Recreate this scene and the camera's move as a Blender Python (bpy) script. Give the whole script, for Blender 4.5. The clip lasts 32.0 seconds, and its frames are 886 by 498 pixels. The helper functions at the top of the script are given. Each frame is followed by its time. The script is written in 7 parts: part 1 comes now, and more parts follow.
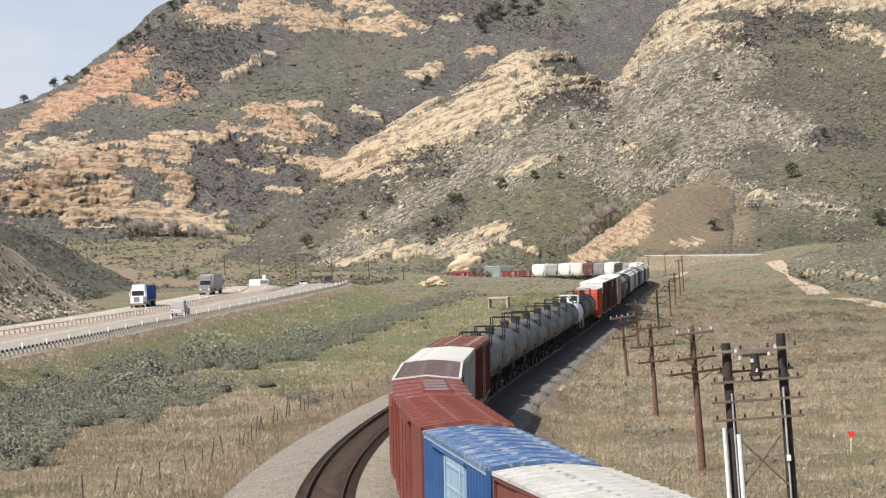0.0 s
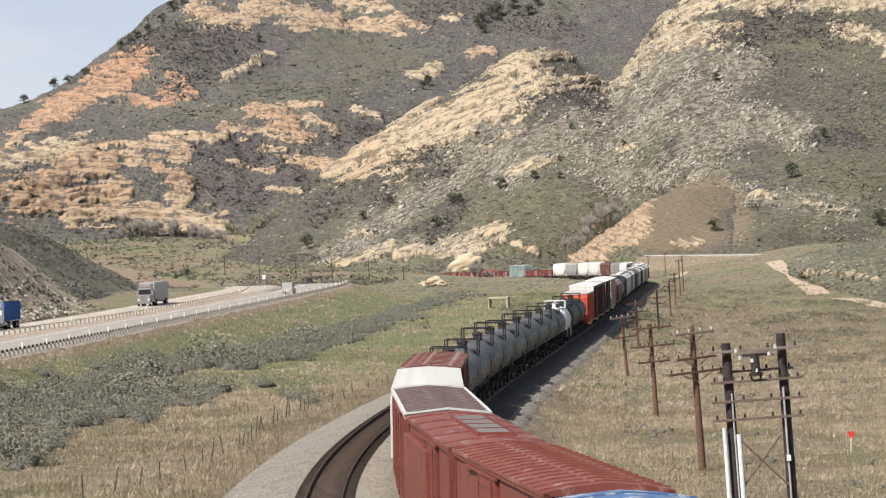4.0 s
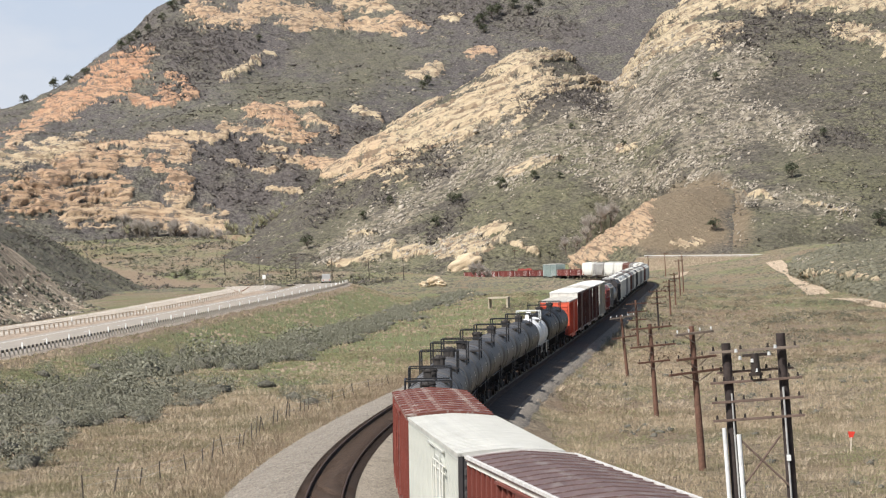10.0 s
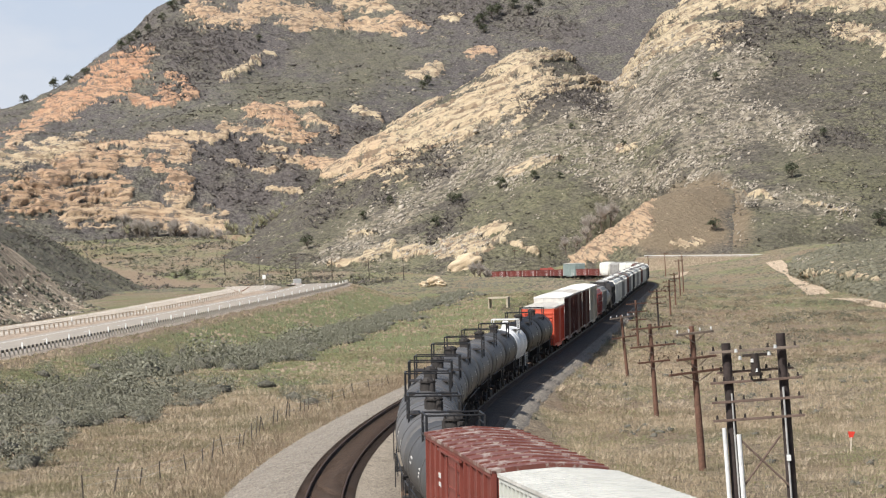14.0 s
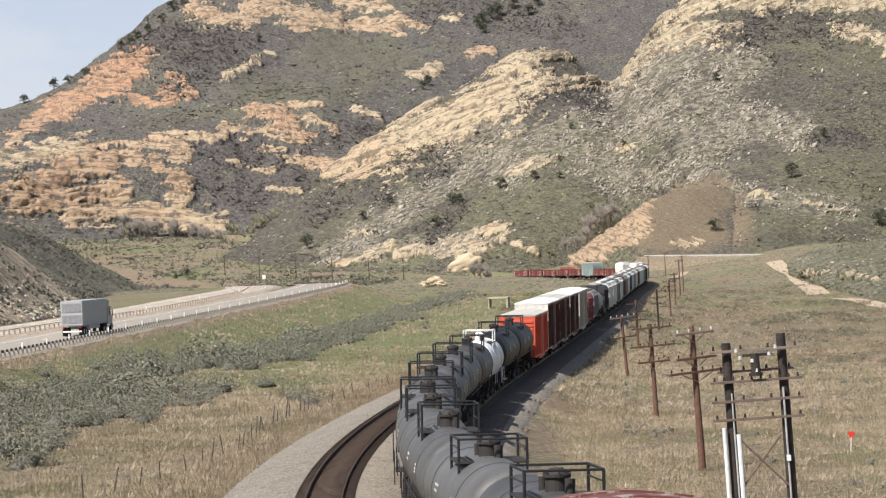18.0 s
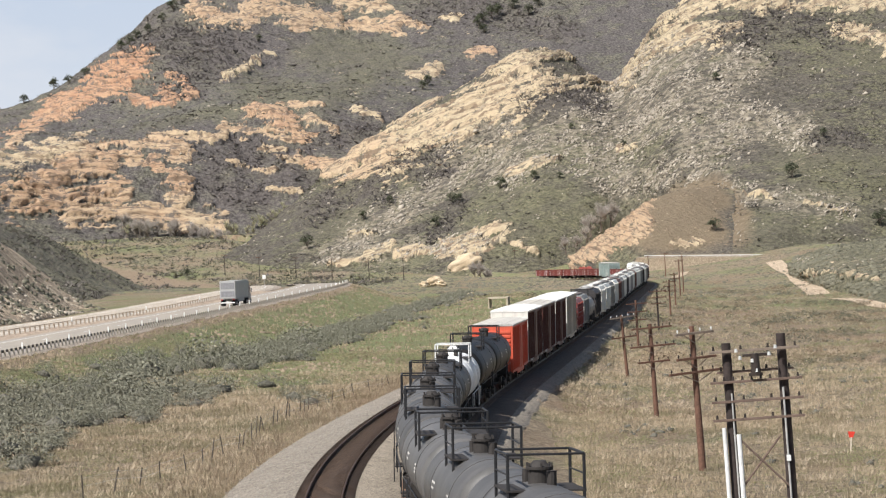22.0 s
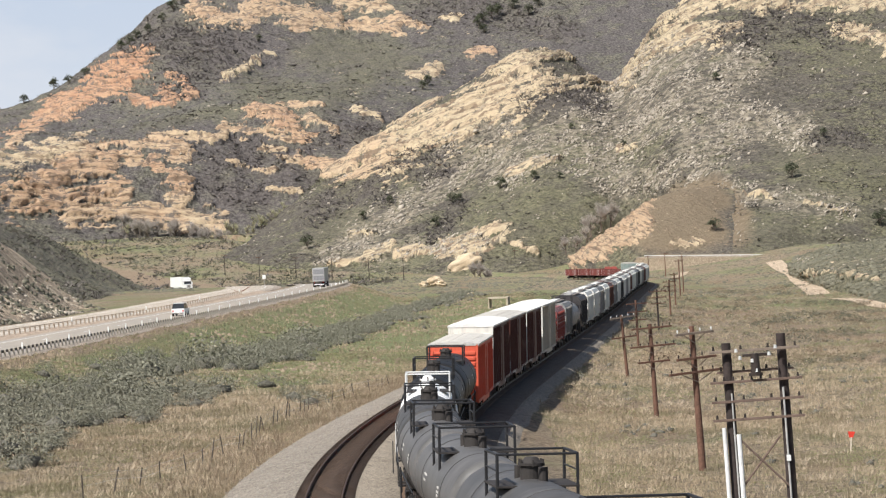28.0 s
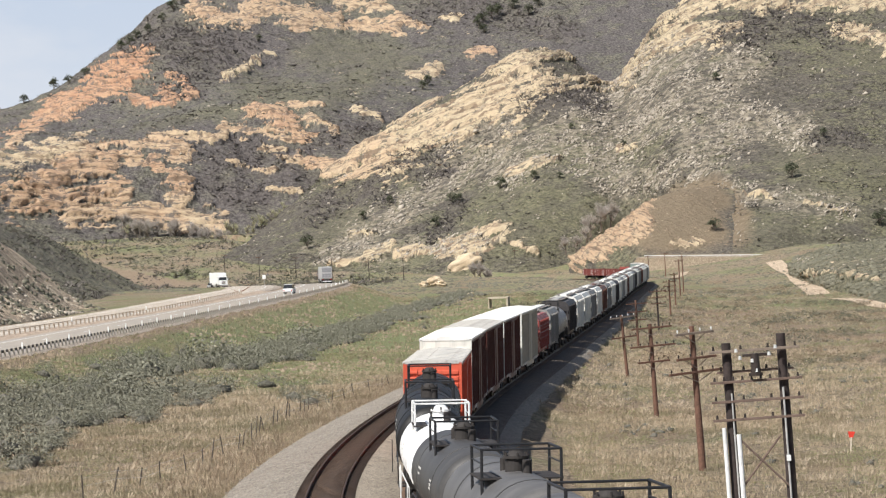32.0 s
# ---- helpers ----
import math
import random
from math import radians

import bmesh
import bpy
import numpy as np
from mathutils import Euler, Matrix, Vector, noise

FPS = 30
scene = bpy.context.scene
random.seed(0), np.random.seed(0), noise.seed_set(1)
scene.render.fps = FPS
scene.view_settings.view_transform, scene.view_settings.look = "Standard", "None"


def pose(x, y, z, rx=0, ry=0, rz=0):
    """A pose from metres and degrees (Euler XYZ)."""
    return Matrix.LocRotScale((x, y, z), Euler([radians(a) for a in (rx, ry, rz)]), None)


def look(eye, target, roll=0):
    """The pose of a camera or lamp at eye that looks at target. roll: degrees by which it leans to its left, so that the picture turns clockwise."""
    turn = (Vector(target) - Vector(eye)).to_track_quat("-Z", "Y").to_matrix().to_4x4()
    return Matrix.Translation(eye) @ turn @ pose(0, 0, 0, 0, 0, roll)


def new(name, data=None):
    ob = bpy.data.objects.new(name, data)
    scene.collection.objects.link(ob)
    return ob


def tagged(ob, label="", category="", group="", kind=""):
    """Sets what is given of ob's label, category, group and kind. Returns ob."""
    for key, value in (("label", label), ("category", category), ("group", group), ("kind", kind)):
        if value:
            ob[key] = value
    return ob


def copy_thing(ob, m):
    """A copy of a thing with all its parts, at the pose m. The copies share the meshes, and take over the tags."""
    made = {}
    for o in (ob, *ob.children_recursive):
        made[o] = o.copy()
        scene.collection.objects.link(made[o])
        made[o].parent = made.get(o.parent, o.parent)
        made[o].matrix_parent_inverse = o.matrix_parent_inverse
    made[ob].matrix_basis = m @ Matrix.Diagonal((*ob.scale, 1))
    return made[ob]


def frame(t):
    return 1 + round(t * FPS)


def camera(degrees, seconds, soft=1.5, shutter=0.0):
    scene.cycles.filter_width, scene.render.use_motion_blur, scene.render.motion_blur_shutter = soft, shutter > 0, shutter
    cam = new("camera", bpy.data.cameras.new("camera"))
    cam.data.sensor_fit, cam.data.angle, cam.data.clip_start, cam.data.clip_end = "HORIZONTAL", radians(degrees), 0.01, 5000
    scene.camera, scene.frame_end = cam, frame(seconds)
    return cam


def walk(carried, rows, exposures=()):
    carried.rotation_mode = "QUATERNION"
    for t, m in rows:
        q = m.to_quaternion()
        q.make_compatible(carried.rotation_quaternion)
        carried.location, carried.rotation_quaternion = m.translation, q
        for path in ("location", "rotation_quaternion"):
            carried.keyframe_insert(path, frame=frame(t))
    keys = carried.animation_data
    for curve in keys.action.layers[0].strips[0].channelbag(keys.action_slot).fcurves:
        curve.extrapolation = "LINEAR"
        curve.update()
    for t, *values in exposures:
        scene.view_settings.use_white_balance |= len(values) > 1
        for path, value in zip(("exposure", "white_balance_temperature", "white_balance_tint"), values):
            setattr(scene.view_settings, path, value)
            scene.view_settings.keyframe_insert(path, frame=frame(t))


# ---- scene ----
# ---- camera, standing still on a road bridge over the railway ----
cam = camera(17.94, 32.0, soft=1.2)
EYE = (0.0, 0.0, 10.0)
walk(cam, [(0.0, look(EYE, (0.0, 100.0, 10.034), -2.3)), (32.0, look(EYE, (0.0, 100.0, 10.034), -2.3))],
     exposures=[(0.0, 0.31, 6300, 10), (32.0, 0.31, 6300, 10)])

# ---- daylight ----
SUN_TO = Vector((-0.46, -0.48, 0.78)).normalized()   # towards the sun: behind the camera and to its left
world = bpy.data.worlds.new("world")
scene.world = world
world.use_nodes = True
_wn = world.node_tree.nodes
_sky = _wn.new("ShaderNodeTexSky")
_sky.sky_type, _sky.sun_disc = "NISHITA", False
_sky.sun_elevation = math.asin(SUN_TO.z)
_sky.sun_rotation = math.atan2(SUN_TO.x, SUN_TO.y)
_sky.air_density, _sky.dust_density, _sky.ozone_density = 1.0, 2.0, 1.5
world.node_tree.links.new(_sky.outputs[0], _wn["Background"].inputs[0])
_wn["Background"].inputs[1].default_value = 0.075
sun = new("sun", bpy.data.lights.new("sun", "SUN"))
sun.data.energy, sun.data.angle, sun.data.color = 5.0, radians(0.6), (1.0, 0.95, 0.88)
sun.matrix_world = look((0, 0, 300), Vector((0, 0, 300)) - SUN_TO * 10)


# ---- materials ----
class Mat:
    """A small builder for node materials."""

    def __init__(self, name, rough=0.8, metal=0.0):
        self.m = bpy.data.materials.new(name)
        self.m.use_nodes = True
        self.t = self.m.node_tree
        self.b = self.t.nodes["Principled BSDF"]
        self.b.inputs["Roughness"].default_value = rough
        self.b.inputs["Metallic"].default_value = metal
        self.b.inputs["Specular IOR Level"].default_value = 0.3
        self._co = {}

    def n(self, kind, **inputs):
        node = self.t.nodes.new(kind)
        for k, v in inputs.items():
            self.put(node.inputs[k.replace("_", " ")], v)
        return node

    def put(self, socket, v):
        if isinstance(v, bpy.types.NodeSocket):
            self.t.links.new(v, socket)
        elif isinstance(v, (tuple, list)) and len(v) == 3 and socket.type == "RGBA":
            socket.default_value = (*v, 1)
        else:
            socket.default_value = v

    def co(self, scale=(1, 1, 1), which="Object"):
        c = self.n("ShaderNodeTexCoord").outputs[which]
        mp = self.n("ShaderNodeMapping", Vector=c, Scale=scale)
        return mp.outputs[0]

    def noise(self, scale, detail=4, rough=0.6, co=None, dist=0.0):
        nd = self.n("ShaderNodeTexNoise", Scale=scale, Detail=detail, Roughness=rough, Distortion=dist,
                    Vector=co if co is not None else self.co())
        return nd.outputs[0]

    def ramp(self, fac, *stops):
        nd = self.n("ShaderNodeValToRGB", Fac=fac)
        e = nd.color_ramp.elements
        while len(e) < len(stops):
            e.new(0.5)
        for el, (p, c) in zip(e, stops):
            el.position = p
            el.color = (*c, 1) if isinstance(c, (tuple, list)) else (c, c, c, 1)
        return nd.outputs[0]

    def mix(self, fac, a, b, mode="MIX"):
        nd = self.t.nodes.new("ShaderNodeMix")
        nd.data_type, nd.blend_type = "RGBA", mode
        self.put(nd.inputs[0], fac)
        self.put(nd.inputs[6], a)
        self.put(nd.inputs[7], b)
        return nd.outputs[2]

    def math(self, op, a, b=0.0):
        nd = self.t.nodes.new("ShaderNodeMath")
        nd.operation = op
        self.put(nd.inputs[0], a)
        self.put(nd.inputs[1], b)
        return nd.outputs[0]

    def attr(self, name):
        nd = self.t.nodes.new("ShaderNodeAttribute")
        nd.attribute_name = name
        return nd.outputs["Fac"]

    def rnd(self):
        return self.t.nodes.new("ShaderNodeObjectInfo").outputs["Random"]

    def island(self):
        return self.t.nodes.new("ShaderNodeNewGeometry").outputs["Random Per Island"]

    def bump(self, height, strength=0.5, dist=0.1):
        nd = self.n("ShaderNodeBump", Height=height, Strength=strength, Distance=dist)
        self.t.links.new(nd.outputs[0], self.b.inputs["Normal"])
        return self

    def col(self, c):
        self.put(self.b.inputs["Base Color"], c)
        return self


def scaled(c, k):
    return tuple(min(1.0, v * k) for v in c)


def plain(name, c, rough=0.7, metal=0.0, var=0.25, scale=3.0, grime=None):
    """Paint, metal or wood of one colour, with wear at two sizes."""
    a = Mat(name, rough, metal)
    f = a.noise(scale, 6, 0.65)
    base = a.ramp(f, (0.3, scaled(c, 1 - var)), (0.7, scaled(c, 1 + var * 0.6)))
    if grime:
        g = a.ramp(a.noise(scale * 0.35, 8, 0.72, a.co((1, 1, 0.35))), (0.5, 0.0), (0.72, 0.8))
        base = a.mix(g, base, grime)
    a.col(base)
    a.bump(a.noise(scale * 14, 4), 0.12, 0.02)
    return a.m


# ---- numeric helpers for land forms ----
_perm = np.random.RandomState(7).permutation(256)
_perm = np.concatenate([_perm, _perm, _perm])
_grad = np.random.RandomState(3).normal(size=(256, 3))
_grad /= np.linalg.norm(_grad, axis=1)[:, None]


def perlin(x, y, z):
    xi, yi, zi = np.floor(x).astype(int), np.floor(y).astype(int), np.floor(z).astype(int)
    fx, fy, fz = x - xi, y - yi, z - zi
    u, v, w = (f * f * f * (f * (f * 6 - 15) + 10) for f in (fx, fy, fz))
    out = 0
    for a in (0, 1):
        for b in (0, 1):
            for c in (0, 1):
                h = _perm[_perm[_perm[(xi + a) & 255] + ((yi + b) & 255)] + ((zi + c) & 255)]
                g = _grad[h]
                d = g[..., 0] * (fx - a) + g[..., 1] * (fy - b) + g[..., 2] * (fz - c)
                out = out + d * (u if a else 1 - u) * (v if b else 1 - v) * (w if c else 1 - w)
    return out


def fbm(x, y, z, octaves=4, gain=0.5):
    s, a, k = 0, 1.0, 1.0
    for i in range(octaves):
        s = s + a * perlin(x * k + i * 17.3, y * k + i * 5.1, z * k + i * 9.7)
        a, k = a * gain, k * 2.03
    return s


def smooth(e0, e1, x):
    t = np.clip((x - e0) / (e1 - e0), 0, 1)
    return t * t * (3 - 2 * t)


def catmull(pts, n):
    """n points along a smooth line through pts (array m x k)."""
    p = np.asarray(pts, float)
    m = len(p)
    t = np.linspace(0, m - 1, n)
    i = np.clip(t.astype(int), 0, m - 2)
    f = (t - i).reshape(-1, *([1] * (p.ndim - 1)))
    a, b, c, d = p[np.clip(i - 1, 0, m - 1)], p[i], p[i + 1], p[np.clip(i + 2, 0, m - 1)]
    return 0.5 * (2 * b + (c - a) * f + (2 * a - 5 * b + 4 * c - d) * f ** 2 + (3 * b - a - 3 * c + d) * f ** 3)


def line_dist(px, pz, line):
    """Distance of points to a polyline in a plane."""
    best = np.full(np.shape(px), 1e9)
    for (ax, az), (bx, bz) in zip(line[:-1], line[1:]):
        dx, dz = bx - ax, bz - az
        t = np.clip(((px - ax) * dx + (pz - az) * dz) / (dx * dx + dz * dz + 1e-9), 0, 1)
        best = np.minimum(best, np.hypot(px - ax - t * dx, pz - az - t * dz))
    return best


def grid_mesh(name, P, material, attrs=None):
    """A mesh object from a grid of points (nv x nu x 3)."""
    nv, nu = P.shape[:2]
    me = bpy.data.meshes.new(name)
    idx = np.arange(nv * nu).reshape(nv, nu)
    q = np.stack([idx[:-1, :-1], idx[:-1, 1:], idx[1:, 1:], idx[1:, :-1]], -1).reshape(-1, 4)
    fill(me, P.reshape(-1, 3), q)
    for k, v in (attrs or {}).items():
        at = me.attributes.new(k, "FLOAT", "POINT")
        at.data.foreach_set("value", np.ascontiguousarray(v.reshape(-1), np.float32))
    me.polygons.foreach_set("use_smooth", np.ones(len(q), bool))
    me.materials.append(material)
    return new(name, me)


def fill(me, verts, faces):
    """Vertices and equal-sided faces into a mesh, quickly."""
    verts, faces = np.asarray(verts, np.float32), np.asarray(faces, np.int32)
    k = faces.shape[1]
    me.vertices.add(len(verts))
    me.vertices.foreach_set("co", verts.ravel())
    me.loops.add(faces.size)
    me.loops.foreach_set("vertex_index", faces.ravel())
    me.polygons.add(len(faces))
    me.polygons.foreach_set("loop_start", np.arange(0, faces.size, k, dtype=np.int32))
    me.polygons.foreach_set("loop_total", np.full(len(faces), k, np.int32))
    me.update(calc_edges=True)
    me.validate()


# ---- the railway line in plan: two tracks, metres along y and across x ----
TRACK_Y = [-260, -60, 0, 40, 80, 120, 170, 240, 330, 430, 550, 640, 690, 745, 800, 825, 854, 880, 997, 1090, 1300]
TRACK_X = [77, 26.2, 12.6, 6.5, 1.2, -1.05, 0.57, 6.9, 15.7, 25.3, 36.0, 44.6, 48.6, 48.6, 42.5, 38.6, 33.0, 27.2, -12.8, -52, -160]


def nat_spline(ky, kx, yy):
    ky, kx = np.asarray(ky, float), np.asarray(kx, float)
    n, h = len(ky), np.diff(ky)
    A, b = np.eye(n), np.zeros(n)
    for i in range(1, n - 1):
        A[i, i - 1:i + 2] = h[i - 1], 2 * (h[i - 1] + h[i]), h[i]
        b[i] = 6 * ((kx[i + 1] - kx[i]) / h[i] - (kx[i] - kx[i - 1]) / h[i - 1])
    M = np.linalg.solve(A, b)
    i = np.clip(np.searchsorted(ky, yy) - 1, 0, n - 2)
    t, hh = yy - ky[i], h[i]
    return (kx[i] + t * ((kx[i + 1] - kx[i]) / hh - hh * (2 * M[i] + M[i + 1]) / 6) + t ** 2 * M[i] / 2
            + t ** 3 * (M[i + 1] - M[i]) / (6 * hh))


RAIL_Y = np.arange(-260.0, 1301.0, 1.0)
RAIL_X = nat_spline(TRACK_Y, TRACK_X, RAIL_Y)
RAIL_X = np.convolve(np.pad(RAIL_X, 12, mode="reflect", reflect_type="odd"), np.ones(25) / 25, "valid")
RAIL_S = np.concatenate([[0], np.cumsum(np.hypot(np.diff(RAIL_X), 1.0))])
RAIL_S -= np.interp(30.0, RAIL_Y, RAIL_S)          # 0 m at y = 30
CANT = radians(1.4)


def rail_z(y):
    return np.interp(y, [-260, 20, 50, 80, 120, 800, 1000, 1300], [0.9, 0.33, 0.17, 0.02, 0, 0.1, -1.0, -2.5])


def on_track(s, side=0.0):
    """Point and heading (towards larger s) of the line at s metres, side metres to the right of it."""
    y = np.interp(s, RAIL_S, RAIL_Y)
    x = np.interp(s, RAIL_S, RAIL_X)
    y2, x2 = np.interp(s + 1, RAIL_S, RAIL_Y), np.interp(s + 1, RAIL_S, RAIL_X)
    d = np.hypot(x2 - x, y2 - y)
    tx, ty = (x2 - x) / d, (y2 - y) / d
    return np.array([x + side * ty, y - side * tx, rail_z(y)]), (tx, ty)


def track_x(y):
    return np.interp(y, RAIL_Y, RAIL_X)


# ---- the highway in plan ----
NEAR_Y = [60, 160, 279, 361, 495, 583, 660, 740, 820, 900, 1000, 1100]
NEAR_X = [-62, -55, -46, -40.8, -32.6, -27.2, -27.3, -35.5, -52, -75, -115, -165]
NEAR_Z = [0.9, 1.2, 1.5, 1.8, 2.4, 3.0, 3.1, 2.2, -0.2, -2.2, -3.2, -3.6]
FAR_Y = [60, 160, 279, 361, 440, 500, 555, 640, 720, 800, 860, 950, 1100]
FAR_X = [-84, -76, -66.5, -60.5, -55.0, -51.5, -48.8, -47.0, -53, -68, -86, -123, -195]
FAR_Z = [0.9, 1.2, 1.5, 1.7, 1.9, 2.3, 2.7, 2.9, 2.7, 1.6, 0.4, -0.6, -1.0]


def near_road(y):
    return np.interp(y, *_near[:2]), np.interp(y, *_near[::2])


def far_road(y):
    return np.interp(y, *_far[:2]), np.interp(y, *_far[::2])


_yy = np.arange(60.0, 1101.0, 4.0)
_near = (_yy, nat_spline(NEAR_Y, NEAR_X, _yy), nat_spline(NEAR_Y, NEAR_Z, _yy))
_far = (_yy, nat_spline(FAR_Y, FAR_X, _yy), nat_spline(FAR_Y, FAR_Z, _yy))


def ground_z(x, y):
    """Height of the valley floor."""
    x, y = np.asarray(x, float), np.asarray(y, float)
    tx = track_x(y)
    base = -1.6 - 0.9 * smooth(150, 280, y) * smooth(6, 20, x - tx) + 0.35 * fbm(x / 34, y / 60, 0 * x, 3)
    # the right-hand field climbs towards the far road and the hill's foot
    base = base + smooth(420, 900, y) * (2.6 + 7.0 * smooth(15, 90, x - np.minimum(tx, 48)))
    base = base + smooth(880, 1250, y) * 12.0 + 8.0 * smooth(900, 1190, y) * smooth(-20, -85, x)
    # bank of the railway
    d = np.abs(x - (tx - 2.2))
    bank = rail_z(y) - 0.62 - 0.55 * np.maximum(d - np.where(x > tx, 5.7, 4.6), 0)
    base = np.where(d < 9, np.maximum(bank, base * smooth(4.6, 9, d) + (1 - smooth(4.6, 9, d)) * (rail_z(y) - 0.62)), base)
    # bank of the highway
    nx, nz = near_road(y)
    fx, fz = far_road(y)
    dn, df = x - nx, x - fx
    top = np.where(dn > -6, nz, np.where(df < 6, fz, (nz + fz) / 2 - 0.35)) - 0.05
    fall = top - 0.33 * np.maximum(dn - 5.4, 0)
    in_road = (y > 40) & (y < 1110)
    return np.where(in_road & (dn <= 30) & (df > -90), np.maximum(base, fall), np.where(in_road & (dn <= 0), top, base))
# ---- ground and hills ----
def land_material():
    """Dry valley floor: straw grass, green patches, bare soil."""
    a = Mat("valley_grass", 0.95)
    co = a.co()
    big = a.noise(0.035, 4, 0.6, co)
    mid = a.noise(0.22, 5, 0.65, co)
    fine = a.noise(2.4, 5, 0.75, co)
    straw = a.ramp(fine, (0.38, (0.13, 0.10, 0.068)), (0.52, (0.27, 0.212, 0.145)), (0.65, (0.44, 0.352, 0.245)))
    green = a.ramp(fine, (0.3, (0.115, 0.125, 0.06)), (0.7, (0.255, 0.27, 0.125)))
    soil = a.ramp(fine, (0.3, (0.17, 0.12, 0.08)), (0.7, (0.36, 0.28, 0.19)))
    g = a.math("ADD", a.math("MULTIPLY", a.attr("green"), 0.75), a.math("MULTIPLY", big, 0.55))
    g = a.ramp(a.math("ADD", g, a.math("MULTIPLY", mid, 0.45)), (0.52, 0.0), (0.74, 1.0))
    c = a.mix(g, straw, green)
    rust = a.ramp(fine, (0.3, (0.16, 0.10, 0.06)), (0.7, (0.34, 0.235, 0.15)))
    c = a.mix(a.math("MULTIPLY", a.ramp(a.noise(0.05, 5, 0.65, a.co((1, 0.6, 1))), (0.50, 0.0), (0.64, 0.8)), a.math("SUBTRACT", 1.0, a.math("MULTIPLY", g, 0.75))), c, rust)
    c = a.mix(a.ramp(a.math("ADD", a.attr("bare"), a.math("MULTIPLY", a.math("SUBTRACT", mid, 0.5), 0.7)), (0.35, 0.0), (0.65, 1.0)), c, soil)
    a.col(c)
    a.bump(a.math("ADD", a.noise(3.0, 6, 0.8, co), a.math("MULTIPLY", mid, 1.5)), 0.9, 0.35)
    return a.m


def hill_material(name, brush=(0.095, 0.08, 0.062), grass=(0.165, 0.155, 0.08), soil=(0.25, 0.205, 0.14), cover=0.5, bare=0.72):
    """Dry slope: low brush over thin grass and soil, with bedded sandstone where the rock comes out."""
    a = Mat(name, 0.95)
    co = a.co()
    fine = a.noise(0.8, 7, 0.78, co)
    mid = a.noise(0.10, 6, 0.7, co)
    big = a.noise(0.016, 4, 0.6, co)
    c_grass = a.ramp(fine, (0.41, scaled(grass, 0.45)), (0.59, scaled(grass, 1.45)))
    c_brush = a.ramp(fine, (0.41, scaled(brush, 0.5)), (0.59, scaled(brush, 1.45)))
    c_soil = a.ramp(fine, (0.32, scaled(soil, 0.6)), (0.68, scaled(soil, 1.4)))
    k = a.math("ADD", a.math("MULTIPLY", mid, 0.6), a.math("MULTIPLY", big, 0.4))
    veg = a.mix(a.ramp(k, (0.56 - cover * 0.16, 1.0), (0.66 - cover * 0.16, 0.0)), c_grass, c_brush)
    s1 = a.math("ADD", a.math("MULTIPLY", a.noise(0.3, 6, 0.75, co), 1.0), a.math("MULTIPLY", a.attr("stones"), 0.16))
    veg = a.mix(a.ramp(s1, (bare - 0.1, 0.0), (bare + 0.06, 1.0)), veg, c_soil)
    veg = a.mix(a.math("MULTIPLY", a.attr("lawn"), 0.42), veg, a.ramp(fine, (0.36, (0.10, 0.096, 0.056)), (0.64, (0.195, 0.182, 0.11))))
    veg = a.mix(a.math("MULTIPLY", a.attr("thicket"), 0.35), veg, a.ramp(fine, (0.36, (0.075, 0.063, 0.058)), (0.64, (0.15, 0.128, 0.117))))
    veg = a.mix(a.ramp(a.math("ADD", a.attr("earth"), a.math("MULTIPLY", a.math("SUBTRACT", mid, 0.5), 0.8)), (0.1, 0.0), (0.7, 0.9)), veg, a.ramp(fine, (0.36, (0.155, 0.118, 0.075)), (0.64, (0.25, 0.195, 0.13))))
    # sandstone, bedded
    xyz = a.n("ShaderNodeSeparateXYZ", Vector=co).outputs

    def bedded(along, up):
        return a.n("ShaderNodeCombineXYZ", X=a.math("MULTIPLY", xyz[0], along), Y=a.math("MULTIPLY", xyz[1], along), Z=a.math("MULTIPLY", a.attr("lay"), up)).outputs[0]
    bed = a.noise(1.0, 6, 0.68, bedded(0.05, 0.5), 0.3)
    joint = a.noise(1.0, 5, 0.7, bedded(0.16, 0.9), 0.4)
    cream = a.ramp(bed, (0.30, (0.19, 0.145, 0.095)), (0.40, (0.36, 0.29, 0.19)), (0.50, (0.53, 0.44, 0.295)), (0.60, (0.44, 0.355, 0.235)), (0.70, (0.28, 0.215, 0.145)))
    orange = a.ramp(bed, (0.30, (0.18, 0.10, 0.066)), (0.40, (0.34, 0.195, 0.12)), (0.50, (0.48, 0.29, 0.175)), (0.60, (0.38, 0.22, 0.135)), (0.70, (0.24, 0.14, 0.092)))
    rock = a.mix(a.math("ADD", a.attr("orange"), a.math("MULTIPLY", a.math("SUBTRACT", mid, 0.5), 0.9)), cream, orange)
    rock = a.mix(a.ramp(a.noise(1.0, 7, 0.75, bedded(0.22, 0.45)), (0.535, 0.0), (0.59, 0.85)), rock, scaled(brush, 1.1))
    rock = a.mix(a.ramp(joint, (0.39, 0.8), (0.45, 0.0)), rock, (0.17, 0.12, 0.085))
    # shadow lines between the beds, painted dark into the rock colour
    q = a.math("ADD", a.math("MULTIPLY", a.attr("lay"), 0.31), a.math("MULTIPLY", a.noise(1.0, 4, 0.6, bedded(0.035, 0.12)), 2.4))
    bed_shadow = a.math("MULTIPLY", a.ramp(a.math("FRACT", q), (0.0, 1.0), (0.11, 1.0), (0.18, 0.0), (0.97, 0.0), (1.0, 1.0)), a.ramp(a.noise(1.0, 5, 0.7, bedded(0.08, 0.3)), (0.44, 0.0), (0.52, 0.85)))
    rock = a.mix(bed_shadow, rock, (0.19, 0.135, 0.095))
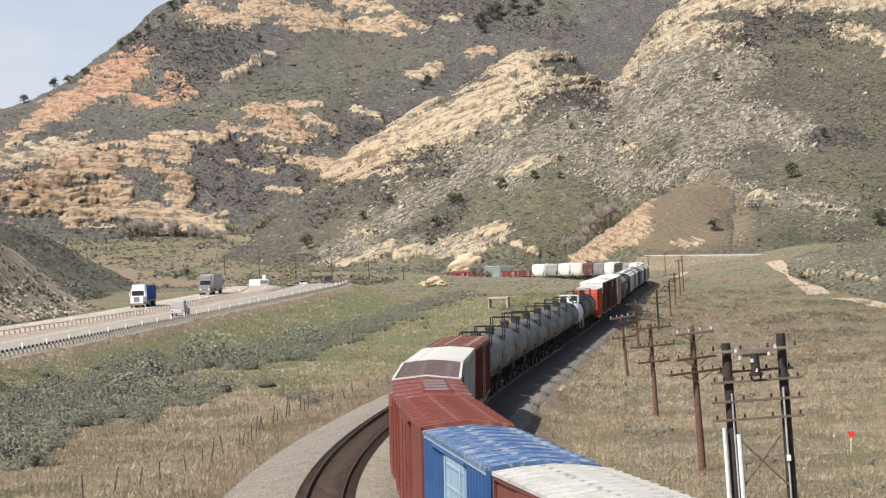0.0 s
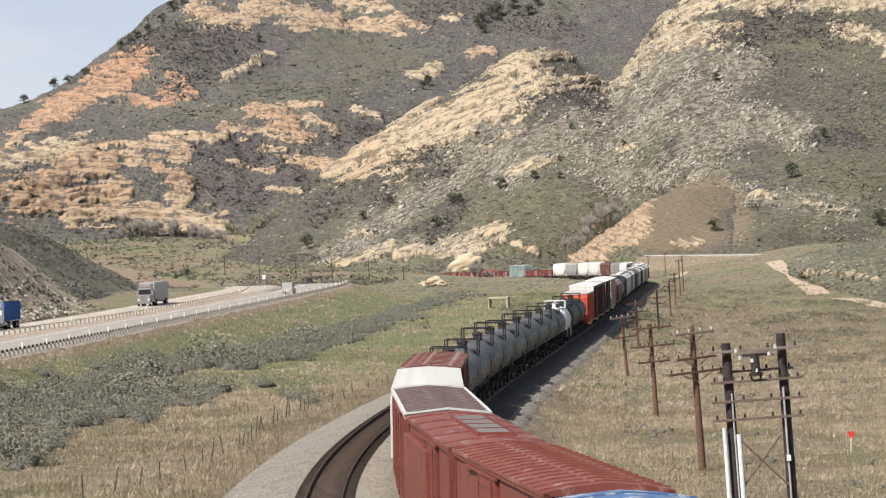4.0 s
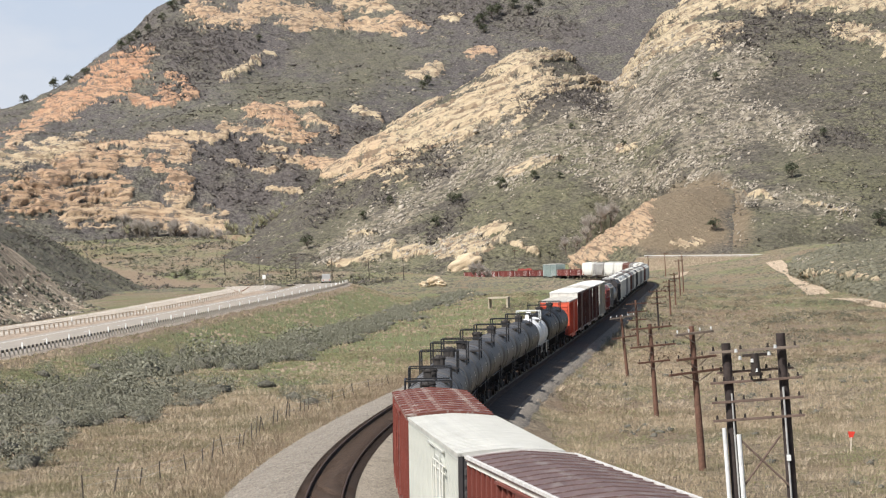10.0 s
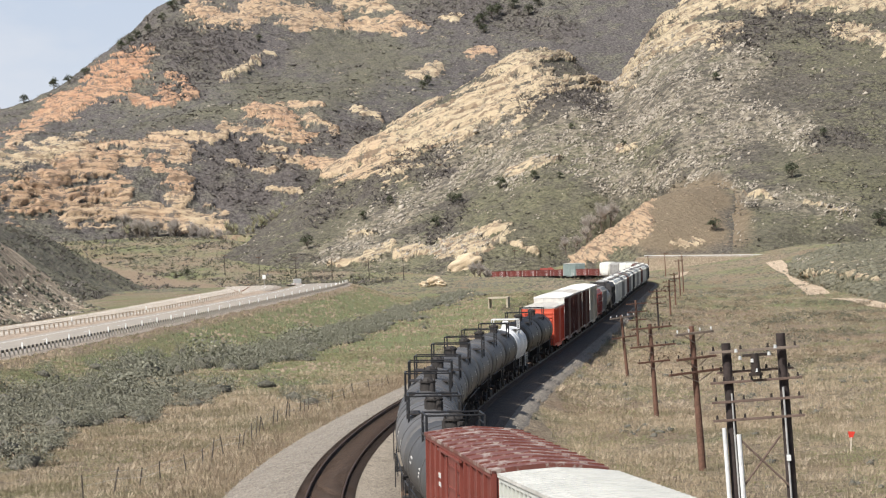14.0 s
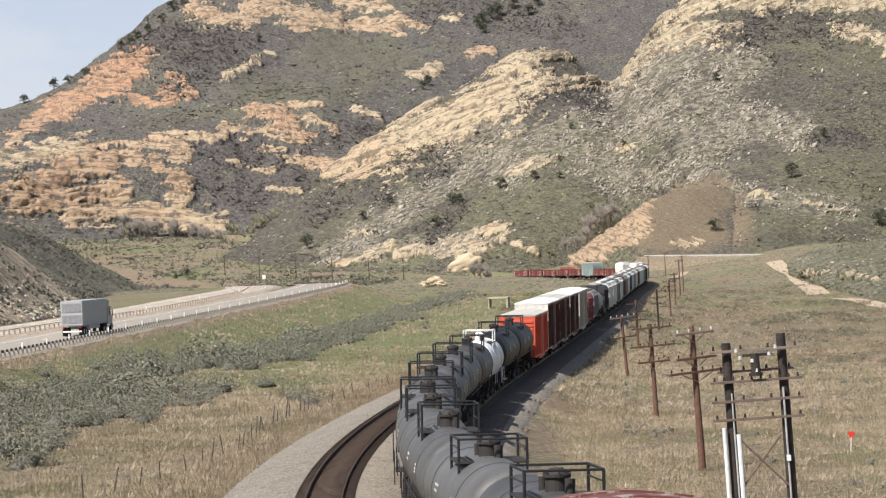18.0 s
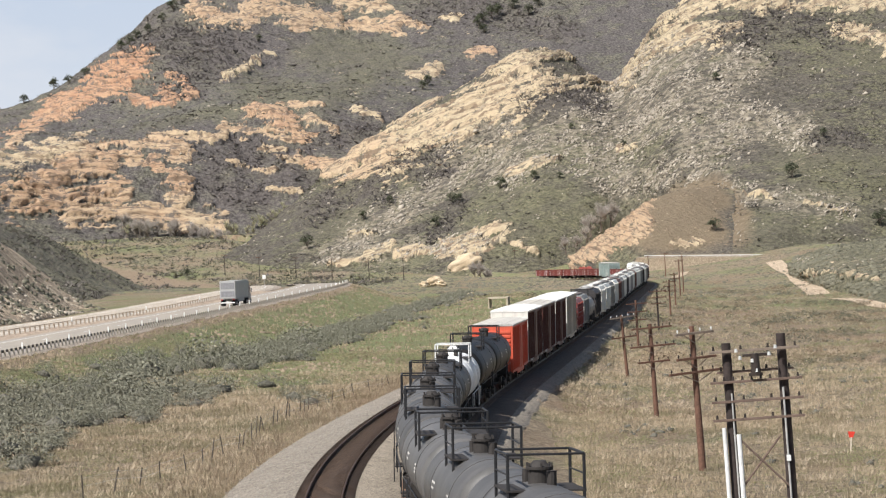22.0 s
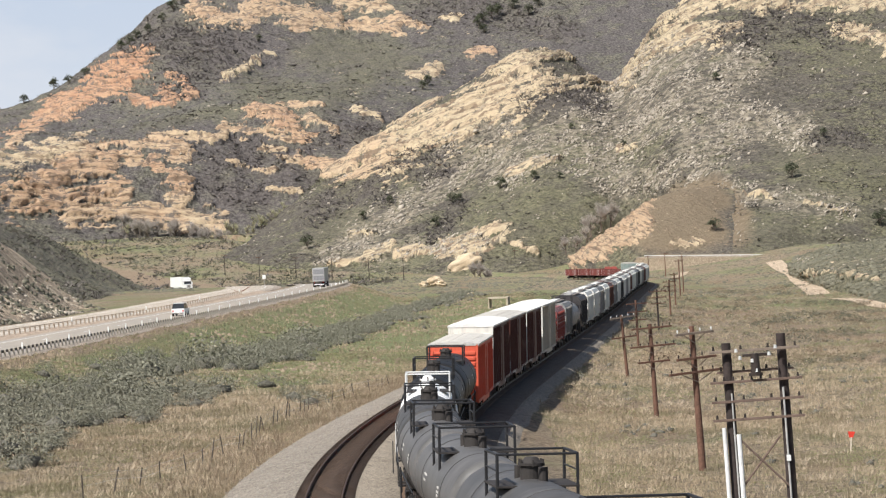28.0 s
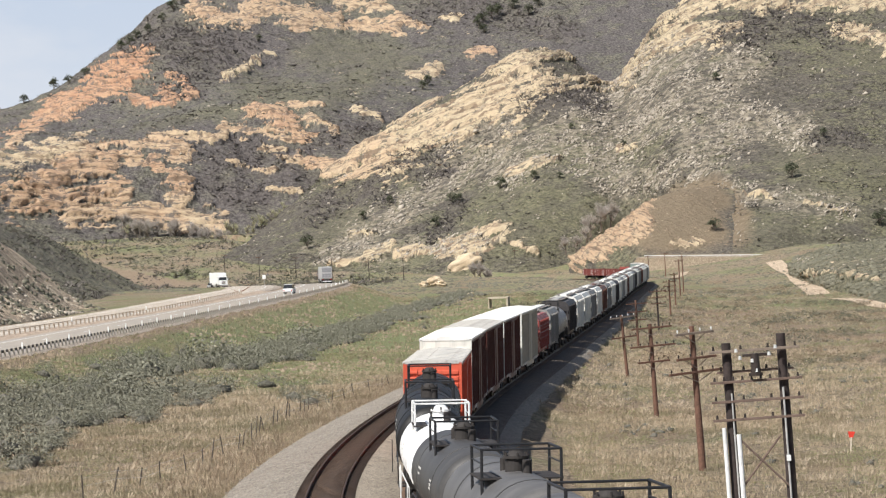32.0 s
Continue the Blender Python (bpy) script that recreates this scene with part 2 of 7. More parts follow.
    mask = a.math("ADD", a.attr("rock"), a.math("MULTIPLY", a.math("SUBTRACT", a.noise(1.0, 8, 0.75, bedded(0.13, 0.38)), 0.5), 3.4))
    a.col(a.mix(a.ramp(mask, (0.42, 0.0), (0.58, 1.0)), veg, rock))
    a.bump(a.math("ADD", a.noise(0.6, 8, 0.8, co), a.math("ADD", a.math("MULTIPLY", bed, 1.3), a.math("MULTIPLY", joint, 1.2))), 0.8, 0.8)
    return a.m


MAT_LAND = land_material()

# one sheet for the whole valley floor: fine near the camera, coarse towards the horizon
_ya = np.concatenate([np.arange(-120, 60, 12.0), np.arange(60, 340, 1.25), np.arange(340, 700, 2.5), np.arange(700, 1300, 8.0), np.geomspace(1300, 4600, 30)])
_xa = np.concatenate([-np.geomspace(4000, 130, 24), np.arange(-128, -20, 2.0), np.arange(-20, 40, 1.0), np.arange(40, 130, 2.0), np.geomspace(130, 4000, 24)])
_X, _Y = np.meshgrid(_xa, _ya)
_Z = ground_z(_X, _Y)
_tx = track_x(_Y)
_green = 0.85 * smooth(-10, -20, _X - _tx) * smooth(210, 300, _Y) * smooth(660, 600, _Y) * smooth(-3, 6, _X - near_road(_Y)[0]) + 0.14 * smooth(300, 520, _Y) \
    + 0.24 * smooth(640, 760, _Y) * (_X < far_road(_Y)[0]) + 0.3 * fbm(_X / 16, _Y / 40, 0 * _X + 3, 3)
_dn = _X - near_road(_Y)[0]
_bare = 0.75 * smooth(9.5, 6.5, np.abs(_dn)) + 0.6 * smooth(9.5, 6, np.abs(_X - _tx + 2.2) + 1.6 * (_X > _tx)) + 0.8 * ((_dn < -5) & (_X - far_road(_Y)[0] > 4))
ground = tagged(grid_mesh("ground", np.stack([_X, _Y, _Z], -1), MAT_LAND, {"green": _green, "bare": _bare}),
                "valley floor of straw-coloured dry grass with green patches", "ground", kind="structure")


def near_lines(X, Z, lines, wx, wz):
    """How close points of a slope lie to some lines, each with its half width: 0 to 1."""
    out = np.zeros_like(X)
    for line, half in lines:
        out = np.maximum(out, smooth(half * 1.35, half * 0.25, line_dist(X + wx, Z + wz, line)))
    return out


def hill(name, lines, nu, nv, material, bands=(), rough=3.0, cliff=6.0, stones=(), label="", dip=0.0, thickets=(), grass=(), bed=3.4, earth=()):
    """A hillside lofted smoothly through level lines (foot first), roughened, with bedded rock that stands out of it in ledges.
    bands: (line of (x, z), half width, how orange)."""
    skirt = [(x, y - 14, z - 9) for x, y, z in lines[0]]       # goes down under the valley floor
    L = np.array([catmull(l, nu) for l in [skirt, *lines]])
    P = catmull(L, nv)
    X, Y, Z = P[..., 0], P[..., 1], P[..., 2]
    rock, orange = np.zeros_like(X), np.zeros_like(X)
    lay = Z - dip * X + 1.6 * fbm(X / 34, Y / 34, Z / 34, 3)
    wob = 3.2 * fbm(X / 16, Y / 40, Z / 12, 4, 0.6)
    wob2 = 2.4 * fbm(X / 18 + 40, Y / 40, Z / 9, 4, 0.6)
    rag = fbm(X / 13 + 3, Y / 30, lay / 2.2, 5, 0.7)
    for line, half, tint in bands:
        d = line_dist(X + wob, Z + wob2, line)
        m = smooth(half * 1.3, half * 0.55, d + half * 1.45 * rag)
        orange = np.where(m > rock, tint, orange)
        rock = np.maximum(rock, m)
    st = near_lines(X, Z, stones, 2 * wob, 2 * wob2)
    thick = near_lines(X, Z, thickets, 2 * wob, 2 * wob2) * (1 - rock)
    lawn = near_lines(X, Z, grass, 2 * wob, 2 * wob2) * (1 - rock)
    dY, dX = np.gradient(P, axis=0), np.gradient(P, axis=1)
    N = np.cross(dX, dY)
    N /= np.linalg.norm(N, axis=-1)[..., None] + 1e-9
    N *= np.where(N[..., 1:2] > 0.2, -1, 1)
    N = np.where(N[..., 2:3] < -0.2, -N, N)
    edge = smooth(0.0, 0.05, np.linspace(0, 1, nv))[:, None]
    # gullies that run down the slope, and small unevenness
    amp = rough * (0.75 * fbm(X / 55, Y / 90, Z / 80, 4) - 0.5 * np.abs(fbm(X / 24 + Z / 60, Y / 70, 0 * X + 4, 3)) + 0.28 * fbm(X / 9, Y / 9, Z / 7, 4, 0.6)) * edge
    # beds: each stands out by its own amount, rounded, parted by recessed joints
    led = np.zeros_like(X)
    for thick_, gain, seed in ((bed, 1.0, 0.0), (bed * 0.37, 0.42, 50.0)):
        q = lay / thick_ + 0.5 * perlin(X / 30 + seed, Y / 30, Z / 60)
        k = np.floor(q)
        fr = q - k
        out_ = perlin(X / (5.0 * thick_) + seed, Y / 40, k * 7.31 + 0.37) + 0.3 * perlin(X / (2.4 * bed), Y / 12, k * 3.17 + 0.61)
        led = led + gain * (1.6 * out_ + 0.75 * (1 - np.abs(2 * fr - 1) ** 5) - 0.35 * fr)
    led = led + 0.3 * fbm(X / 12, Y / 12, lay / 3.0, 3, 0.5)
    amp = amp * (1 - 0.5 * rock) + rock * cliff * (0.3 + 0.85 * led)
    P = P + N * amp[..., None]
    ob = grid_mesh(name, P, material, {"rock": rock, "orange": orange, "stones": st, "lay": lay, "thicket": thick, "lawn": lawn, "earth": near_lines(X, Z, earth, wob, wob2)})
    return tagged(ob, label, "hill", kind="structure"), P, rock


# level lines of the hillsides, foot first
EAST_LEVEL_0 = [(-84.8, 1040, 7.7), (-53.9, 1010, 7), (-24.8, 985, 5.2), (0.9, 965, 4.7), (25, 955, 5.3), (49.7, 968, 5.4), (68.8, 990, 5.4), (81.5, 930, 5), (90, 868, 4.8), (113.3, 872, 4.2), (145.2, 885, 2.9)]
EAST_LEVEL_1 = [(-71.3, 1080, 18.9), (-51, 1070, 23), (-23.7, 1060, 27.5), (7.5, 1050, 33.5), (31.8, 1040, 40.7), (52.2, 1030, 39.6), (68.1, 1020, 36.6), (86.8, 985, 40.8), (117, 980, 43.4), (150.6, 980, 44), (198.2, 1000, 46.9)]
EAST_LEVEL_2 = [(-55.2, 1120, 34.3), (-43.2, 1140, 45.2), (-17.4, 1150, 61.8), (15.9, 1170, 78.4), (39.2, 1180, 91.8), (56.8, 1180, 87.3), (74.1, 1160, 75.4), (98.7, 1190, 103.1), (126.7, 1200, 118), (164, 1190, 116.8), (224.1, 1190, 121.6)]
EAST_LEVEL_3 = [(-63.4, 1280, 31.3), (-49.5, 1300, 43.6), (-20.1, 1310, 62.5), (17.8, 1330, 81), (44.2, 1340, 96.2), (64.3, 1340, 91.1), (84.1, 1320, 77.8), (111.7, 1350, 108.8), (143.3, 1360, 125.6), (185.8, 1350, 124.3), (254, 1350, 129.8)]
WEST_LEVEL_0 = [(-235.4, 1120, 16.7), (-195.4, 1150, 16.2), (-161.1, 1170, 15.9), (-136.3, 1180, 16.1), (-110.6, 1185, 15.6), (-84.4, 1185, 15), (-58.1, 1185, 15.4), (-24.7, 1190, 16.4), (29.6, 1260, 14.6), (107.4, 1280, 11.5), (187.5, 1300, 8.4), (266, 1300, 5.3)]
WEST_LEVEL_1 = [(-243.2, 1160, 32.1), (-199.8, 1180, 32.5), (-164, 1195, 29.3), (-138.8, 1205, 25.9), (-112.6, 1210, 24.4), (-86, 1215, 26.4), (-59.3, 1222, 30.3), (-24.8, 1230, 34), (31.5, 1300, 38.3), (111.7, 1320, 35.5), (192.8, 1330, 32.5), (273.1, 1330, 29.2)]
WEST_LEVEL_2 = [(-257.7, 1210, 55.1), (-208.1, 1220, 57.1), (-169.5, 1245, 62.1), (-145.9, 1258, 63.4), (-121.8, 1272, 67.4), (-92.1, 1290, 72.9), (-61.7, 1310, 77.9), (-25.2, 1332, 78.8), (35, 1380, 78.9), (120, 1400, 76.5), (204.5, 1400, 73.1), (289, 1400, 69.7)]
WEST_LEVEL_3 = [(-288.2, 1330, 70), (-230.9, 1340, 71.9), (-188.9, 1350, 76), (-160.5, 1365, 81.8), (-132.3, 1390, 91.7), (-97.7, 1420, 100.5), (-67.4, 1450, 107), (-26.9, 1480, 113.3), (39.5, 1500, 121.1), (130.2, 1500, 120.5), (220.7, 1500, 116.8), (311.3, 1500, 113.2)]
WEST_LEVEL_4 = [(-326.3, 1480, 85.1), (-261, 1500, 90.2), (-216.8, 1510, 99.3), (-185.3, 1520, 117.8), (-165.2, 1530, 134), (-146.4, 1560, 153.5), (-111, 1600, 170.1), (-47.6, 1650, 182.4), (46.7, 1680, 195.3), (148.5, 1680, 201.3), (250.2, 1680, 204), (351.6, 1680, 199.9)]
WEST_LEVEL_5 = [(-381.8, 1730, 87.3), (-304.9, 1750, 93), (-253.1, 1760, 103.4), (-216.2, 1770, 124.9), (-192.7, 1780, 143.5), (-170.3, 1810, 165.6), (-128.8, 1850, 184), (-55.3, 1900, 197.1), (53.2, 1930, 211.2), (170.1, 1930, 218.1), (286.9, 1930, 221.2), (403.4, 1930, 216.6)]
CUT_LEVEL_0 = [(-66.2, 350, 2.1), (-64.6, 378, 1.8), (-63.5, 400, 1.6), (-62.2, 418, 1.9), (-61, 440, 1.9), (-59.7, 465, 1.8), (-58.6, 487, 1.7)]
CUT_LEVEL_1 = [(-74.3, 395, 10), (-71.5, 420, 7.6), (-69.7, 440, 5.8), (-67.5, 455, 4.2), (-65.1, 470, 2.9), (-62.4, 482, 1.9), (-58.8, 490, 1.8)]
CUT_LEVEL_2 = [(-87.9, 470, 24.2), (-83, 490, 19), (-78.8, 500, 14.6), (-75.6, 508, 11.3), (-71.7, 512, 7.6), (-66.7, 508, 3.9), (-59.3, 498, 1.7)]
CUT_LEVEL_3 = [(-101, 540, 21.2), (-94.9, 560, 16), (-89.8, 570, 11.6), (-86, 578, 8.3), (-81.5, 582, 4.6), (-75.9, 578, 0.9), (-67.6, 568, -1.3)]
SCRUB_LEVEL_0 = [(-89.3, 500, 3.8), (-80.3, 520, 3), (-73.7, 540, 2.2), (-68.5, 560, 1.2), (-66.2, 590, 0.9), (-63.3, 620, 0.8), (-60.7, 660, 1.2)]
SCRUB_LEVEL_1 = [(-106.7, 600, 14.6), (-95.4, 620, 11), (-90.8, 640, 8.8), (-85.8, 660, 5.8), (-80.3, 680, 3), (-73.2, 690, 1.2), (-65.6, 705, 0.9)]
SCRUB_LEVEL_2 = [(-127.5, 720, 28.6), (-116.4, 740, 22.2), (-110.5, 760, 19.1), (-102.7, 780, 13.4), (-93.1, 790, 7), (-82.4, 780, 1.9), (-71.6, 765, 0.3)]
SCRUB_LEVEL_3 = [(-147, 830, 25.6), (-133.7, 850, 19.2), (-126.5, 870, 16.1), (-117.2, 890, 10.4), (-106.1, 900, 4), (-94, 890, -1.1), (-81.9, 875, -2.7)]
KNOLL_LEVEL_0 = [(41, 925, 5.1), (48.3, 905, 5.4), (57.4, 890, 5.8), (65.9, 884, 5.9), (78.4, 884, 5.4), (88.9, 874, 5), (98.3, 872, 4.6)]
KNOLL_LEVEL_1 = [(42.6, 930, 6), (51.5, 920, 10.7), (61.1, 905, 13.9), (68.6, 903, 15.7), (81.2, 905, 16.7), (93.7, 908, 16.2), (102.6, 906, 15.5)]
KNOLL_LEVEL_2 = [(44.7, 936, 6.8), (57.6, 931, 15.3), (64.6, 926, 20.2), (71.5, 936, 24.2), (82.2, 939, 27.1), (97.6, 950, 28.2), (107.9, 948, 27.6)]
KNOLL_LEVEL_3 = [(47.6, 996, 5.3), (61.3, 991, 13.8), (68.8, 986, 18.7), (76.1, 996, 22.7), (87.5, 999, 25.6), (103.8, 1010, 26.7), (114.7, 1008, 26.1)]
NEAR_EAST_LEVEL_0 = [(85.8, 700, 1.3), (80.2, 600, -1), (77.6, 530, -2.3), (75.5, 480, -3.2), (82.4, 440, -4.6), (93.3, 400, -6.4)]
NEAR_EAST_LEVEL_1 = [(90.3, 730, 3.2), (87, 660, 2.9), (85.1, 600, 2.3), (89.5, 560, 2.2), (97.7, 520, 1.1), (112.4, 480, -0.1)]
NEAR_EAST_LEVEL_2 = [(95.6, 760, 3.8), (99.1, 740, 5.7), (103.8, 720, 7.1), (112.2, 700, 8.4), (128.3, 680, 10.7), (150.5, 640, 12)]
NEAR_EAST_LEVEL_3 = [(106.9, 850, 1.7), (111.1, 830, 3.8), (116.7, 810, 5.4), (126.6, 790, 6.9), (145.2, 770, 9.6), (171.6, 730, 11.2)]
EAST_RIDGE_ROCK = [
    ([(-40.2, 48.2), (-31.5, 53), (-20.6, 54.1)], 5, 0.3),
    ([(-42, 43.1), (-30.7, 42.8), (-18.8, 46.1)], 4.5, 0.3),
    ([(-19.3, 50.3), (-8.3, 57.3), (5.9, 62), (19.1, 65.5), (29.8, 72.8)], 10, 0.1),
    ([(-12.4, 66.7), (-1.8, 72.2)], 4.5, 0.2),
    ([(26.5, 80.2), (34.4, 83), (42.5, 73.9)], 6.5, 0.1),
    ([(16.3, 70), (28.5, 67.2), (34.1, 70.9)], 6, 0.05),
    ([(36.1, 87.4), (44.6, 89.3), (55.3, 92.2)], 3.2, 0.05),
    ([(43.6, 79.7), (49.4, 73.8)], 3.5, 0.05),
    ([(52.4, 77), (64.1, 76.6), (73.8, 75)], 1.8, 0.1),
    ([(44.9, 70.5), (58.1, 72.1), (71.8, 69.5)], 1.2, 0.05)]
EAST_TOP_ROCK = [
    ([(75.7, 75.5), (84, 85.7), (88.5, 91.7)], 4.5, 0),
    ([(87.9, 90.3), (98.5, 92.4), (108.5, 91.3)], 6, 0),
    ([(97.6, 103.9), (106, 105.7), (116.2, 106.8)], 5, 0),
    ([(101.4, 88.3), (120, 93.6)], 2.6, 0),
    ([(112.8, 109.6), (132.1, 103.3)], 4.2, 0),
    ([(132.2, 104.3), (153.8, 101.8)], 2.5, 0),
    ([(156, 102.8), (182.5, 101.4)], 3.5, 0),
    ([(158.8, 88.2), (167.8, 87.6), (172.9, 81.2)], 3.6, 0.05)]
EAST_FOOT_ROCK = [
    ([(26.6, 37.7), (33.5, 39.5), (44.4, 41.5)], 1.8, 0.05),
    ([(-38.9, 5.8), (-28.8, 7.4), (-19.1, 9.4)], 1.1, 0.05),
    ([(-33.8, 15.6), (-25.1, 17.8)], 0.7, 0.05),
    ([(-28.1, 8.8), (-16.2, 11.2)], 0.9, 0.05),
    ([(2.4, 10.7), (13.1, 12.6), (20.6, 14.7)], 3.2, 0.1),
    ([(-17.1, 8.1), (-0.6, 8.6)], 0.9, 0.1),
    ([(101.3, 25.1), (109.4, 22.6)], 0.8, 0.05),
    ([(117.6, 20.5), (130.3, 18)], 0.6, 0.05),
    ([(67.7, 44.1), (73.9, 45.1)], 1.1, 0.05),
    ([(18.3, 12.4), (31.9, 7.7)], 0.9, 0.05)]
EAST_STONES = [
    ([(25.5, 37.9), (47.8, 51.1), (67.9, 63.6), (88.6, 78.6), (96.8, 83.3)], 13),
    ([(56.3, 39.7), (74.8, 52.2), (100.8, 65.3), (118.7, 77.6)], 12),
    ([(5, 48.7), (16.3, 52.9), (25.2, 55.6)], 9),
    ([(-33.8, 15), (-12.9, 27.6), (4.4, 37.6), (22, 46.1)], 8),
    ([(93.6, 43.4), (110.9, 52.8), (124.2, 47.3)], 12),
    ([(-45.5, 9.3), (-16.9, 10.9), (12.9, 11.9)], 5),
    ([(97.9, 25.6), (131.2, 18)], 6),
    ([(61.3, 30.3), (92, 35.9)], 9)]
EAST_THICKETS = [
    ([(-46.8, 27.4), (-34.9, 33.4), (-17.4, 41.9), (3.8, 46.5)], 6.5),
    ([(-27.3, 30.6), (-19.3, 31.4)], 4),
    ([(-5.9, 36.3), (3, 41.9)], 4),
    ([(34.6, 66.5), (50.6, 68.1), (64.2, 65.5)], 5.5),
    ([(125.3, 90), (142.4, 95.3), (156.5, 88.1)], 9),
    ([(110.4, 89), (119, 91.2)], 4),
    ([(130.2, 41.8), (146, 42.7)], 4),
    ([(-4.6, 14.6), (8.1, 26.6)], 3)]
EAST_GRASS = [
    ([(13.8, 20), (34.8, 14.4)], 11),
    ([(155.1, 74.5), (169.2, 76.4)], 5),
    ([(127.8, 32.1), (145.6, 25.3)], 18),
    ([(100, 9.3), (123.7, 7.2)], 10),
    ([(-46.4, 16.5), (-30.4, 24.5)], 5),
    ([(24.6, 27.8), (72.7, 15.6)], 10)]
WEST_LOWER_ROCK = [
    ([(-192.9, 56.1), (-182, 57.6), (-171.4, 61.1), (-161.9, 61.9)], 5.5, 0.12),
    ([(-179.5, 39.9), (-171.4, 44.5), (-164.1, 49), (-154.9, 51.8), (-145.8, 53.8)], 6.5, 0.6),
    ([(-166.3, 56.8), (-153.7, 57.6)], 4.5, 0.45),
    ([(-173.3, 36.5), (-158.6, 38.8), (-142.7, 43.6)], 4.5, 0.6),
    ([(-157.1, 31.2), (-141.8, 32.4), (-127.3, 29.3), (-114.7, 26.9)], 4.5, 0.42),
    ([(-115.5, 34.8), (-110.6, 28.4), (-95.9, 25.6)], 5, 0.25),
    ([(-144.2, 35.5), (-137.2, 38.3)], 3.5, 0.5),
    ([(-137, 58.5), (-128.2, 61.3), (-114.8, 57.8)], 4.2, 0.45),
    ([(-126.4, 53.4), (-119.6, 48.1), (-114.2, 43.5)], 5, 0.65),
    ([(-137.8, 53.3), (-131.5, 54.7)], 3, 0.5)]
WEST_LEDGE_ROCK = [
    ([(-128.4, 64.4), (-119.5, 67.4), (-109.1, 65.3), (-98.2, 66.3)], 2.2, 0.3),
    ([(-98.2, 71.4), (-86.6, 67.4), (-69.9, 64.3)], 2.6, 0.4),
    ([(-78.5, 59.6), (-70.3, 57.8)], 2, 0.2),
    ([(-70.1, 54.5), (-59.8, 50.5)], 1.6, 0.3),
    ([(-85.4, 77.4), (-74.3, 75), (-63.2, 66.3)], 4.5, 0.7),
    ([(-72.2, 79.8), (-56.1, 79.4)], 1.6, 0.4),
    ([(-59.2, 74.3), (-48.2, 66.2)], 2, 0.35),
    ([(-62.6, 54.5), (-58.1, 50.6), (-47.7, 48.4)], 3.2, 0.5),
    ([(-95.2, 52.5), (-84.6, 50.9), (-72.1, 48.7)], 1, 0.3),
    ([(-76.8, 40.5), (-57.6, 36)], 1.1, 0.2),
    ([(-39.1, 77.5), (-31.3, 75.9), (-24.9, 72.4)], 1.4, 0.1)]
WEST_RED_ROCK = [
    ([(-196.2, 77.6), (-192.6, 85.6), (-183.6, 87.6)], 8, 0.85),
    ([(-195.5, 89.9), (-177.6, 94.5), (-163.2, 100)], 7.5, 0.95),
    ([(-176.3, 107.7), (-164.8, 113.5), (-154.3, 113.7)], 7.5, 1),
    ([(-163.7, 100.9), (-153.7, 106.2)], 7.5, 1),
    ([(-149.7, 91.2), (-129.6, 85.6)], 2.2, 0.95),
    ([(-136.3, 94.5), (-131, 89.6)], 4, 1),
    ([(-124.5, 94.5), (-120, 91)], 2.5, 0.9),
    ([(-134.3, 103.8), (-126.3, 101.9)], 2.2, 0.9),
    ([(-192.9, 70), (-190.6, 63.1)], 3.5, 0.5)]
WEST_TOP_ROCK = [
    ([(-129.3, 146.1), (-116.6, 140.1), (-99.5, 139.4)], 6, 0.45),
    ([(-100.8, 146), (-76, 140.2), (-53.7, 139.2)], 6.5, 0.42),
    ([(-50.3, 134.8), (-20.8, 131.3)], 4.5, 0.45),
    ([(-51.5, 149.7), (-24, 145.6)], 3.5, 0.3),
    ([(-20.3, 137.8), (-5.6, 130.6)], 2.8, 0.4),
    ([(-105.8, 102.2), (-103.7, 103.9)], 3.4, 0),
    ([(-99.1, 107.5), (-95.2, 112.6)], 3.6, 0),
    ([(-89, 117.2), (-84.7, 116.8)], 1.6, 0),
    ([(20, 112), (30.1, 113.7)], 3.2, 0.6),
    ([(-11.5, 99.8), (1.5, 103.3)], 2.6, 0.1),
    ([(5.9, 137), (14.3, 136.5)], 2, 0.1)]
WEST_THICKETS = [
    ([(-97.6, 52.1), (-87.9, 58), (-77.8, 52.1), (-54.4, 42.8)], 8),
    ([(-100.8, 42), (-79.2, 35.2)], 6),
    ([(-153.6, 131.4), (-108.4, 117.4), (-126.7, 105.4)], 17),
    ([(-139.5, 18.7), (-114.6, 20)], 6),
    ([(-55.9, 61.6), (-32.2, 66.6)], 8),
    ([(-9, 141.3), (25.3, 144.3), (70.1, 123.7)], 10)]
WEST_GRASS = [
    ([(-90, 92.4), (-57.1, 85.1), (-37.1, 98)], 12),
    ([(-136.8, 73.2), (-93.7, 80.3)], 5),
    ([(-62.7, 117.2), (-21.4, 108.8)], 14)]
EAST_EARTH = [
    ([(85.1, 25.1), (93.5, 24.9), (92.3, 14.3)], 7)]
KNOLL_EARTH = [
    ([(66.4, 20.8), (78.1, 24.1), (88.1, 25.7)], 9),
    ([(66.1, 12.3), (83.7, 14.3)], 8)]
KNOLL_ROCK = [
    ([(43, 6.5), (51.5, 10.7), (60.5, 15.4), (67.4, 21.1)], 4.2, 0.5),
    ([(50.6, 8.4), (59.1, 10.8), (63.9, 14.3)], 3.8, 0.45),
    ([(72.6, 8.6), (81.7, 9)], 1, 0.15)]

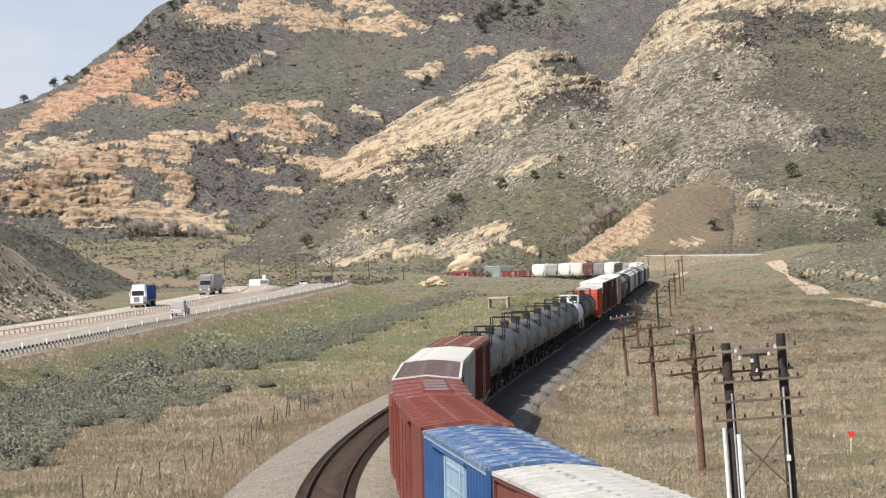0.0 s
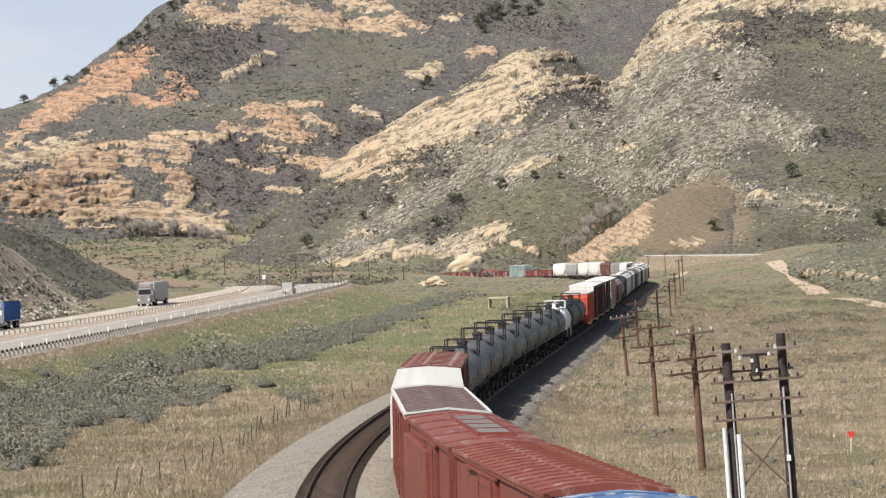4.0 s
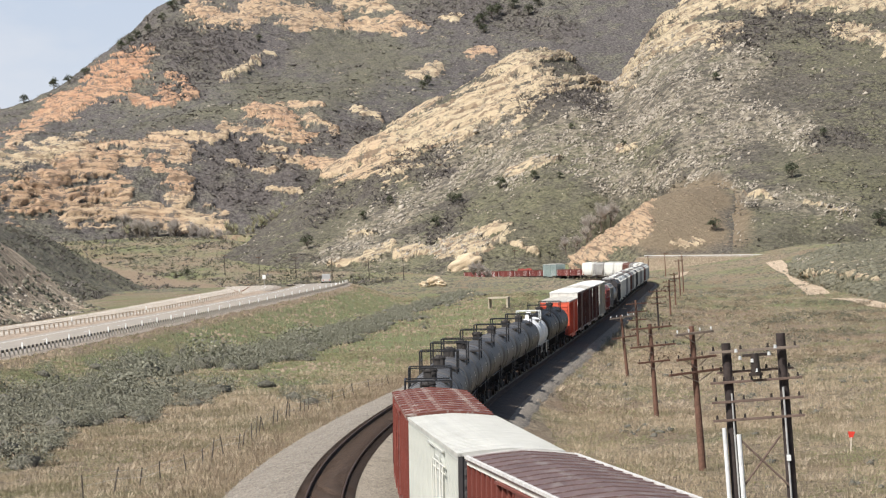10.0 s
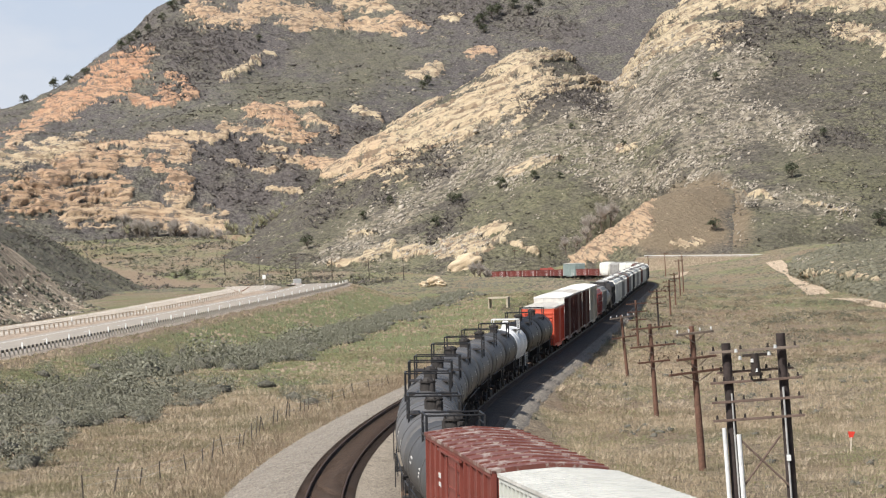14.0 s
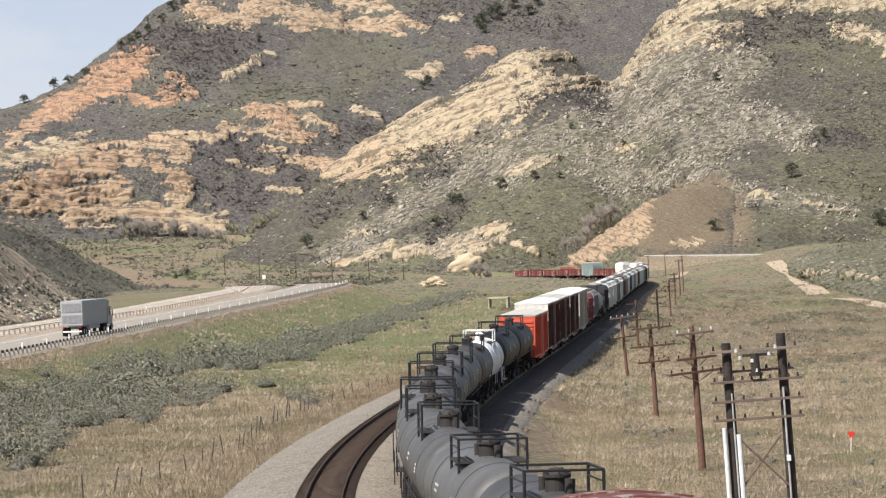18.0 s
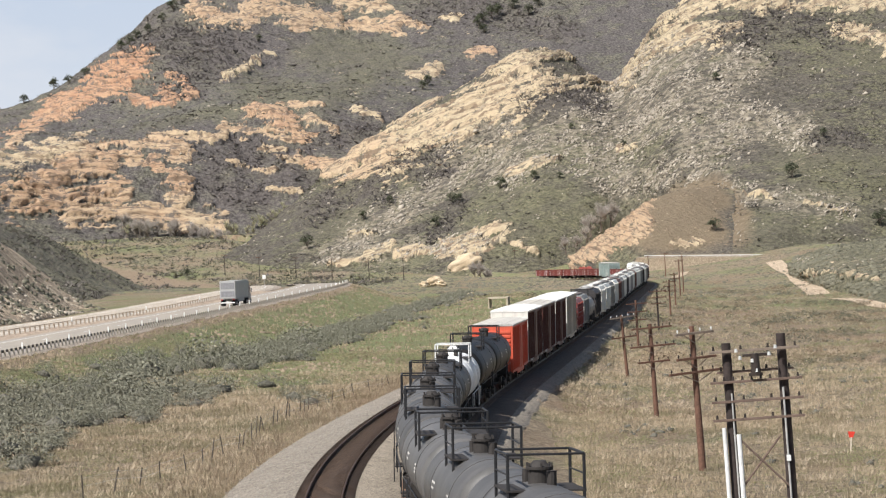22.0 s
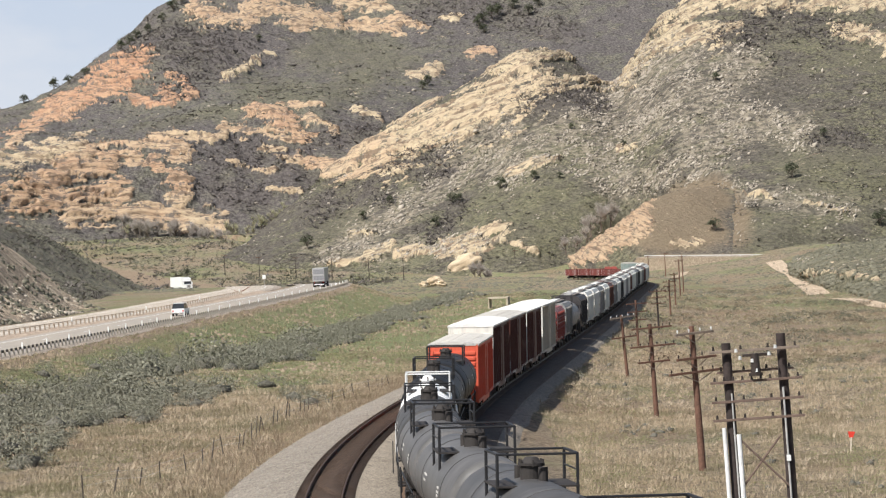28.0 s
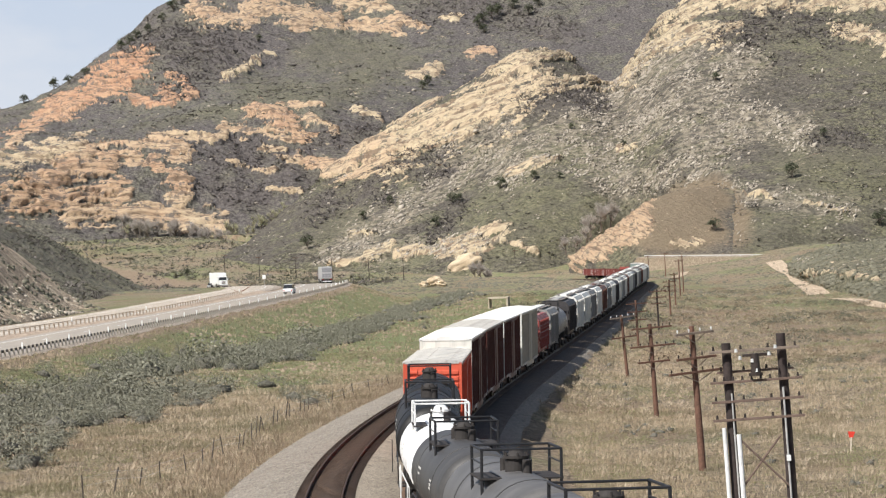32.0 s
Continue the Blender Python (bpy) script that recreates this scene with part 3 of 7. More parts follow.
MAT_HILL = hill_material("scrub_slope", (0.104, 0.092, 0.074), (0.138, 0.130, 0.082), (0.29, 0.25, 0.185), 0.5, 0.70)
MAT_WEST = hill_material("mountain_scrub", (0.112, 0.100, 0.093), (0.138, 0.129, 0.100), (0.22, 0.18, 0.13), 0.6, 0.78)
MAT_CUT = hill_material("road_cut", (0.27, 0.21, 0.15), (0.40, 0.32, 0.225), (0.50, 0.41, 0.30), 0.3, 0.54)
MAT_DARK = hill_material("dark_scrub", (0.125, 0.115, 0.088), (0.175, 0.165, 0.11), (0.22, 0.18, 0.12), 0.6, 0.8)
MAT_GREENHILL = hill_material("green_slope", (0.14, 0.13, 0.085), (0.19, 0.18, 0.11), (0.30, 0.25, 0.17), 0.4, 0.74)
_h1, P_EAST, R_EAST = hill("hill_east", [EAST_LEVEL_0, EAST_LEVEL_1, EAST_LEVEL_2, EAST_LEVEL_3], 560, 350, MAT_HILL, EAST_RIDGE_ROCK + EAST_TOP_ROCK + EAST_FOOT_ROCK, 2.6, 1.7, EAST_STONES,
                           "rocky hillside with grey brush, pale stones and sandstone ledges", 0.34, EAST_THICKETS, EAST_GRASS, earth=EAST_EARTH)
_h2, P_WEST, R_WEST = hill("hill_west", [WEST_LEVEL_0, WEST_LEVEL_1, WEST_LEVEL_2, WEST_LEVEL_3, WEST_LEVEL_4, WEST_LEVEL_5], 560, 390, MAT_WEST, WEST_LOWER_ROCK + WEST_LEDGE_ROCK + WEST_RED_ROCK + WEST_TOP_ROCK, 4.5, 1.8, (),
                           "brush-covered mountain with orange and cream sandstone cliffs", -0.06, WEST_THICKETS, WEST_GRASS, 4.2)
_h3, P_CUT, _r = hill("hill_cut", [CUT_LEVEL_0, CUT_LEVEL_1, CUT_LEVEL_2, CUT_LEVEL_3], 260, 120, MAT_CUT, [([(-70, 19), (-64, 13), (-60, 7.5), (-56.5, 3.4)], 0.9, 0.1), ([(-68, 11), (-62, 7), (-58, 4)], 0.5, 0.2)], 0.9, 0.8, (),
                      "bare tan road cut with rocky strata and dry brush", -0.75, bed=1.2)
_h4, P_SCRUB, _r = hill("hill_scrub", [SCRUB_LEVEL_0, SCRUB_LEVEL_1, SCRUB_LEVEL_2, SCRUB_LEVEL_3], 240, 120, MAT_DARK, (), 1.6, 2.0, (), "dark brush-covered slope above the highway")
_h5, P_KNOLL, _r = hill("hill_knoll", [KNOLL_LEVEL_0, KNOLL_LEVEL_1, KNOLL_LEVEL_2, KNOLL_LEVEL_3], 160, 90, MAT_HILL, KNOLL_ROCK, 0.6, 0.7, (), "brown grassy knoll with an orange eroded face", -0.6, bed=2.0, earth=KNOLL_EARTH)
NEAR_EAST_STONES = [([(86.8, 2.8), (91.7, 3.2)], 6)]
_h6, P_NEAR, _r = hill("hill_near_east", [NEAR_EAST_LEVEL_0, NEAR_EAST_LEVEL_1, NEAR_EAST_LEVEL_2, NEAR_EAST_LEVEL_3], 160, 90, MAT_GREENHILL, [([(82.5, 1.4), (83.3, 1.8)], 0.7, 0.05)], 1.0, 1.2, NEAR_EAST_STONES, "low green slope dotted with pale stones")

# hazy pale sky behind everything
_sk = Mat("hazy_sky")
_sg = _sk.n("ShaderNodeSeparateXYZ", Vector=_sk.co()).outputs[2]
_sc = _sk.ramp(_sk.n("ShaderNodeMapRange", Value=_sg, From_Min=0.0, From_Max=800.0).outputs[0], (0.0, (0.86, 0.90, 0.95)), (0.5, (0.70, 0.78, 0.90)), (1.0, (0.55, 0.67, 0.86)))
_sc = _sk.mix(_sk.ramp(_sk.noise(0.0022, 5, 0.6, _sk.co((1, 1, 2.5))), (0.40, 0.0), (0.66, 0.7)), _sc, (0.90, 0.91, 0.94))
_sk.col((0, 0, 0))
_sk.put(_sk.b.inputs["Emission Color"], _sc)
_sk.b.inputs["Emission Strength"].default_value = 0.68
_bx, _bz = np.meshgrid(np.linspace(-2600, 2600, 12), np.linspace(-120, 900, 8))
tagged(grid_mesh("backdrop", np.stack([_bx, 0 * _bx + 4700, _bz], -1), _sk.m), "pale hazy sky with thin cloud", "sky", kind="structure")
# ---- small mesh helpers ----
def part(name, bm, material, parent=None, label=""):
    """Links a bmesh as one mesh object, under its parent if there is one."""
    me = bpy.data.meshes.new(name)
    bmesh.ops.recalc_face_normals(bm, faces=bm.faces)
    bm.to_mesh(me)
    bm.free()
    me.materials.append(material)
    ob = new(name, me)
    ob.parent = parent
    if label:
        ob["label"] = label
    return ob


def again(name, ob, m, parent):
    """One more part on the mesh of an alike one."""
    o = new(name, ob.data)
    o.matrix_basis = m
    o.parent = parent
    return o


def box(bm, x0, x1, y0, y1, z0, z1, bevel=0.0):
    vs = [bm.verts.new((x, y, z)) for x in (x0, x1) for y in (y0, y1) for z in (z0, z1)]
    fs = [bm.faces.new([vs[i] for i in f]) for f in ((0, 1, 3, 2), (4, 6, 7, 5), (0, 4, 5, 1), (2, 3, 7, 6), (0, 2, 6, 4), (1, 5, 7, 3))]
    if bevel:
        es = {e for f in fs for e in f.edges}
        bmesh.ops.bevel(bm, geom=list(es), offset=bevel, segments=2, affect="EDGES", profile=0.6)
    return bm


def boxed(*a, **k):
    return box(bmesh.new(), *a, **k)


def rod(bm, p, q, r, n=8, r2=None):
    """A round bar from p to q."""
    p, q = Vector(p), Vector(q)
    d = q - p
    m = Matrix.Translation((p + q) / 2) @ d.to_track_quat("Z", "Y").to_matrix().to_4x4()
    bmesh.ops.create_cone(bm, cap_ends=True, segments=n, radius1=r, radius2=r if r2 is None else r2, depth=d.length, matrix=m)
    return bm


def prism(bm, outline, x0, x1):
    """An outline of (y, z) swept along x."""
    a = [bm.verts.new((x0, y, z)) for y, z in outline]
    b = [bm.verts.new((x1, y, z)) for y, z in outline]
    n = len(outline)
    bm.faces.new(a)
    bm.faces.new(b[::-1])
    for i in range(n):
        bm.faces.new((a[i], b[i], b[(i + 1) % n], a[(i + 1) % n]))
    return bm


def strip(name, pts, material, label="", category="", kind="structure"):
    """A ribbon through rows of cross-section points (n x k x 3)."""
    ob = grid_mesh(name, np.asarray(pts, float), material)
    return tagged(ob, label, category, kind=kind)


# ---- railway ----
# ---- the train: front of each car, metres along the line at 0 s ----
def ahead(t):
    """Metres the train has gone by t seconds."""
    return 6.656 * t - 0.00765 * t * t


def car_pose(s_mid, bogie=5.5):
    a, _ = on_track(s_mid - bogie)
    b, _ = on_track(s_mid + bogie)
    c = (a + b) / 2
    d = Vector(a - b).normalized()
    yaw = math.atan2(d.y, d.x)
    pitch = -math.asin(d.z)
    return Matrix.Translation(c) @ Euler((-CANT, pitch, yaw)).to_matrix().to_4x4()
# ---- parts that all rail cars share ----
MAT_WHEEL = plain("wheel_steel", (0.10, 0.08, 0.07), 0.45, 0.6)
MAT_UNDER = plain("underframe_black", (0.045, 0.04, 0.037), 0.75, 0.1)
MAT_RAILING = plain("black_railing", (0.03, 0.03, 0.032), 0.5, 0.2)


def _wheel_mesh():
    bm = bmesh.new()
    rod(bm, (0, -0.07, 0), (0, 0.07, 0), 0.42, 20)
    rod(bm, (0, -0.10, 0), (0, -0.07, 0), 0.46, 20)
    rod(bm, (0, 0.07, 0), (0, 0.12, 0), 0.14, 10)
    me = bpy.data.meshes.new("wheel")
    bm.to_mesh(me)
    bm.free()
    me.materials.append(MAT_WHEEL)
    return me


def _truck_mesh():
    bm = bmesh.new()
    for y in (-0.98, 0.98):
        prism(bm, [(y - 0.09, 0.42), (y + 0.09, 0.42), (y + 0.09, 0.62), (y - 0.09, 0.62)], -1.2, 1.2)
        box(bm, -0.42, 0.42, y - 0.1, y + 0.1, 0.24, 0.72, 0.03)
        for x in (-0.86, 0.86):
            box(bm, x - 0.17, x + 0.17, y - 0.12, y + 0.12, 0.3, 0.56, 0.02)
    box(bm, -0.22, 0.22, -1.0, 1.0, 0.5, 0.8)
    for x in (-0.86, 0.86):
        rod(bm, (x, -0.75, 0.42), (x, 0.75, 0.42), 0.08, 8)
    me = bpy.data.meshes.new("truck")
    bm.to_mesh(me)
    bm.free()
    me.materials.append(MAT_UNDER)
    return me


ME_WHEEL, ME_TRUCK = _wheel_mesh(), _truck_mesh()


def running_gear(root, ln, bogie):
    """Trucks with wheels, centre sill and couplers."""
    for x in (-bogie, bogie):
        tr = new("truck", ME_TRUCK)
        tr.parent, tr.location = root, (x, 0, 0)
        for wx in (-0.86, 0.86):
            for wy in (-0.76, 0.76):
                wh = new("wheel", ME_WHEEL)
                wh.parent, wh.location = tr, (wx, wy, 0.42)
                if wy > 0:
                    wh.rotation_euler = (0, 0, math.pi)
    part("centre_sill", boxed(-ln / 2 + 0.5, ln / 2 - 0.5, -0.3, 0.3, 0.74, 1.06), MAT_UNDER, root)
    for k in (-1, 1):
        bm = bmesh.new()
        box(bm, min(k * (ln / 2 - 0.6), k * ln / 2), max(k * (ln / 2 - 0.6), k * ln / 2), -0.14, 0.14, 0.72, 0.98, 0.03)
        part("coupler", bm, MAT_UNDER, root)


def ladder_mesh(h, wd=0.42):
    bm = bmesh.new()
    for y in (-wd / 2, wd / 2):
        rod(bm, (0.05, y, 0), (0.05, y, h), 0.022, 6)
    for i in range(int(h / 0.36)):
        rod(bm, (0.05, -wd / 2, 0.2 + i * 0.36), (0.05, wd / 2, 0.2 + i * 0.36), 0.016, 6)
    return bm


def paint(name, c, fade=0.35, rust=(0.16, 0.07, 0.035), amount=0.66, rough=0.55, streak=1.0, vary=0.0, scrawl=None):
    """Weathered car paint: faded, streaked downwards, with rust and dust."""
    a = Mat(name, rough)
    f = a.noise(0.7, 5, 0.65)
    base = a.ramp(f, (0.3, scaled(c, 1 - fade * 0.6)), (0.7, scaled(c, 1 + fade * 0.5)))
    st = a.noise(1.0, 6, 0.7, a.co((3.2 * streak, 3.2 * streak, 0.22)))
    base = a.mix(a.ramp(st, (0.48, 0.0), (0.8, 0.65)), base, scaled(c, 0.45))
    base = a.mix(a.ramp(a.noise(2.6, 8, 0.75), (amount, 0.0), (amount + 0.1, 0.85)), base, rust)
    base = a.mix(a.ramp(a.noise(0.35, 6, 0.7), (0.55, 0.0), (0.8, 0.2)), base, (0.40, 0.34, 0.27))
    if vary:
        base = a.mix(1.0, base, a.n("ShaderNodeMapRange", Value=a.rnd(), To_Min=1 - vary, To_Max=1 + vary * 0.5).outputs[0], "MULTIPLY")
    if scrawl:
        # sprayed scrawls along the lower half of the sides
        z = a.n("ShaderNodeSeparateXYZ", Vector=a.co()).outputs[2]
        low = a.math("MULTIPLY", a.ramp(a.n("ShaderNodeMapRange", Value=z, From_Min=1.1, From_Max=3.3).outputs[0], (0.0, 1.0), (0.55, 1.0), (0.75, 0.0)), a.ramp(a.noise(0.32, 2, 0.5, a.co((1, 0, 0))), (0.5, 0.0), (0.53, 1.0)))
        line = a.ramp(a.noise(1.5, 3, 0.5, a.co((0.8, 0.8, 1)), 2.5), (0.44, 0.0), (0.47, 1.0), (0.56, 1.0), (0.59, 0.0))
        base = a.mix(a.math("MULTIPLY", low, line), base, a.ramp(a.noise(0.3, 2, 0.5), (0.4, scrawl), (0.6, (0.62, 0.60, 0.58))))
    a.col(base)
    a.bump(a.noise(7, 5, 0.6), 0.15, 0.02)
    return a.m


def roof_paint(name, c, worn, cut=0.5, soft=0.08, stretch=(0.5, 1.6, 1)):
    """Roof sheet with patches worn down to another colour."""
    a = Mat(name, 0.5)
    base = a.ramp(a.noise(0.8, 5, 0.65), (0.3, scaled(c, 0.75)), (0.7, scaled(c, 1.2)))
    w = a.ramp(a.noise(1.1, 8, 0.72, a.co(stretch), 0.4), (cut, 0.0), (cut + soft, 1.0))
    base = a.mix(w, base, a.ramp(a.noise(3, 5), (0.3, scaled(worn, 0.8)), (0.7, worn)))
    base = a.mix(a.ramp(a.noise(0.5, 6, 0.7), (0.58, 0.0), (0.85, 0.4)), base, (0.10, 0.075, 0.06))
    a.col(base)
    a.bump(a.noise(5, 5), 0.15, 0.02)
    return a.m


def roof_mesh(L, hw, eave, peak, over=0.05):
    """Peaked sheet roof."""
    bm = bmesh.new()
    h = hw + over
    prism(bm, [(-h, eave - 0.09), (h, eave - 0.09), (h, eave), (h * 0.55, eave + peak * 0.6), (0, eave + peak), (-h * 0.55, eave + peak * 0.6), (-h, eave)], -L / 2 - over, L / 2 + over)
    return bm


def roof_seams(root, roof, L, hw, eave, peak, ribs, height=0.04, over=0.05):
    """Raised seams across the roof, each a part."""
    h, e, first = hw + over, eave + height, None
    for i in range(ribs):
        m = pose(-L / 2 + (i + 0.5) * L / ribs, 0, 0)
        if first is None:
            bm = prism(bmesh.new(), [(-h, eave - 0.02), (-h * 0.55, eave + peak * 0.6 - 0.02), (0, eave + peak - 0.02), (h * 0.55, eave + peak * 0.6 - 0.02), (h, eave - 0.02),
                                     (h, e), (h * 0.55, e + peak * 0.6), (0, e + peak), (-h * 0.55, e + peak * 0.6), (-h, e)], -0.05, 0.05)
            first = part("roof_seam", bm, roof, root)
            first.matrix_basis = m
        else:
            again("roof_seam", first, m, root)


def boxcar(name, label, ln, eave, side, roof, end=None, posts=16, ribs=12, peak=0.16, door=(0.0, 2.8), hw=1.45, door_mat=None, marks=None, trim=None, seam=0.04, edged=None):
    """A boxcar that runs towards its own +x."""
    root = tagged(new(name), label, "boxcar", "cars of the freight train")
    end = end or side
    L = ln - 1.0
    running_gear(root, ln, ln / 2 - 2.9)
    part("body", boxed(-L / 2, L / 2, -hw + 0.06, hw - 0.06, 1.02, eave - 0.05), side, root)
    rf = part("roof", roof_mesh(L, hw, eave, peak), roof, root, "weathered sheet-metal roof")
    roof_seams(rf, roof, L, hw, eave, peak, ribs, seam)
    if edged:
        # pale flashing along the eaves and both ends of the roof
        for k in (-1, 1):
            y0, y1 = sorted((k * (hw - 0.03), k * (hw + 0.075)))
            part("flashing", boxed(-L / 2 - 0.06, L / 2 + 0.06, y0, y1, eave - 0.03, eave + 0.05), edged, rf)
            x0, x1 = sorted((k * (L / 2 - 0.03), k * (L / 2 + 0.07)))
            h_ = hw + 0.05
            part("flashing", prism(bmesh.new(), [(-h_, eave - 0.02), (0, eave + peak - 0.02), (h_, eave - 0.02), (h_, eave + 0.05), (0, eave + peak + 0.05), (-h_, eave + 0.05)], x0, x1), edged, rf)
    # side sills, deeper amidships
    for k in (-1, 1):
        bm = bmesh.new()
        y0, y1 = sorted((k * (hw - 0.03), k * (hw + 0.02)))
        box(bm, -L / 2, L / 2, y0, y1, 0.95, 1.13)
        box(bm, -L * 0.22, L * 0.22, y0 + 0.004, y1 - 0.004, 0.72, 0.96)
        part("side_sill", bm, side, root)
        top = bmesh.new()
        box(top, -L / 2, L / 2, y0, y1 + 0.02, eave - 0.2, eave - 0.06)
        part("top_chord", top, trim or side, root)
    if posts:
        bm = bmesh.new()
        prism(bm, [(-0.06, 0), (0.06, 0), (0.06, eave - 1.3), (-0.06, eave - 1.3)], -0.05, 0.05)
        first = None
        for i in range(posts):
            x = -L / 2 + 0.12 + i * (L - 0.24) / (posts - 1)
            if abs(x - door[0]) < door[1] / 2 + 0.1:
                continue
            for k in (-1, 1):
                m = pose(x, k * (hw - 0.03), 1.1)
                if first is None:
                    first = part("side_post", bm, side, root)
                    first.matrix_basis = m
                else:
                    again("side_post", first, m, root)
    for k in (-1, 1):
        bm = bmesh.new()
        y0, y1 = sorted((k * (hw - 0.06), k * (hw + 0.06)))
        x0, x1 = door[0] - door[1] / 2, door[0] + door[1] / 2
        box(bm, x0, x1, y0, y1, 1.12, eave - 0.28, 0.015)
        for j in range(5):
            z = 1.35 + j * (eave - 1.9) / 4
            box(bm, x0 + 0.08, x1 - 0.08, min(y0, y1 - 0.01) - (0.03 if k < 0 else 0), y1 + (0.03 if k > 0 else 0), z, z + 0.07)
        d = part("door", bm, door_mat or side, root)
        yy = k * (hw + 0.12)
        for x in (x0 + 0.3, x1 - 0.3):
            part("locking_bar", rod(bmesh.new(), (x, yy, 1.1), (x, yy, eave - 0.3), 0.025, 6), door_mat or side, d)
        for z in (1.06, eave - 0.28):
            a0, a1 = sorted((k * (hw + 0.0), k * (hw + 0.09)))
            part("door_track", boxed(x0 - door[1] * 0.9, x1 + 0.1, a0, a1, z, z + 0.06), side, root)
    for k in (-1, 1):
        bm = bmesh.new()
        xe = k * L / 2
        n = 9
        box(bm, *sorted((xe - k * 0.02, xe + k * 0.02)), -hw + 0.04, hw - 0.04, 1.0, eave - 0.05)
        ep = part("end_panel", bm, end, root)
        rib = None
        for j in range(n):
            m = pose(xe + k * 0.02, 0, 1.34 + j * (eave - 1.55) / n)
            if rib is None:
                rib = part("end_rib", boxed(-0.06, 0.06, -hw + 0.16, hw - 0.16, -0.1, 0.1, bevel=0.035), end, ep)
                rib.matrix_basis = m
            else:
                again("end_rib", rib, m, ep)
        for y in (-hw + 0.05, hw - 0.05):
            a0, a1 = sorted((xe - k * 0.02, xe + k * 0.05))
            part("corner_post", boxed(a0, a1, y - 0.06, y + 0.06, 1.0, eave - 0.02), end, root)
        lad = part("ladder", ladder_mesh(eave - 1.5), end, root)
        lad.matrix_basis = pose(xe + k * 0.06, -0.98 * k, 1.15, 0, 0, 0 if k > 0 else 180)
        if k > 0:
            bw = bmesh.new()
            bmesh.ops.create_circle(bw, cap_ends=False, segments=16, radius=0.26, matrix=pose(xe + 0.2, 0.55, 2.9, 0, 90, 0))
            rod(bw, (xe, 0.55, 2.9), (xe + 0.2, 0.55, 2.9), 0.03, 6)
            for a in range(3):
                c = Vector((0, 0.26 * math.cos(a * 1.047), 0.26 * math.sin(a * 1.047)))
                o = Vector((xe + 0.2, 0.55, 2.9))
                rod(bw, o - c, o + c, 0.016, 5)
            part("brake_wheel", bw, MAT_UNDER, ep)
            pl = bmesh.new()
            box(pl, xe, xe + 0.42, -1.15, 1.15, 1.02, 1.06)
            part("end_platform", pl, MAT_UNDER, root)
    if marks:
        # unreadable stencils as plain bars on the sides
        for k in (-1, 1):
            for x, z, w_, h_ in ((-4.8, 3.2, 1.5, 0.15), (-4.8, 2.95, 0.9, 0.12), (4.6, 2.3, 1.1, 0.07), (4.6, 2.15, 0.9, 0.05), (4.6, 2.03, 1.0, 0.05)):
                y0, y1 = sorted((k * (hw - 0.06), k * (hw - 0.045)))
                part("stencil", boxed(x - w_ / 2, x + w_ / 2, y0, y1, z, z + h_), marks, root)
    return root


# ---- boxcars that lead ----
P_RED = paint("oxide_red_paint", (0.205, 0.058, 0.043))
P_REDBROWN = paint("red_brown_paint", (0.185, 0.055, 0.041))
P_BLUE = paint("blue_paint", (0.05, 0.12, 0.28), 0.4, (0.25, 0.27, 0.30), 0.62)
P_LTBLUE = paint("pale_blue_paint", (0.32, 0.45, 0.55), 0.3, (0.15, 0.2, 0.3), 0.6)
P_WHITE = paint("white_paint", (0.72, 0.71, 0.64), 0.12, (0.35, 0.22, 0.14), 0.74)
P_PALE = paint("pale_grey_white_paint", (0.56, 0.57, 0.52), 0.12, (0.35, 0.24, 0.17), 0.74)
P_DARKEND = paint("dark_end_paint", (0.06, 0.055, 0.055))
P_ORANGE = paint("orange_paint", (0.66, 0.12, 0.065), 0.2, (0.2, 0.06, 0.03), 0.74)
P_BROWN = paint("brown_paint", (0.115, 0.042, 0.033), scrawl=(0.25, 0.30, 0.38))
P_TAN = paint("tan_grey_paint", (0.52, 0.47, 0.38), 0.3, (0.18, 0.12, 0.09), 0.60, scrawl=(0.2, 0.1, 0.08))
P_MARK = plain("stencil_white", (0.62, 0.60, 0.56), 0.8)
R_DARK = roof_paint("dark_brown_roof", (0.15, 0.10, 0.09), (0.24, 0.19, 0.17), 0.52)
R_PATCH = roof_paint("peeling_red_roof", (0.165, 0.062, 0.046), (0.40, 0.32, 0.275), 0.52, 0.05, (1.1, 1.5, 1))
R_RED = roof_paint("red_roof", (0.21, 0.066, 0.048), (0.34, 0.20, 0.16), 0.54)
R_BLUE = roof_paint("worn_blue_roof", (0.075, 0.14, 0.27), (0.44, 0.46, 0.48), 0.50, 0.10, (1.6, 1.2, 1))
R_GREY = roof_paint("pale_grey_roof", (0.52, 0.50, 0.46), (0.36, 0.33, 0.30), 0.55)
R_WHITE = roof_paint("white_roof", (0.78, 0.77, 0.73), (0.60, 0.58, 0.54), 0.62, 0.2)
R_OFFWHITE = roof_paint("off_white_roof", (0.55, 0.54, 0.49), (0.44, 0.42, 0.375), 0.58, 0.2)
MAT_HATCH = plain("hatch_grey", (0.20, 0.175, 0.155), 0.6)

ROLL = []          # (thing, middle of the car along the line at 0 s, half distance of its trucks)


def on_line(ob, s0, ln):
    ROLL.append((ob, s0 + ln / 2, ln / 2 - 2.9))
    return ob


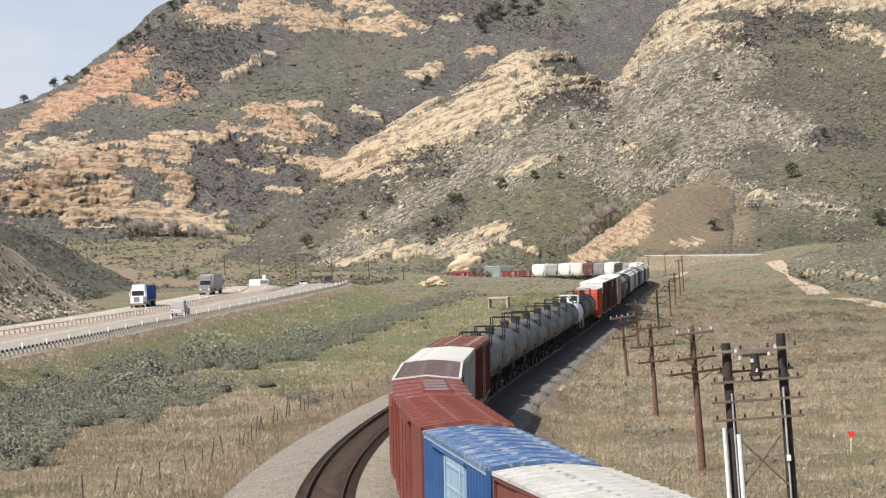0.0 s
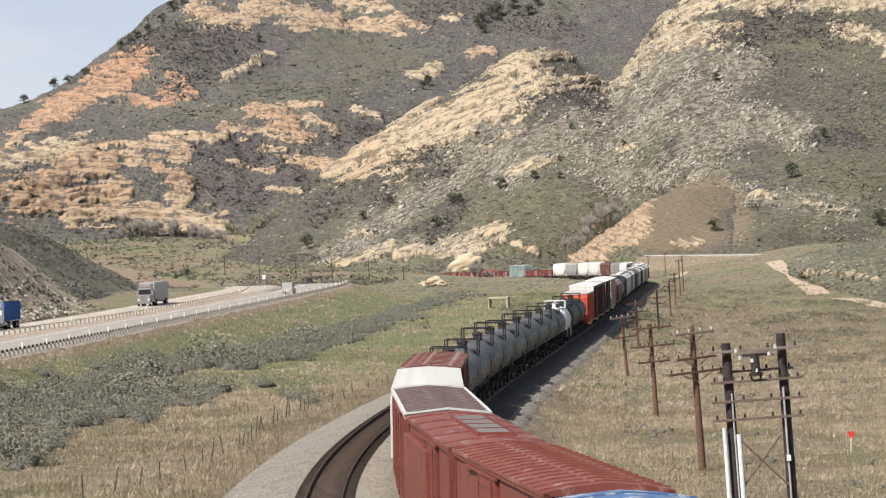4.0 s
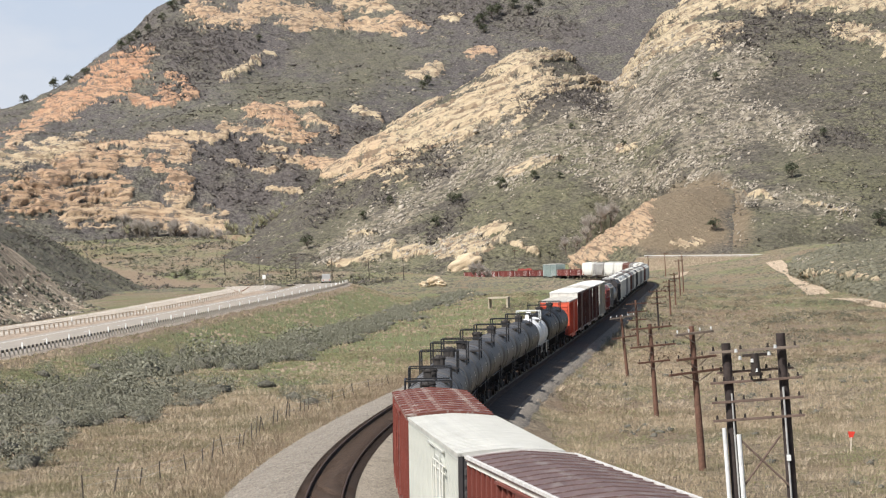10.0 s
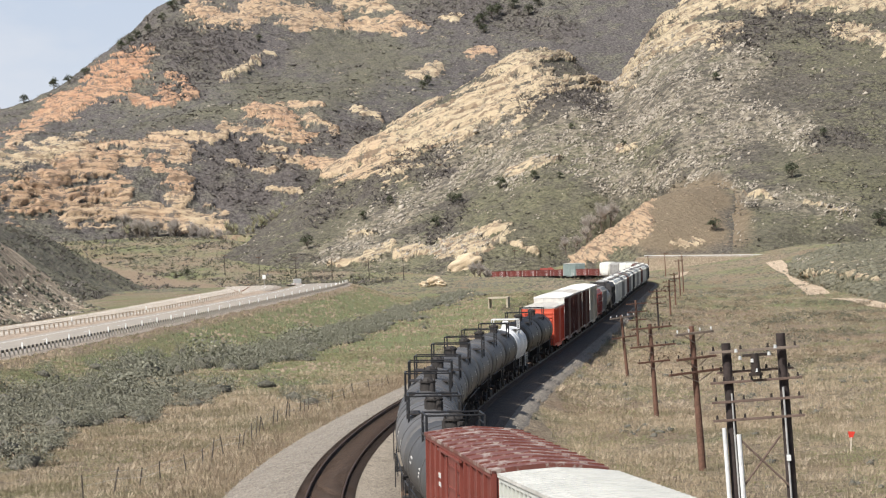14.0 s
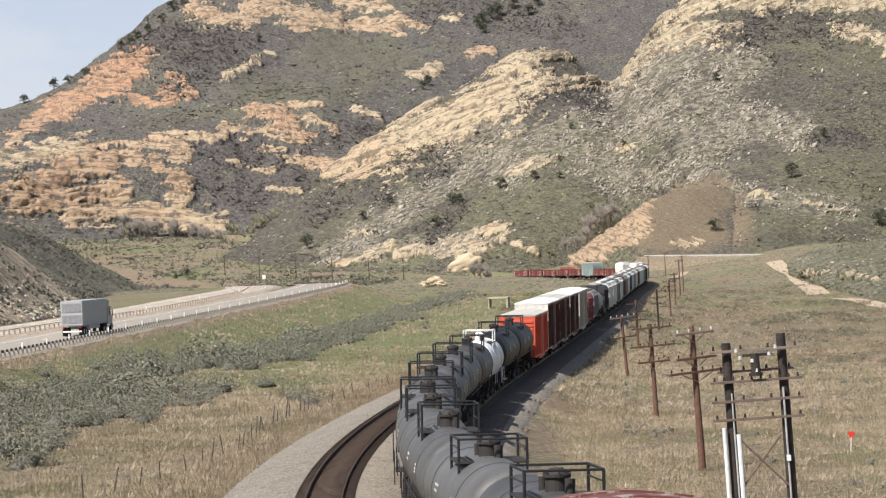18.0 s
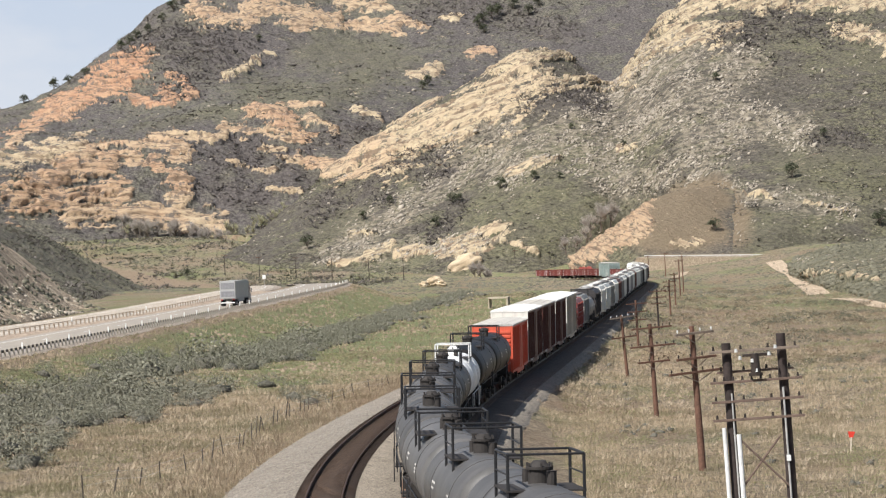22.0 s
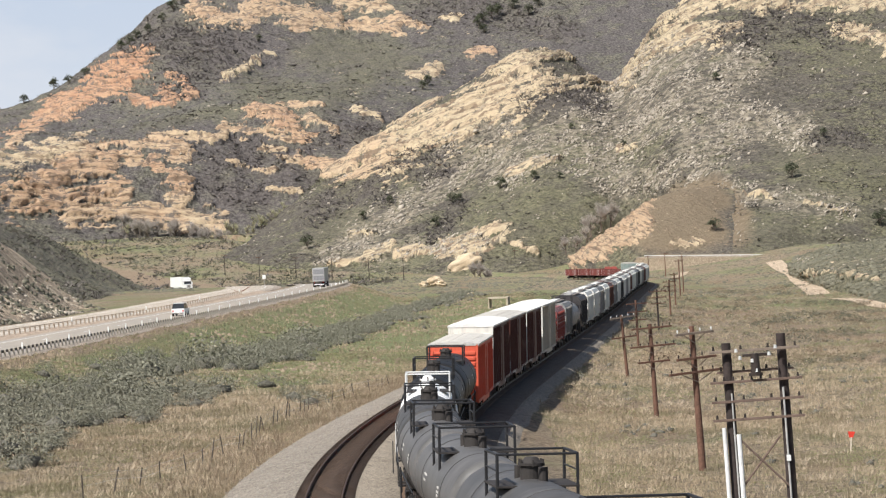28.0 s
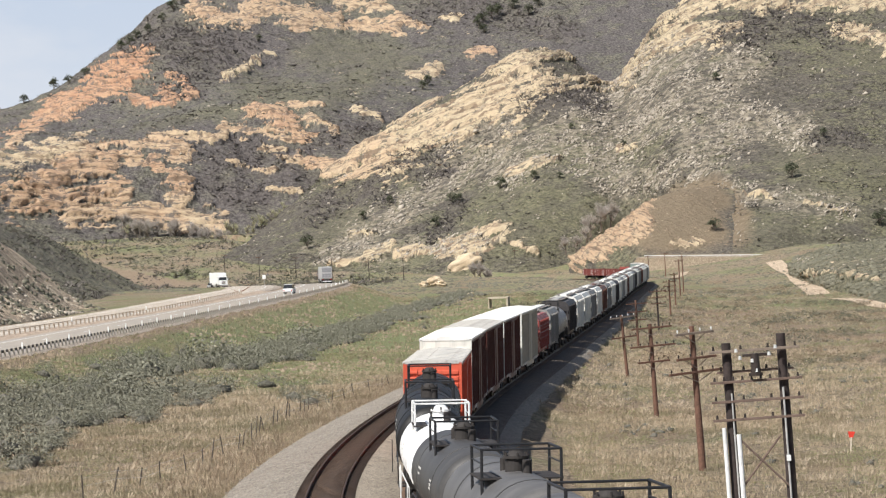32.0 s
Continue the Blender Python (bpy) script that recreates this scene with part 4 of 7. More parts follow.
on_line(boxcar("boxcar", "red-brown boxcar with pale grey ribbed roof", 16.9, 4.34, P_REDBROWN, R_GREY, posts=0, ribs=15, marks=P_MARK, trim=P_REDBROWN), 23.9, 16.9)
on_line(boxcar("boxcar", "blue boxcar with worn blue and white roof", 17.3, 4.36, P_BLUE, R_BLUE, posts=24, ribs=9, door=(1.0, 4.6), door_mat=P_LTBLUE, marks=P_MARK, trim=P_LTBLUE), 41.0, 17.4)
on_line(boxcar("boxcar", "oxide red boxcar with rolled ribbed roof", 17.1, 4.40, P_RED, R_RED, posts=0, ribs=17, peak=0.2, door=(-1.0, 3.0)), 58.5, 17.2)
hatch_car = on_line(boxcar("boxcar", "oxide red boxcar with grey roof hatches", 17.2, 4.36, P_RED, R_RED, posts=0, ribs=5, door=(2.2, 3.2)), 75.8, 17.3)
for i in range(4):
    bm = bmesh.new()
    x = -3.6 + i * 2.3
    box(bm, x, x + 2.0, -0.28, 0.66, 4.41, 4.59, 0.04)
    hp = part("roof_hatch", bm, MAT_HATCH, hatch_car, "grey hatch cover")
    fr = bmesh.new()
    for y in (-0.34, 0.72):
        box(fr, x - 0.04, x + 2.1, y - 0.04, y + 0.04, 4.41, 4.61)
    box(fr, x + 2.02, x + 2.1, -0.32, 0.70, 4.43, 4.60)
    part("hatch_rim", fr, P_RED, hp)
bm = bmesh.new()
box(bm, -7.4, 2.0, -1.66, -1.42, 1.1, 3.85, 0.03)
part("sliding_door", bm, P_RED, hatch_car)
on_line(boxcar("boxcar", "red-brown boxcar with dark ribbed roof and pale eaves", 18.6, 4.36, P_REDBROWN, R_DARK, posts=20, ribs=14, door=(1.5, 3.4), marks=P_MARK, trim=P_WHITE, seam=0.03, edged=P_MARK), 93.1, 18.7)
white_car = on_line(boxcar("refrigerator_car", "white insulated boxcar with dark end", 18.7, 4.36, P_PALE, R_OFFWHITE, P_DARKEND, posts=30, ribs=34, peak=0.12, door=(3.2, 2.6), hw=1.45, seam=0.012), 112.7, 18.8)
for z in (3.55, 3.75):
    part("door_rail", rod(bmesh.new(), (1.8, -1.56, z), (5.6, -1.56, z), 0.022, 6), P_WHITE, white_car)
for x in (1.9, 3.3, 4.6, 5.5):
    part("door_rod", rod(bmesh.new(), (x, -1.6, 1.2), (x, -1.6, 3.75), 0.02, 6), P_WHITE, white_car)
on_line(boxcar("boxcar", "red boxcar with peeling red and white roof", 17.7, 4.36, P_RED, R_PATCH, posts=12, ribs=11, door=(0, 3.0), marks=P_MARK), 131.6, 17.9)


# ---- tank cars ----
def tank_material(name, c, dust=(0.30, 0.28, 0.26)):
    a = Mat(name, 0.5)
    a.b.inputs["Specular IOR Level"].default_value = 0.28
    f = a.noise(0.8, 6, 0.65)
    v = a.n("ShaderNodeMapRange", Value=a.rnd(), To_Min=0.7, To_Max=1.35).outputs[0]
    base = a.ramp(f, (0.3, scaled(c, 0.75)), (0.7, scaled(c, 1.3)))
    base = a.mix(1.0, base, v, "MULTIPLY")
    st = a.ramp(a.noise(1.0, 7, 0.72, a.co((2.6, 0.5, 0.3))), (0.52, 0.0), (0.78, 0.55))
    base = a.mix(st, base, dust)
    base = a.mix(a.ramp(a.noise(4.0, 6, 0.7), (0.68, 0.0), (0.78, 0.6)), base, (0.12, 0.07, 0.045))
    a.col(base)
    a.bump(a.noise(2.0, 5), 0.12, 0.05)
    return a.m


MAT_TANK = tank_material("tank_black", (0.085, 0.082, 0.079), (0.19, 0.176, 0.163))
MAT_TANKWHITE = tank_material("tank_white", (0.72, 0.72, 0.70), (0.42, 0.33, 0.27))
MAT_TANKDARK = tank_material("tank_dark", (0.014, 0.0135, 0.013), (0.06, 0.052, 0.047))
MAT_GREYRAIL = plain("white_railing", (0.7, 0.7, 0.68), 0.5, 0.1)


def hull(bm, L, r, zc, ends=0.55, n=36):
    """A lying cylinder with dished ends."""
    prof = []
    for i in range(7):
        a = i / 6 * math.pi / 2
        prof.append((-L / 2 - ends * math.cos(a), max(0.02, r * math.sin(a))))
    prof += [(-L / 6, r), (L / 6, r)]
    prof += [(-x, q) for x, q in prof[6::-1]]
    rings = []
    for x, q in prof:
        rings.append([bm.verts.new((x, q * math.cos(2 * math.pi * k / n), zc + q * math.sin(2 * math.pi * k / n))) for k in range(n)])
    for a, b in zip(rings[:-1], rings[1:]):
        for k in range(n):
            f = bm.faces.new((a[k], a[(k + 1) % n], b[(k + 1) % n], b[k]))
            f.smooth = True
    bm.faces.new(rings[0])
    bm.faces.new(rings[-1][::-1])
    return bm


def tank_car(label, ln, material, r=1.38, rail=MAT_RAILING, half=0.98, mid=0.0, lift=0.0):
    root = tagged(new("tank_car"), label, "tank car", "cars of the freight train")
    running_gear(root, ln, ln / 2 - 2.3)
    zc = 1.12 + r
    L = ln - 1.75
    part("tank", hull(bmesh.new(), L, r, zc, 0.5), material, root)
    for x in (-L / 2 + 0.25, L / 2 - 0.25):
        part("saddle", boxed(x - 0.35, x + 0.35, -1.1, 1.1, 0.95, 1.55), MAT_UNDER, root)
    top = zc + r
    for x in (-L * 0.28, L * 0.28):
        bm = bmesh.new()
        bmesh.ops.create_cone(bm, cap_ends=True, segments=36, radius1=r + 0.018, radius2=r + 0.018, depth=0.14, matrix=pose(x, 0, zc, 0, 90, 0))
        part("band", bm, material, root)
    bm = bmesh.new()
    rod(bm, (mid, 0, top - 0.12), (mid, 0, top + 0.34), 0.30, 20)
    rod(bm, (mid, 0, top + 0.34), (mid, 0, top + 0.41), 0.36, 20)
    rod(bm, (mid, 0, top + 0.41), (mid, 0, top + 0.56), 0.29, 20, 0.16)
    dome = part("manway", bm, material if rail is MAT_GREYRAIL else MAT_UNDER, root)
    for a in range(6):
        q = (mid + 0.335 * math.cos(a * 1.047), 0.335 * math.sin(a * 1.047))
        part("bolt", rod(bmesh.new(), (*q, top + 0.32), (*q, top + 0.51), 0.03, 6), MAT_UNDER, dome)
    part("valve", rod(bmesh.new(), (mid + 0.75, 0.2, top - 0.1), (mid + 0.75, 0.2, top + 0.34), 0.13, 10), MAT_UNDER, root)
    part("valve", rod(bmesh.new(), (mid - 0.7, -0.25, top - 0.1), (mid - 0.7, -0.25, top + 0.3), 0.10, 10), MAT_UNDER, root)
    # platform and railing round the manway
    for k in (-1, 1):
        y0, y1 = sorted((k * 0.5, k * (half + 0.05)))
        part("walkway", boxed(mid - 1.15, mid + 1.15, y0, y1, top - 0.16, top - 0.11), MAT_UNDER, root)
        rb = bmesh.new()
        hi = top + 0.67 + lift
        for x in (mid - 1.1, mid + 1.1):
            rod(rb, (x, k * half, top - 0.7), (x, k * half, hi), 0.042, 6)
        rod(rb, (mid - 1.1, k * half, hi), (mid + 1.1, k * half, hi), 0.040, 6)
        rod(rb, (mid - 1.1, k * half, top + 0.28), (mid + 1.1, k * half, top + 0.28), 0.024, 6)
        part("railing", rb, rail, root)
        lb = part("ladder", ladder_mesh(1.3), rail, root)
        lb.matrix_basis = pose(mid, k * (r + 0.1), 0.9, 0, 0, 90 * k)
    for x in (mid - 1.1, mid + 1.1):
        cb = bmesh.new()
        rod(cb, (x, -half, top + 0.67 + lift), (x, half, top + 0.67 + lift), 0.032, 6)
        part("crossbar", cb, rail, root)
    for k in (-1, 1):
        gb = bmesh.new()
        rod(gb, (-ln / 2 + 1.0, k * 1.36, 1.75), (ln / 2 - 1.0, k * 1.36, 1.75), 0.025, 6)
        for x in (-ln / 2 + 1.2, -ln / 4, ln / 4, ln / 2 - 1.2):
            rod(gb, (x, k * 1.36, 1.0), (x, k * 1.36, 1.75), 0.02, 6)
        part("grab_rail", gb, rail, root)
        eb = bmesh.new()
        xe = k * (ln / 2 - 0.7)
        box(eb, xe - 0.3, xe + 0.3, -1.4, 1.4, 1.0, 1.06)
        part("end_platform", eb, MAT_UNDER, root)
    part("underframe", boxed(-ln / 2 + 0.6, ln / 2 - 0.6, -0.42, 0.42, 0.8, 1.14), MAT_UNDER, root)
    # lettering that cannot be read, as plain bars on the tank's flank
    for k in (-1, 1):
        mb = bmesh.new()
        for x, z, w_ in ((-2.6, 0.35, 0.9), (-2.6, 0.18, 0.7), (2.3, 0.3, 0.5), (2.3, 0.18, 0.6), (2.3, 0.06, 0.45)):
            yy = k * (math.sqrt(r * r - z * z) + 0.004)
            box(mb, x, x + w_, min(yy, yy - k * 0.06), max(yy, yy - k * 0.06), zc + z - 0.035, zc + z + 0.035)
        part("stencil", mb, P_MARK, root)
    return root


# black tank cars: far end of each along the line, where its manway stands, how high its railing is, half its width
_b = 149.8
for far_end, dome_s, lift, half in ((163.75, 157.0, -0.10, 0.98), (177.85, 170.5, -0.12, 1.0), (191.25, 185.2, 0.12, 0.98), (203.2, 197.3, 0.13, 1.02), (216.7, 209.1, -0.05, 1.16),
                                    (231.1, 224.3, 0.03, 1.05), (244.95, 237.9, -0.03, 1.16), (259.05, 252.0, -0.02, 1.08), (271.95, 266.1, -0.04, 1.0)):
    ln = far_end - _b
    ob = tank_car("dusty black tank car with railed platform", ln, MAT_TANK, half=half, mid=(far_end + _b) / 2 - dome_s, lift=lift)
    on_line(ob, _b, ln)
    _b = far_end
on_line(tank_car("white tank car with white platform railing", 11.6, MAT_TANKWHITE, 1.34, MAT_GREYRAIL), 272.0, 11.6)
dark_tank = on_line(tank_car("dark rust-stained black tank car", 15.8, MAT_TANKDARK, 1.42), 283.7, 15.8)
on_line(copy_thing(dark_tank, Matrix()), 299.6, 15.8)

# ---- boxcars behind the tanks ----
on_line(boxcar("boxcar", "bright orange boxcar with pale grey roof", 17.2, 4.42, P_ORANGE, R_GREY, posts=14, ribs=9, door=(0, 3.0), marks=P_MARK), 315.6, 17.0)
tall = on_line(boxcar("boxcar", "tall dark brown boxcar with white roof", 18.1, 5.0, P_BROWN, R_WHITE, P_WHITE, posts=16, ribs=10, door=(0, 3.4), marks=P_MARK), 332.5, 18.1)
on_line(boxcar("boxcar", "tall dark brown boxcar with dusty white roof", 18.3, 5.0, P_BROWN, R_GREY, posts=16, ribs=10, door=(0, 3.4), marks=P_MARK), 350.6, 18.3)
on_line(copy_thing(tall, Matrix()), 368.9, 18.1)
on_line(boxcar("boxcar", "tall tan-grey boxcar with rust streaks", 19.0, 5.0, P_TAN, R_WHITE, P_WHITE, posts=18, ribs=10, door=(0, 3.4), marks=P_MARK), 388.0, 19.0)


# ---- hopper cars and gondolas ----
def hopper_car(label, ln, top, material, roof):
    root = tagged(new("hopper_car"), label, "hopper car", "cars of the freight train")
    running_gear(root, ln, ln / 2 - 2.6)
    L = ln - 2.2
    bm = bmesh.new()
    # side sheet bows outwards, ends slope in below
    ys = [(1.30, 1.15), (1.50, 1.9), (1.55, 2.8), (1.50, top - 0.5), (1.20, top - 0.12), (0.5, top)]
    outline = [(-y, z) for y, z in ys] + [(y, z) for y, z in ys[::-1]]
    rings = []
    for x, cut in ((-L / 2, 2.6), (-L / 2 + 1.9, 1.15), (L / 2 - 1.9, 1.15), (L / 2, 2.6)):
        rings.append([bm.verts.new((x, y, max(z, cut))) for y, z in outline])
    n = len(outline)
    for a, b in zip(rings[:-1], rings[1:]):
        for k in range(n):
            bm.faces.new((a[k], a[(k + 1) % n], b[(k + 1) % n], b[k]))
    bm.faces.new(rings[0])
    bm.faces.new(rings[-1][::-1])
    part("body", bm, material, root)
    for x in (-L / 4, 0, L / 4):
        hb = bmesh.new()
        bmesh.ops.create_cone(hb, cap_ends=True, segments=4, radius1=0.55, radius2=1.75, depth=0.75, matrix=pose(x, 0, 0.85, 0, 0, 45))
        part("outlet", hb, material, root)
    wb = bmesh.new()
    for y in (-0.62, 0.62):
        box(wb, -L / 2, L / 2, y - 0.2, y + 0.2, top + 0.06, top + 0.1)
    part("roof_walk", wb, MAT_HATCH, root)
    stiff = None
    tb = bmesh.new()
    box(tb, -L / 2 + 1, L / 2 - 1, -0.36, 0.36, top - 0.02, top + 0.16, 0.04)
    part("hatch_cover", tb, roof, root)
    for k in (-1, 1):
        xe = k * (ln / 2 - 0.75)
        eb = bmesh.new()
        box(eb, xe - 0.35, xe + 0.35, -1.45, 1.45, 1.0, 1.08)
        for y in (-1.35, 1.35):
            box(eb, xe - 0.06, xe + 0.06, y - 0.06, y + 0.06, 1.05, top - 0.6)
        box(eb, xe - 0.05, xe + 0.05, -1.4, 1.4, top - 0.7, top - 0.55)
        part("end_frame", eb, material, root)
        lad = part("ladder", ladder_mesh(top - 1.2), material, root)
        lad.matrix_basis = pose(xe + k * 0.06, -1.05 * k, 1.1, 0, 0, 0 if k > 0 else 180)
        for i in range(12):
            m = pose(-L / 2 + 1.2 + i * (L - 2.4) / 11, k * 1.55, 1.5)
            if stiff is None:
                stiff = part("stiffener", boxed(-0.04, 0.04, -0.05, 0.05, 0, top - 2.0), material, root)
                stiff.matrix_basis = m
            else:
                again("stiffener", stiff, m, root)
    return root


def gondola_car(label, ln, material, load=None):
    root = tagged(new("gondola_car"), label, "gondola car", "cars of the freight train")
    running_gear(root, ln, ln / 2 - 2.6)
    L, hw, top = ln - 1.1, 1.45, 2.75
    part("floor", boxed(-L / 2, L / 2, -hw + 0.08, hw - 0.08, 1.0, 1.12), MAT_UNDER, root)
    post = None
    for k in (-1, 1):
        y0, y1 = sorted((k * (hw - 0.1), k * hw))
        sd = part("side_wall", boxed(-L / 2, L / 2, y0, y1, 0.98, top), material, root)
        x0, x1 = sorted((k * (L / 2 - 0.02), k * (L / 2 + 0.08)))
        part("end_wall", boxed(x0, x1, -hw, hw, 0.98, top), material, root)
        part("top_rail", boxed(-L / 2, L / 2, y0 - 0.05, y1 + 0.05, top, top + 0.1), material, root)
        for i in range(13):
            m = pose(-L / 2 + 0.3 + i * (L - 0.6) / 12, k * (hw + 0.03), 1.0)
            if post is None:
                post = part("side_post", boxed(-0.06, 0.06, -0.06, 0.06, 0, top - 1.0), material, root)
                post.matrix_basis = m
            else:
                again("side_post", post, m, root)
    if load:
        bm = bmesh.new()
        bmesh.ops.create_grid(bm, x_segments=26, y_segments=8, size=0.5)
        for v in bm.verts:
            x, y = v.co.x * (L - 0.4), v.co.y * 2.5
            edge = min(1, (0.5 - abs(v.co.x)) * 9) * min(1, (0.5 - abs(v.co.y)) * 4)
            v.co = (x, y, 2.1 + edge * (1.2 + 0.7 * noise.noise(Vector((x * 0.5, y, 3.7)))) + 0.2 * noise.noise(Vector((x * 2, y * 2, 0))))
        part("scrap_load", bm, load, root, "heap of rusty red scrap")
    return root


P_GOND = paint("gondola_red", (0.19, 0.05, 0.04), vary=0.3, scrawl=(0.45, 0.42, 0.42))
P_GREYHOP = paint("hopper_grey", (0.34, 0.33, 0.31), 0.3, (0.2, 0.12, 0.09), 0.62, vary=0.35, scrawl=(0.16, 0.10, 0.22))
P_WHITEHOP = paint("hopper_white", (0.78, 0.77, 0.71), 0.2, (0.3, 0.2, 0.14), 0.7, vary=0.12)
P_BROWNHOP = paint("hopper_brown", (0.16, 0.075, 0.055), scrawl=(0.5, 0.48, 0.46))
P_GREENBOX = paint("grey_green_paint", (0.27, 0.33, 0.31), scrawl=(0.1, 0.14, 0.13))
P_GRAF = paint("marked_red", (0.30, 0.07, 0.06), 0.4, (0.66, 0.62, 0.60), 0.52)
MAT_SCRAP = plain("rusty_scrap", (0.27, 0.06, 0.045), 0.9, 0.0, 0.6, 4.0)

on_line(hopper_car("dark red hopper car with white scrawls", 15.0, 4.35, P_GRAF, P_GRAF), 407.0, 15.0)
on_line(hopper_car("grey hopper car with pale end", 14.2, 4.45, P_GREYHOP, P_WHITEHOP), 422.0, 14.2)
on_line(tank_car("grey weathered tank car", 16.5, tank_material("tank_grey", (0.24, 0.23, 0.22)), 1.45), 436.2, 16.5)
white_hop = hopper_car("white covered hopper car, dusty", 16.5, 4.65, P_WHITEHOP, P_WHITEHOP)
grey_hop = hopper_car("grey covered hopper car, rust-stained", 16.5, 4.6, P_GREYHOP, P_GREYHOP)
dark_hop = hopper_car("dark grey covered hopper car", 16.5, 4.5, P_DARKEND, P_GREYHOP)
brown_hop = hopper_car("brown covered hopper car", 16.5, 4.55, P_BROWNHOP, P_BROWNHOP)
gondola = gondola_car("rusty red gondola car", 17.2, P_GOND)
gondola_full = gondola_car("rusty red gondola car heaped with scrap", 17.2, P_GOND, MAT_SCRAP)
_used = set()


def one_more(ob, s0, ln):
    """The first one as it is, then copies."""
    if ob in _used:
        ob = copy_thing(ob, Matrix())
    _used.add(ob)
    return on_line(ob, s0, ln)


_s = 452.7
for c in "dwwgwbgwdwgwbwwgdwgbwwgw":
    one_more({"g": grey_hop, "w": white_hop, "b": brown_hop, "d": dark_hop}[c], _s, 16.5)
    _s += 16.5
for c in "oo":
    one_more(gondola, _s, 17.2)
    _s += 17.2
on_line(boxcar("boxcar", "grey-green boxcar with faded sides", 17.5, 4.5, P_GREENBOX, R_GREY, posts=12, ribs=8), _s, 17.5)
_s += 17.5
for c in "ofooo":
    one_more(gondola if c == "o" else gondola_full, _s, 17.2)
    _s += 17.2
# ---- tracks ----
def gravel(name, lo, hi, scale=9.0):
    a = Mat(name, 0.95)
    v = a.n("ShaderNodeTexVoronoi", Vector=a.co(), Scale=scale)
    c = a.mix(0.35, a.ramp(v.outputs[1], (0.1, scaled(lo, 0.6)), (0.9, scaled(hi, 1.3))), a.ramp(a.noise(0.6, 5, 0.7), (0.3, lo), (0.7, hi)))
    a.col(a.mix(a.ramp(a.noise(0.25, 5, 0.7), (0.5, 0.0), (0.8, 0.5)), c, scaled(lo, 0.8)))
    a.bump(v.outputs[0], 0.8, 0.08)
    return a.m


MAT_BALLAST = gravel("ballast_gravel", (0.15, 0.127, 0.10), (0.33, 0.288, 0.235))
MAT_BED = gravel("brown_track_bed", (0.095, 0.06, 0.04), (0.18, 0.115, 0.075), 14.0)
# ballast darkened in its colour, for the shaded side of the train
MAT_SHADEGRAVEL = gravel("shadow_gravel", (0.075, 0.058, 0.045), (0.18, 0.14, 0.11), 11.0)
MAT_RAILSTEEL = plain("rusty_rail", (0.075, 0.045, 0.03), 0.6, 0.3)
MAT_TIE = plain("creosoted_tie", (0.10, 0.07, 0.05), 0.9)
LEFT_OFF = -4.4
_sv = np.arange(float(RAIL_S[0]) + 2, float(RAIL_S[-1]) - 4, 3.0)
_c = np.array([on_track(s)[0] for s in _sv])
_h = np.array([on_track(s)[1] for s in _sv])


def along(offsets):
    """Cross-section points (side, height) swept along the line."""
    out = []
    for side, z in offsets:
        out.append(np.stack([_c[:, 0] + side * _h[:, 1], _c[:, 1] - side * _h[:, 0], _c[:, 2] + z], -1))
    return np.stack(out, 1)


strip("ballast", along([(-11.2, -2.6), (-9.7, -1.12), (-8.4, -0.85), (-6.6, -0.30), (-5.6, -0.21), (-3.2, -0.20), (-2.2, -0.34), (-1.2, -0.21), (1.4, -0.22), (2.6, -0.32), (3.5, -0.55), (3.9, -0.80), (4.4, -1.25), (5.0, -1.9), (5.8, -2.8)]),
      MAT_BALLAST, "grey crushed-stone ballast under two tracks", "ballast")
# dark strip laid over the ballast to deepen the train's shadow
strip("cinder_shoulder", along([(1.16, -0.26), (1.3, -0.17), (2.3, -0.24), (2.9, -0.36), (3.0, -0.42), (3.1, -0.6)]), MAT_SHADEGRAVEL, "ballast shoulder coloured dark to deepen the shadow of the train", "cinder")
strip("brown_walkway", along([(-3.2, -0.30), (-3.1, -0.17), (-2.2, -0.305), (-1.3, -0.18), (-1.18, -0.26)]), gravel("brown_gravel", (0.17, 0.142, 0.108), (0.35, 0.30, 0.235), 12.0), "brown dusty gravel between the tracks", "gravel")
for off in (0.0, LEFT_OFF):
    up = 0.012
    strip("track_bed", along([(off - 1.22, -0.22), (off - 1.15, -0.165 + up), (off, -0.15 + up), (off + 1.15, -0.165 + up), (off + 1.22, -0.22)]), MAT_BED, "dark brown oil-stained bed between the rails", "track bed")
    for side in (-0.755, 0.755):
        tilt = -math.sin(CANT) * side
        e = off + side
        strip("rail", along([(e - 0.07, -0.172 + tilt), (e - 0.02, -0.15 + tilt), (e - 0.036, -0.03 + tilt), (e - 0.036, 0 + tilt), (e + 0.036, 0 + tilt), (e + 0.036, -0.03 + tilt), (e + 0.02, -0.15 + tilt), (e + 0.07, -0.172 + tilt)]),
              MAT_RAILSTEEL, "rust-brown steel rail", "rail")
# ties of the free track where it comes into view, joined
_tv, _tf = [], []
for s in np.arange(75.0, 260.0, 0.55):
    c, (tx, ty) = on_track(s)
    for a, z in ((-1, -0.165), (1, -0.165), (1, -0.13), (-1, -0.13)):
        for sd in (LEFT_OFF - 1.27, LEFT_OFF + 1.27):
            _tv.append((c[0] + sd * ty + a * 0.11 * tx, c[1] - sd * tx + a * 0.11 * ty, c[2] + z))
    b = len(_tv) - 8
    _tf += [(b + 4, b + 5, b + 7, b + 6), (b, b + 1, b + 7, b + 6), (b + 2, b + 3, b + 5, b + 4), (b, b + 2, b + 4, b + 6)]
_me = bpy.data.meshes.new("ties")
fill(_me, _tv, _tf)
_me.materials.append(MAT_TIE)
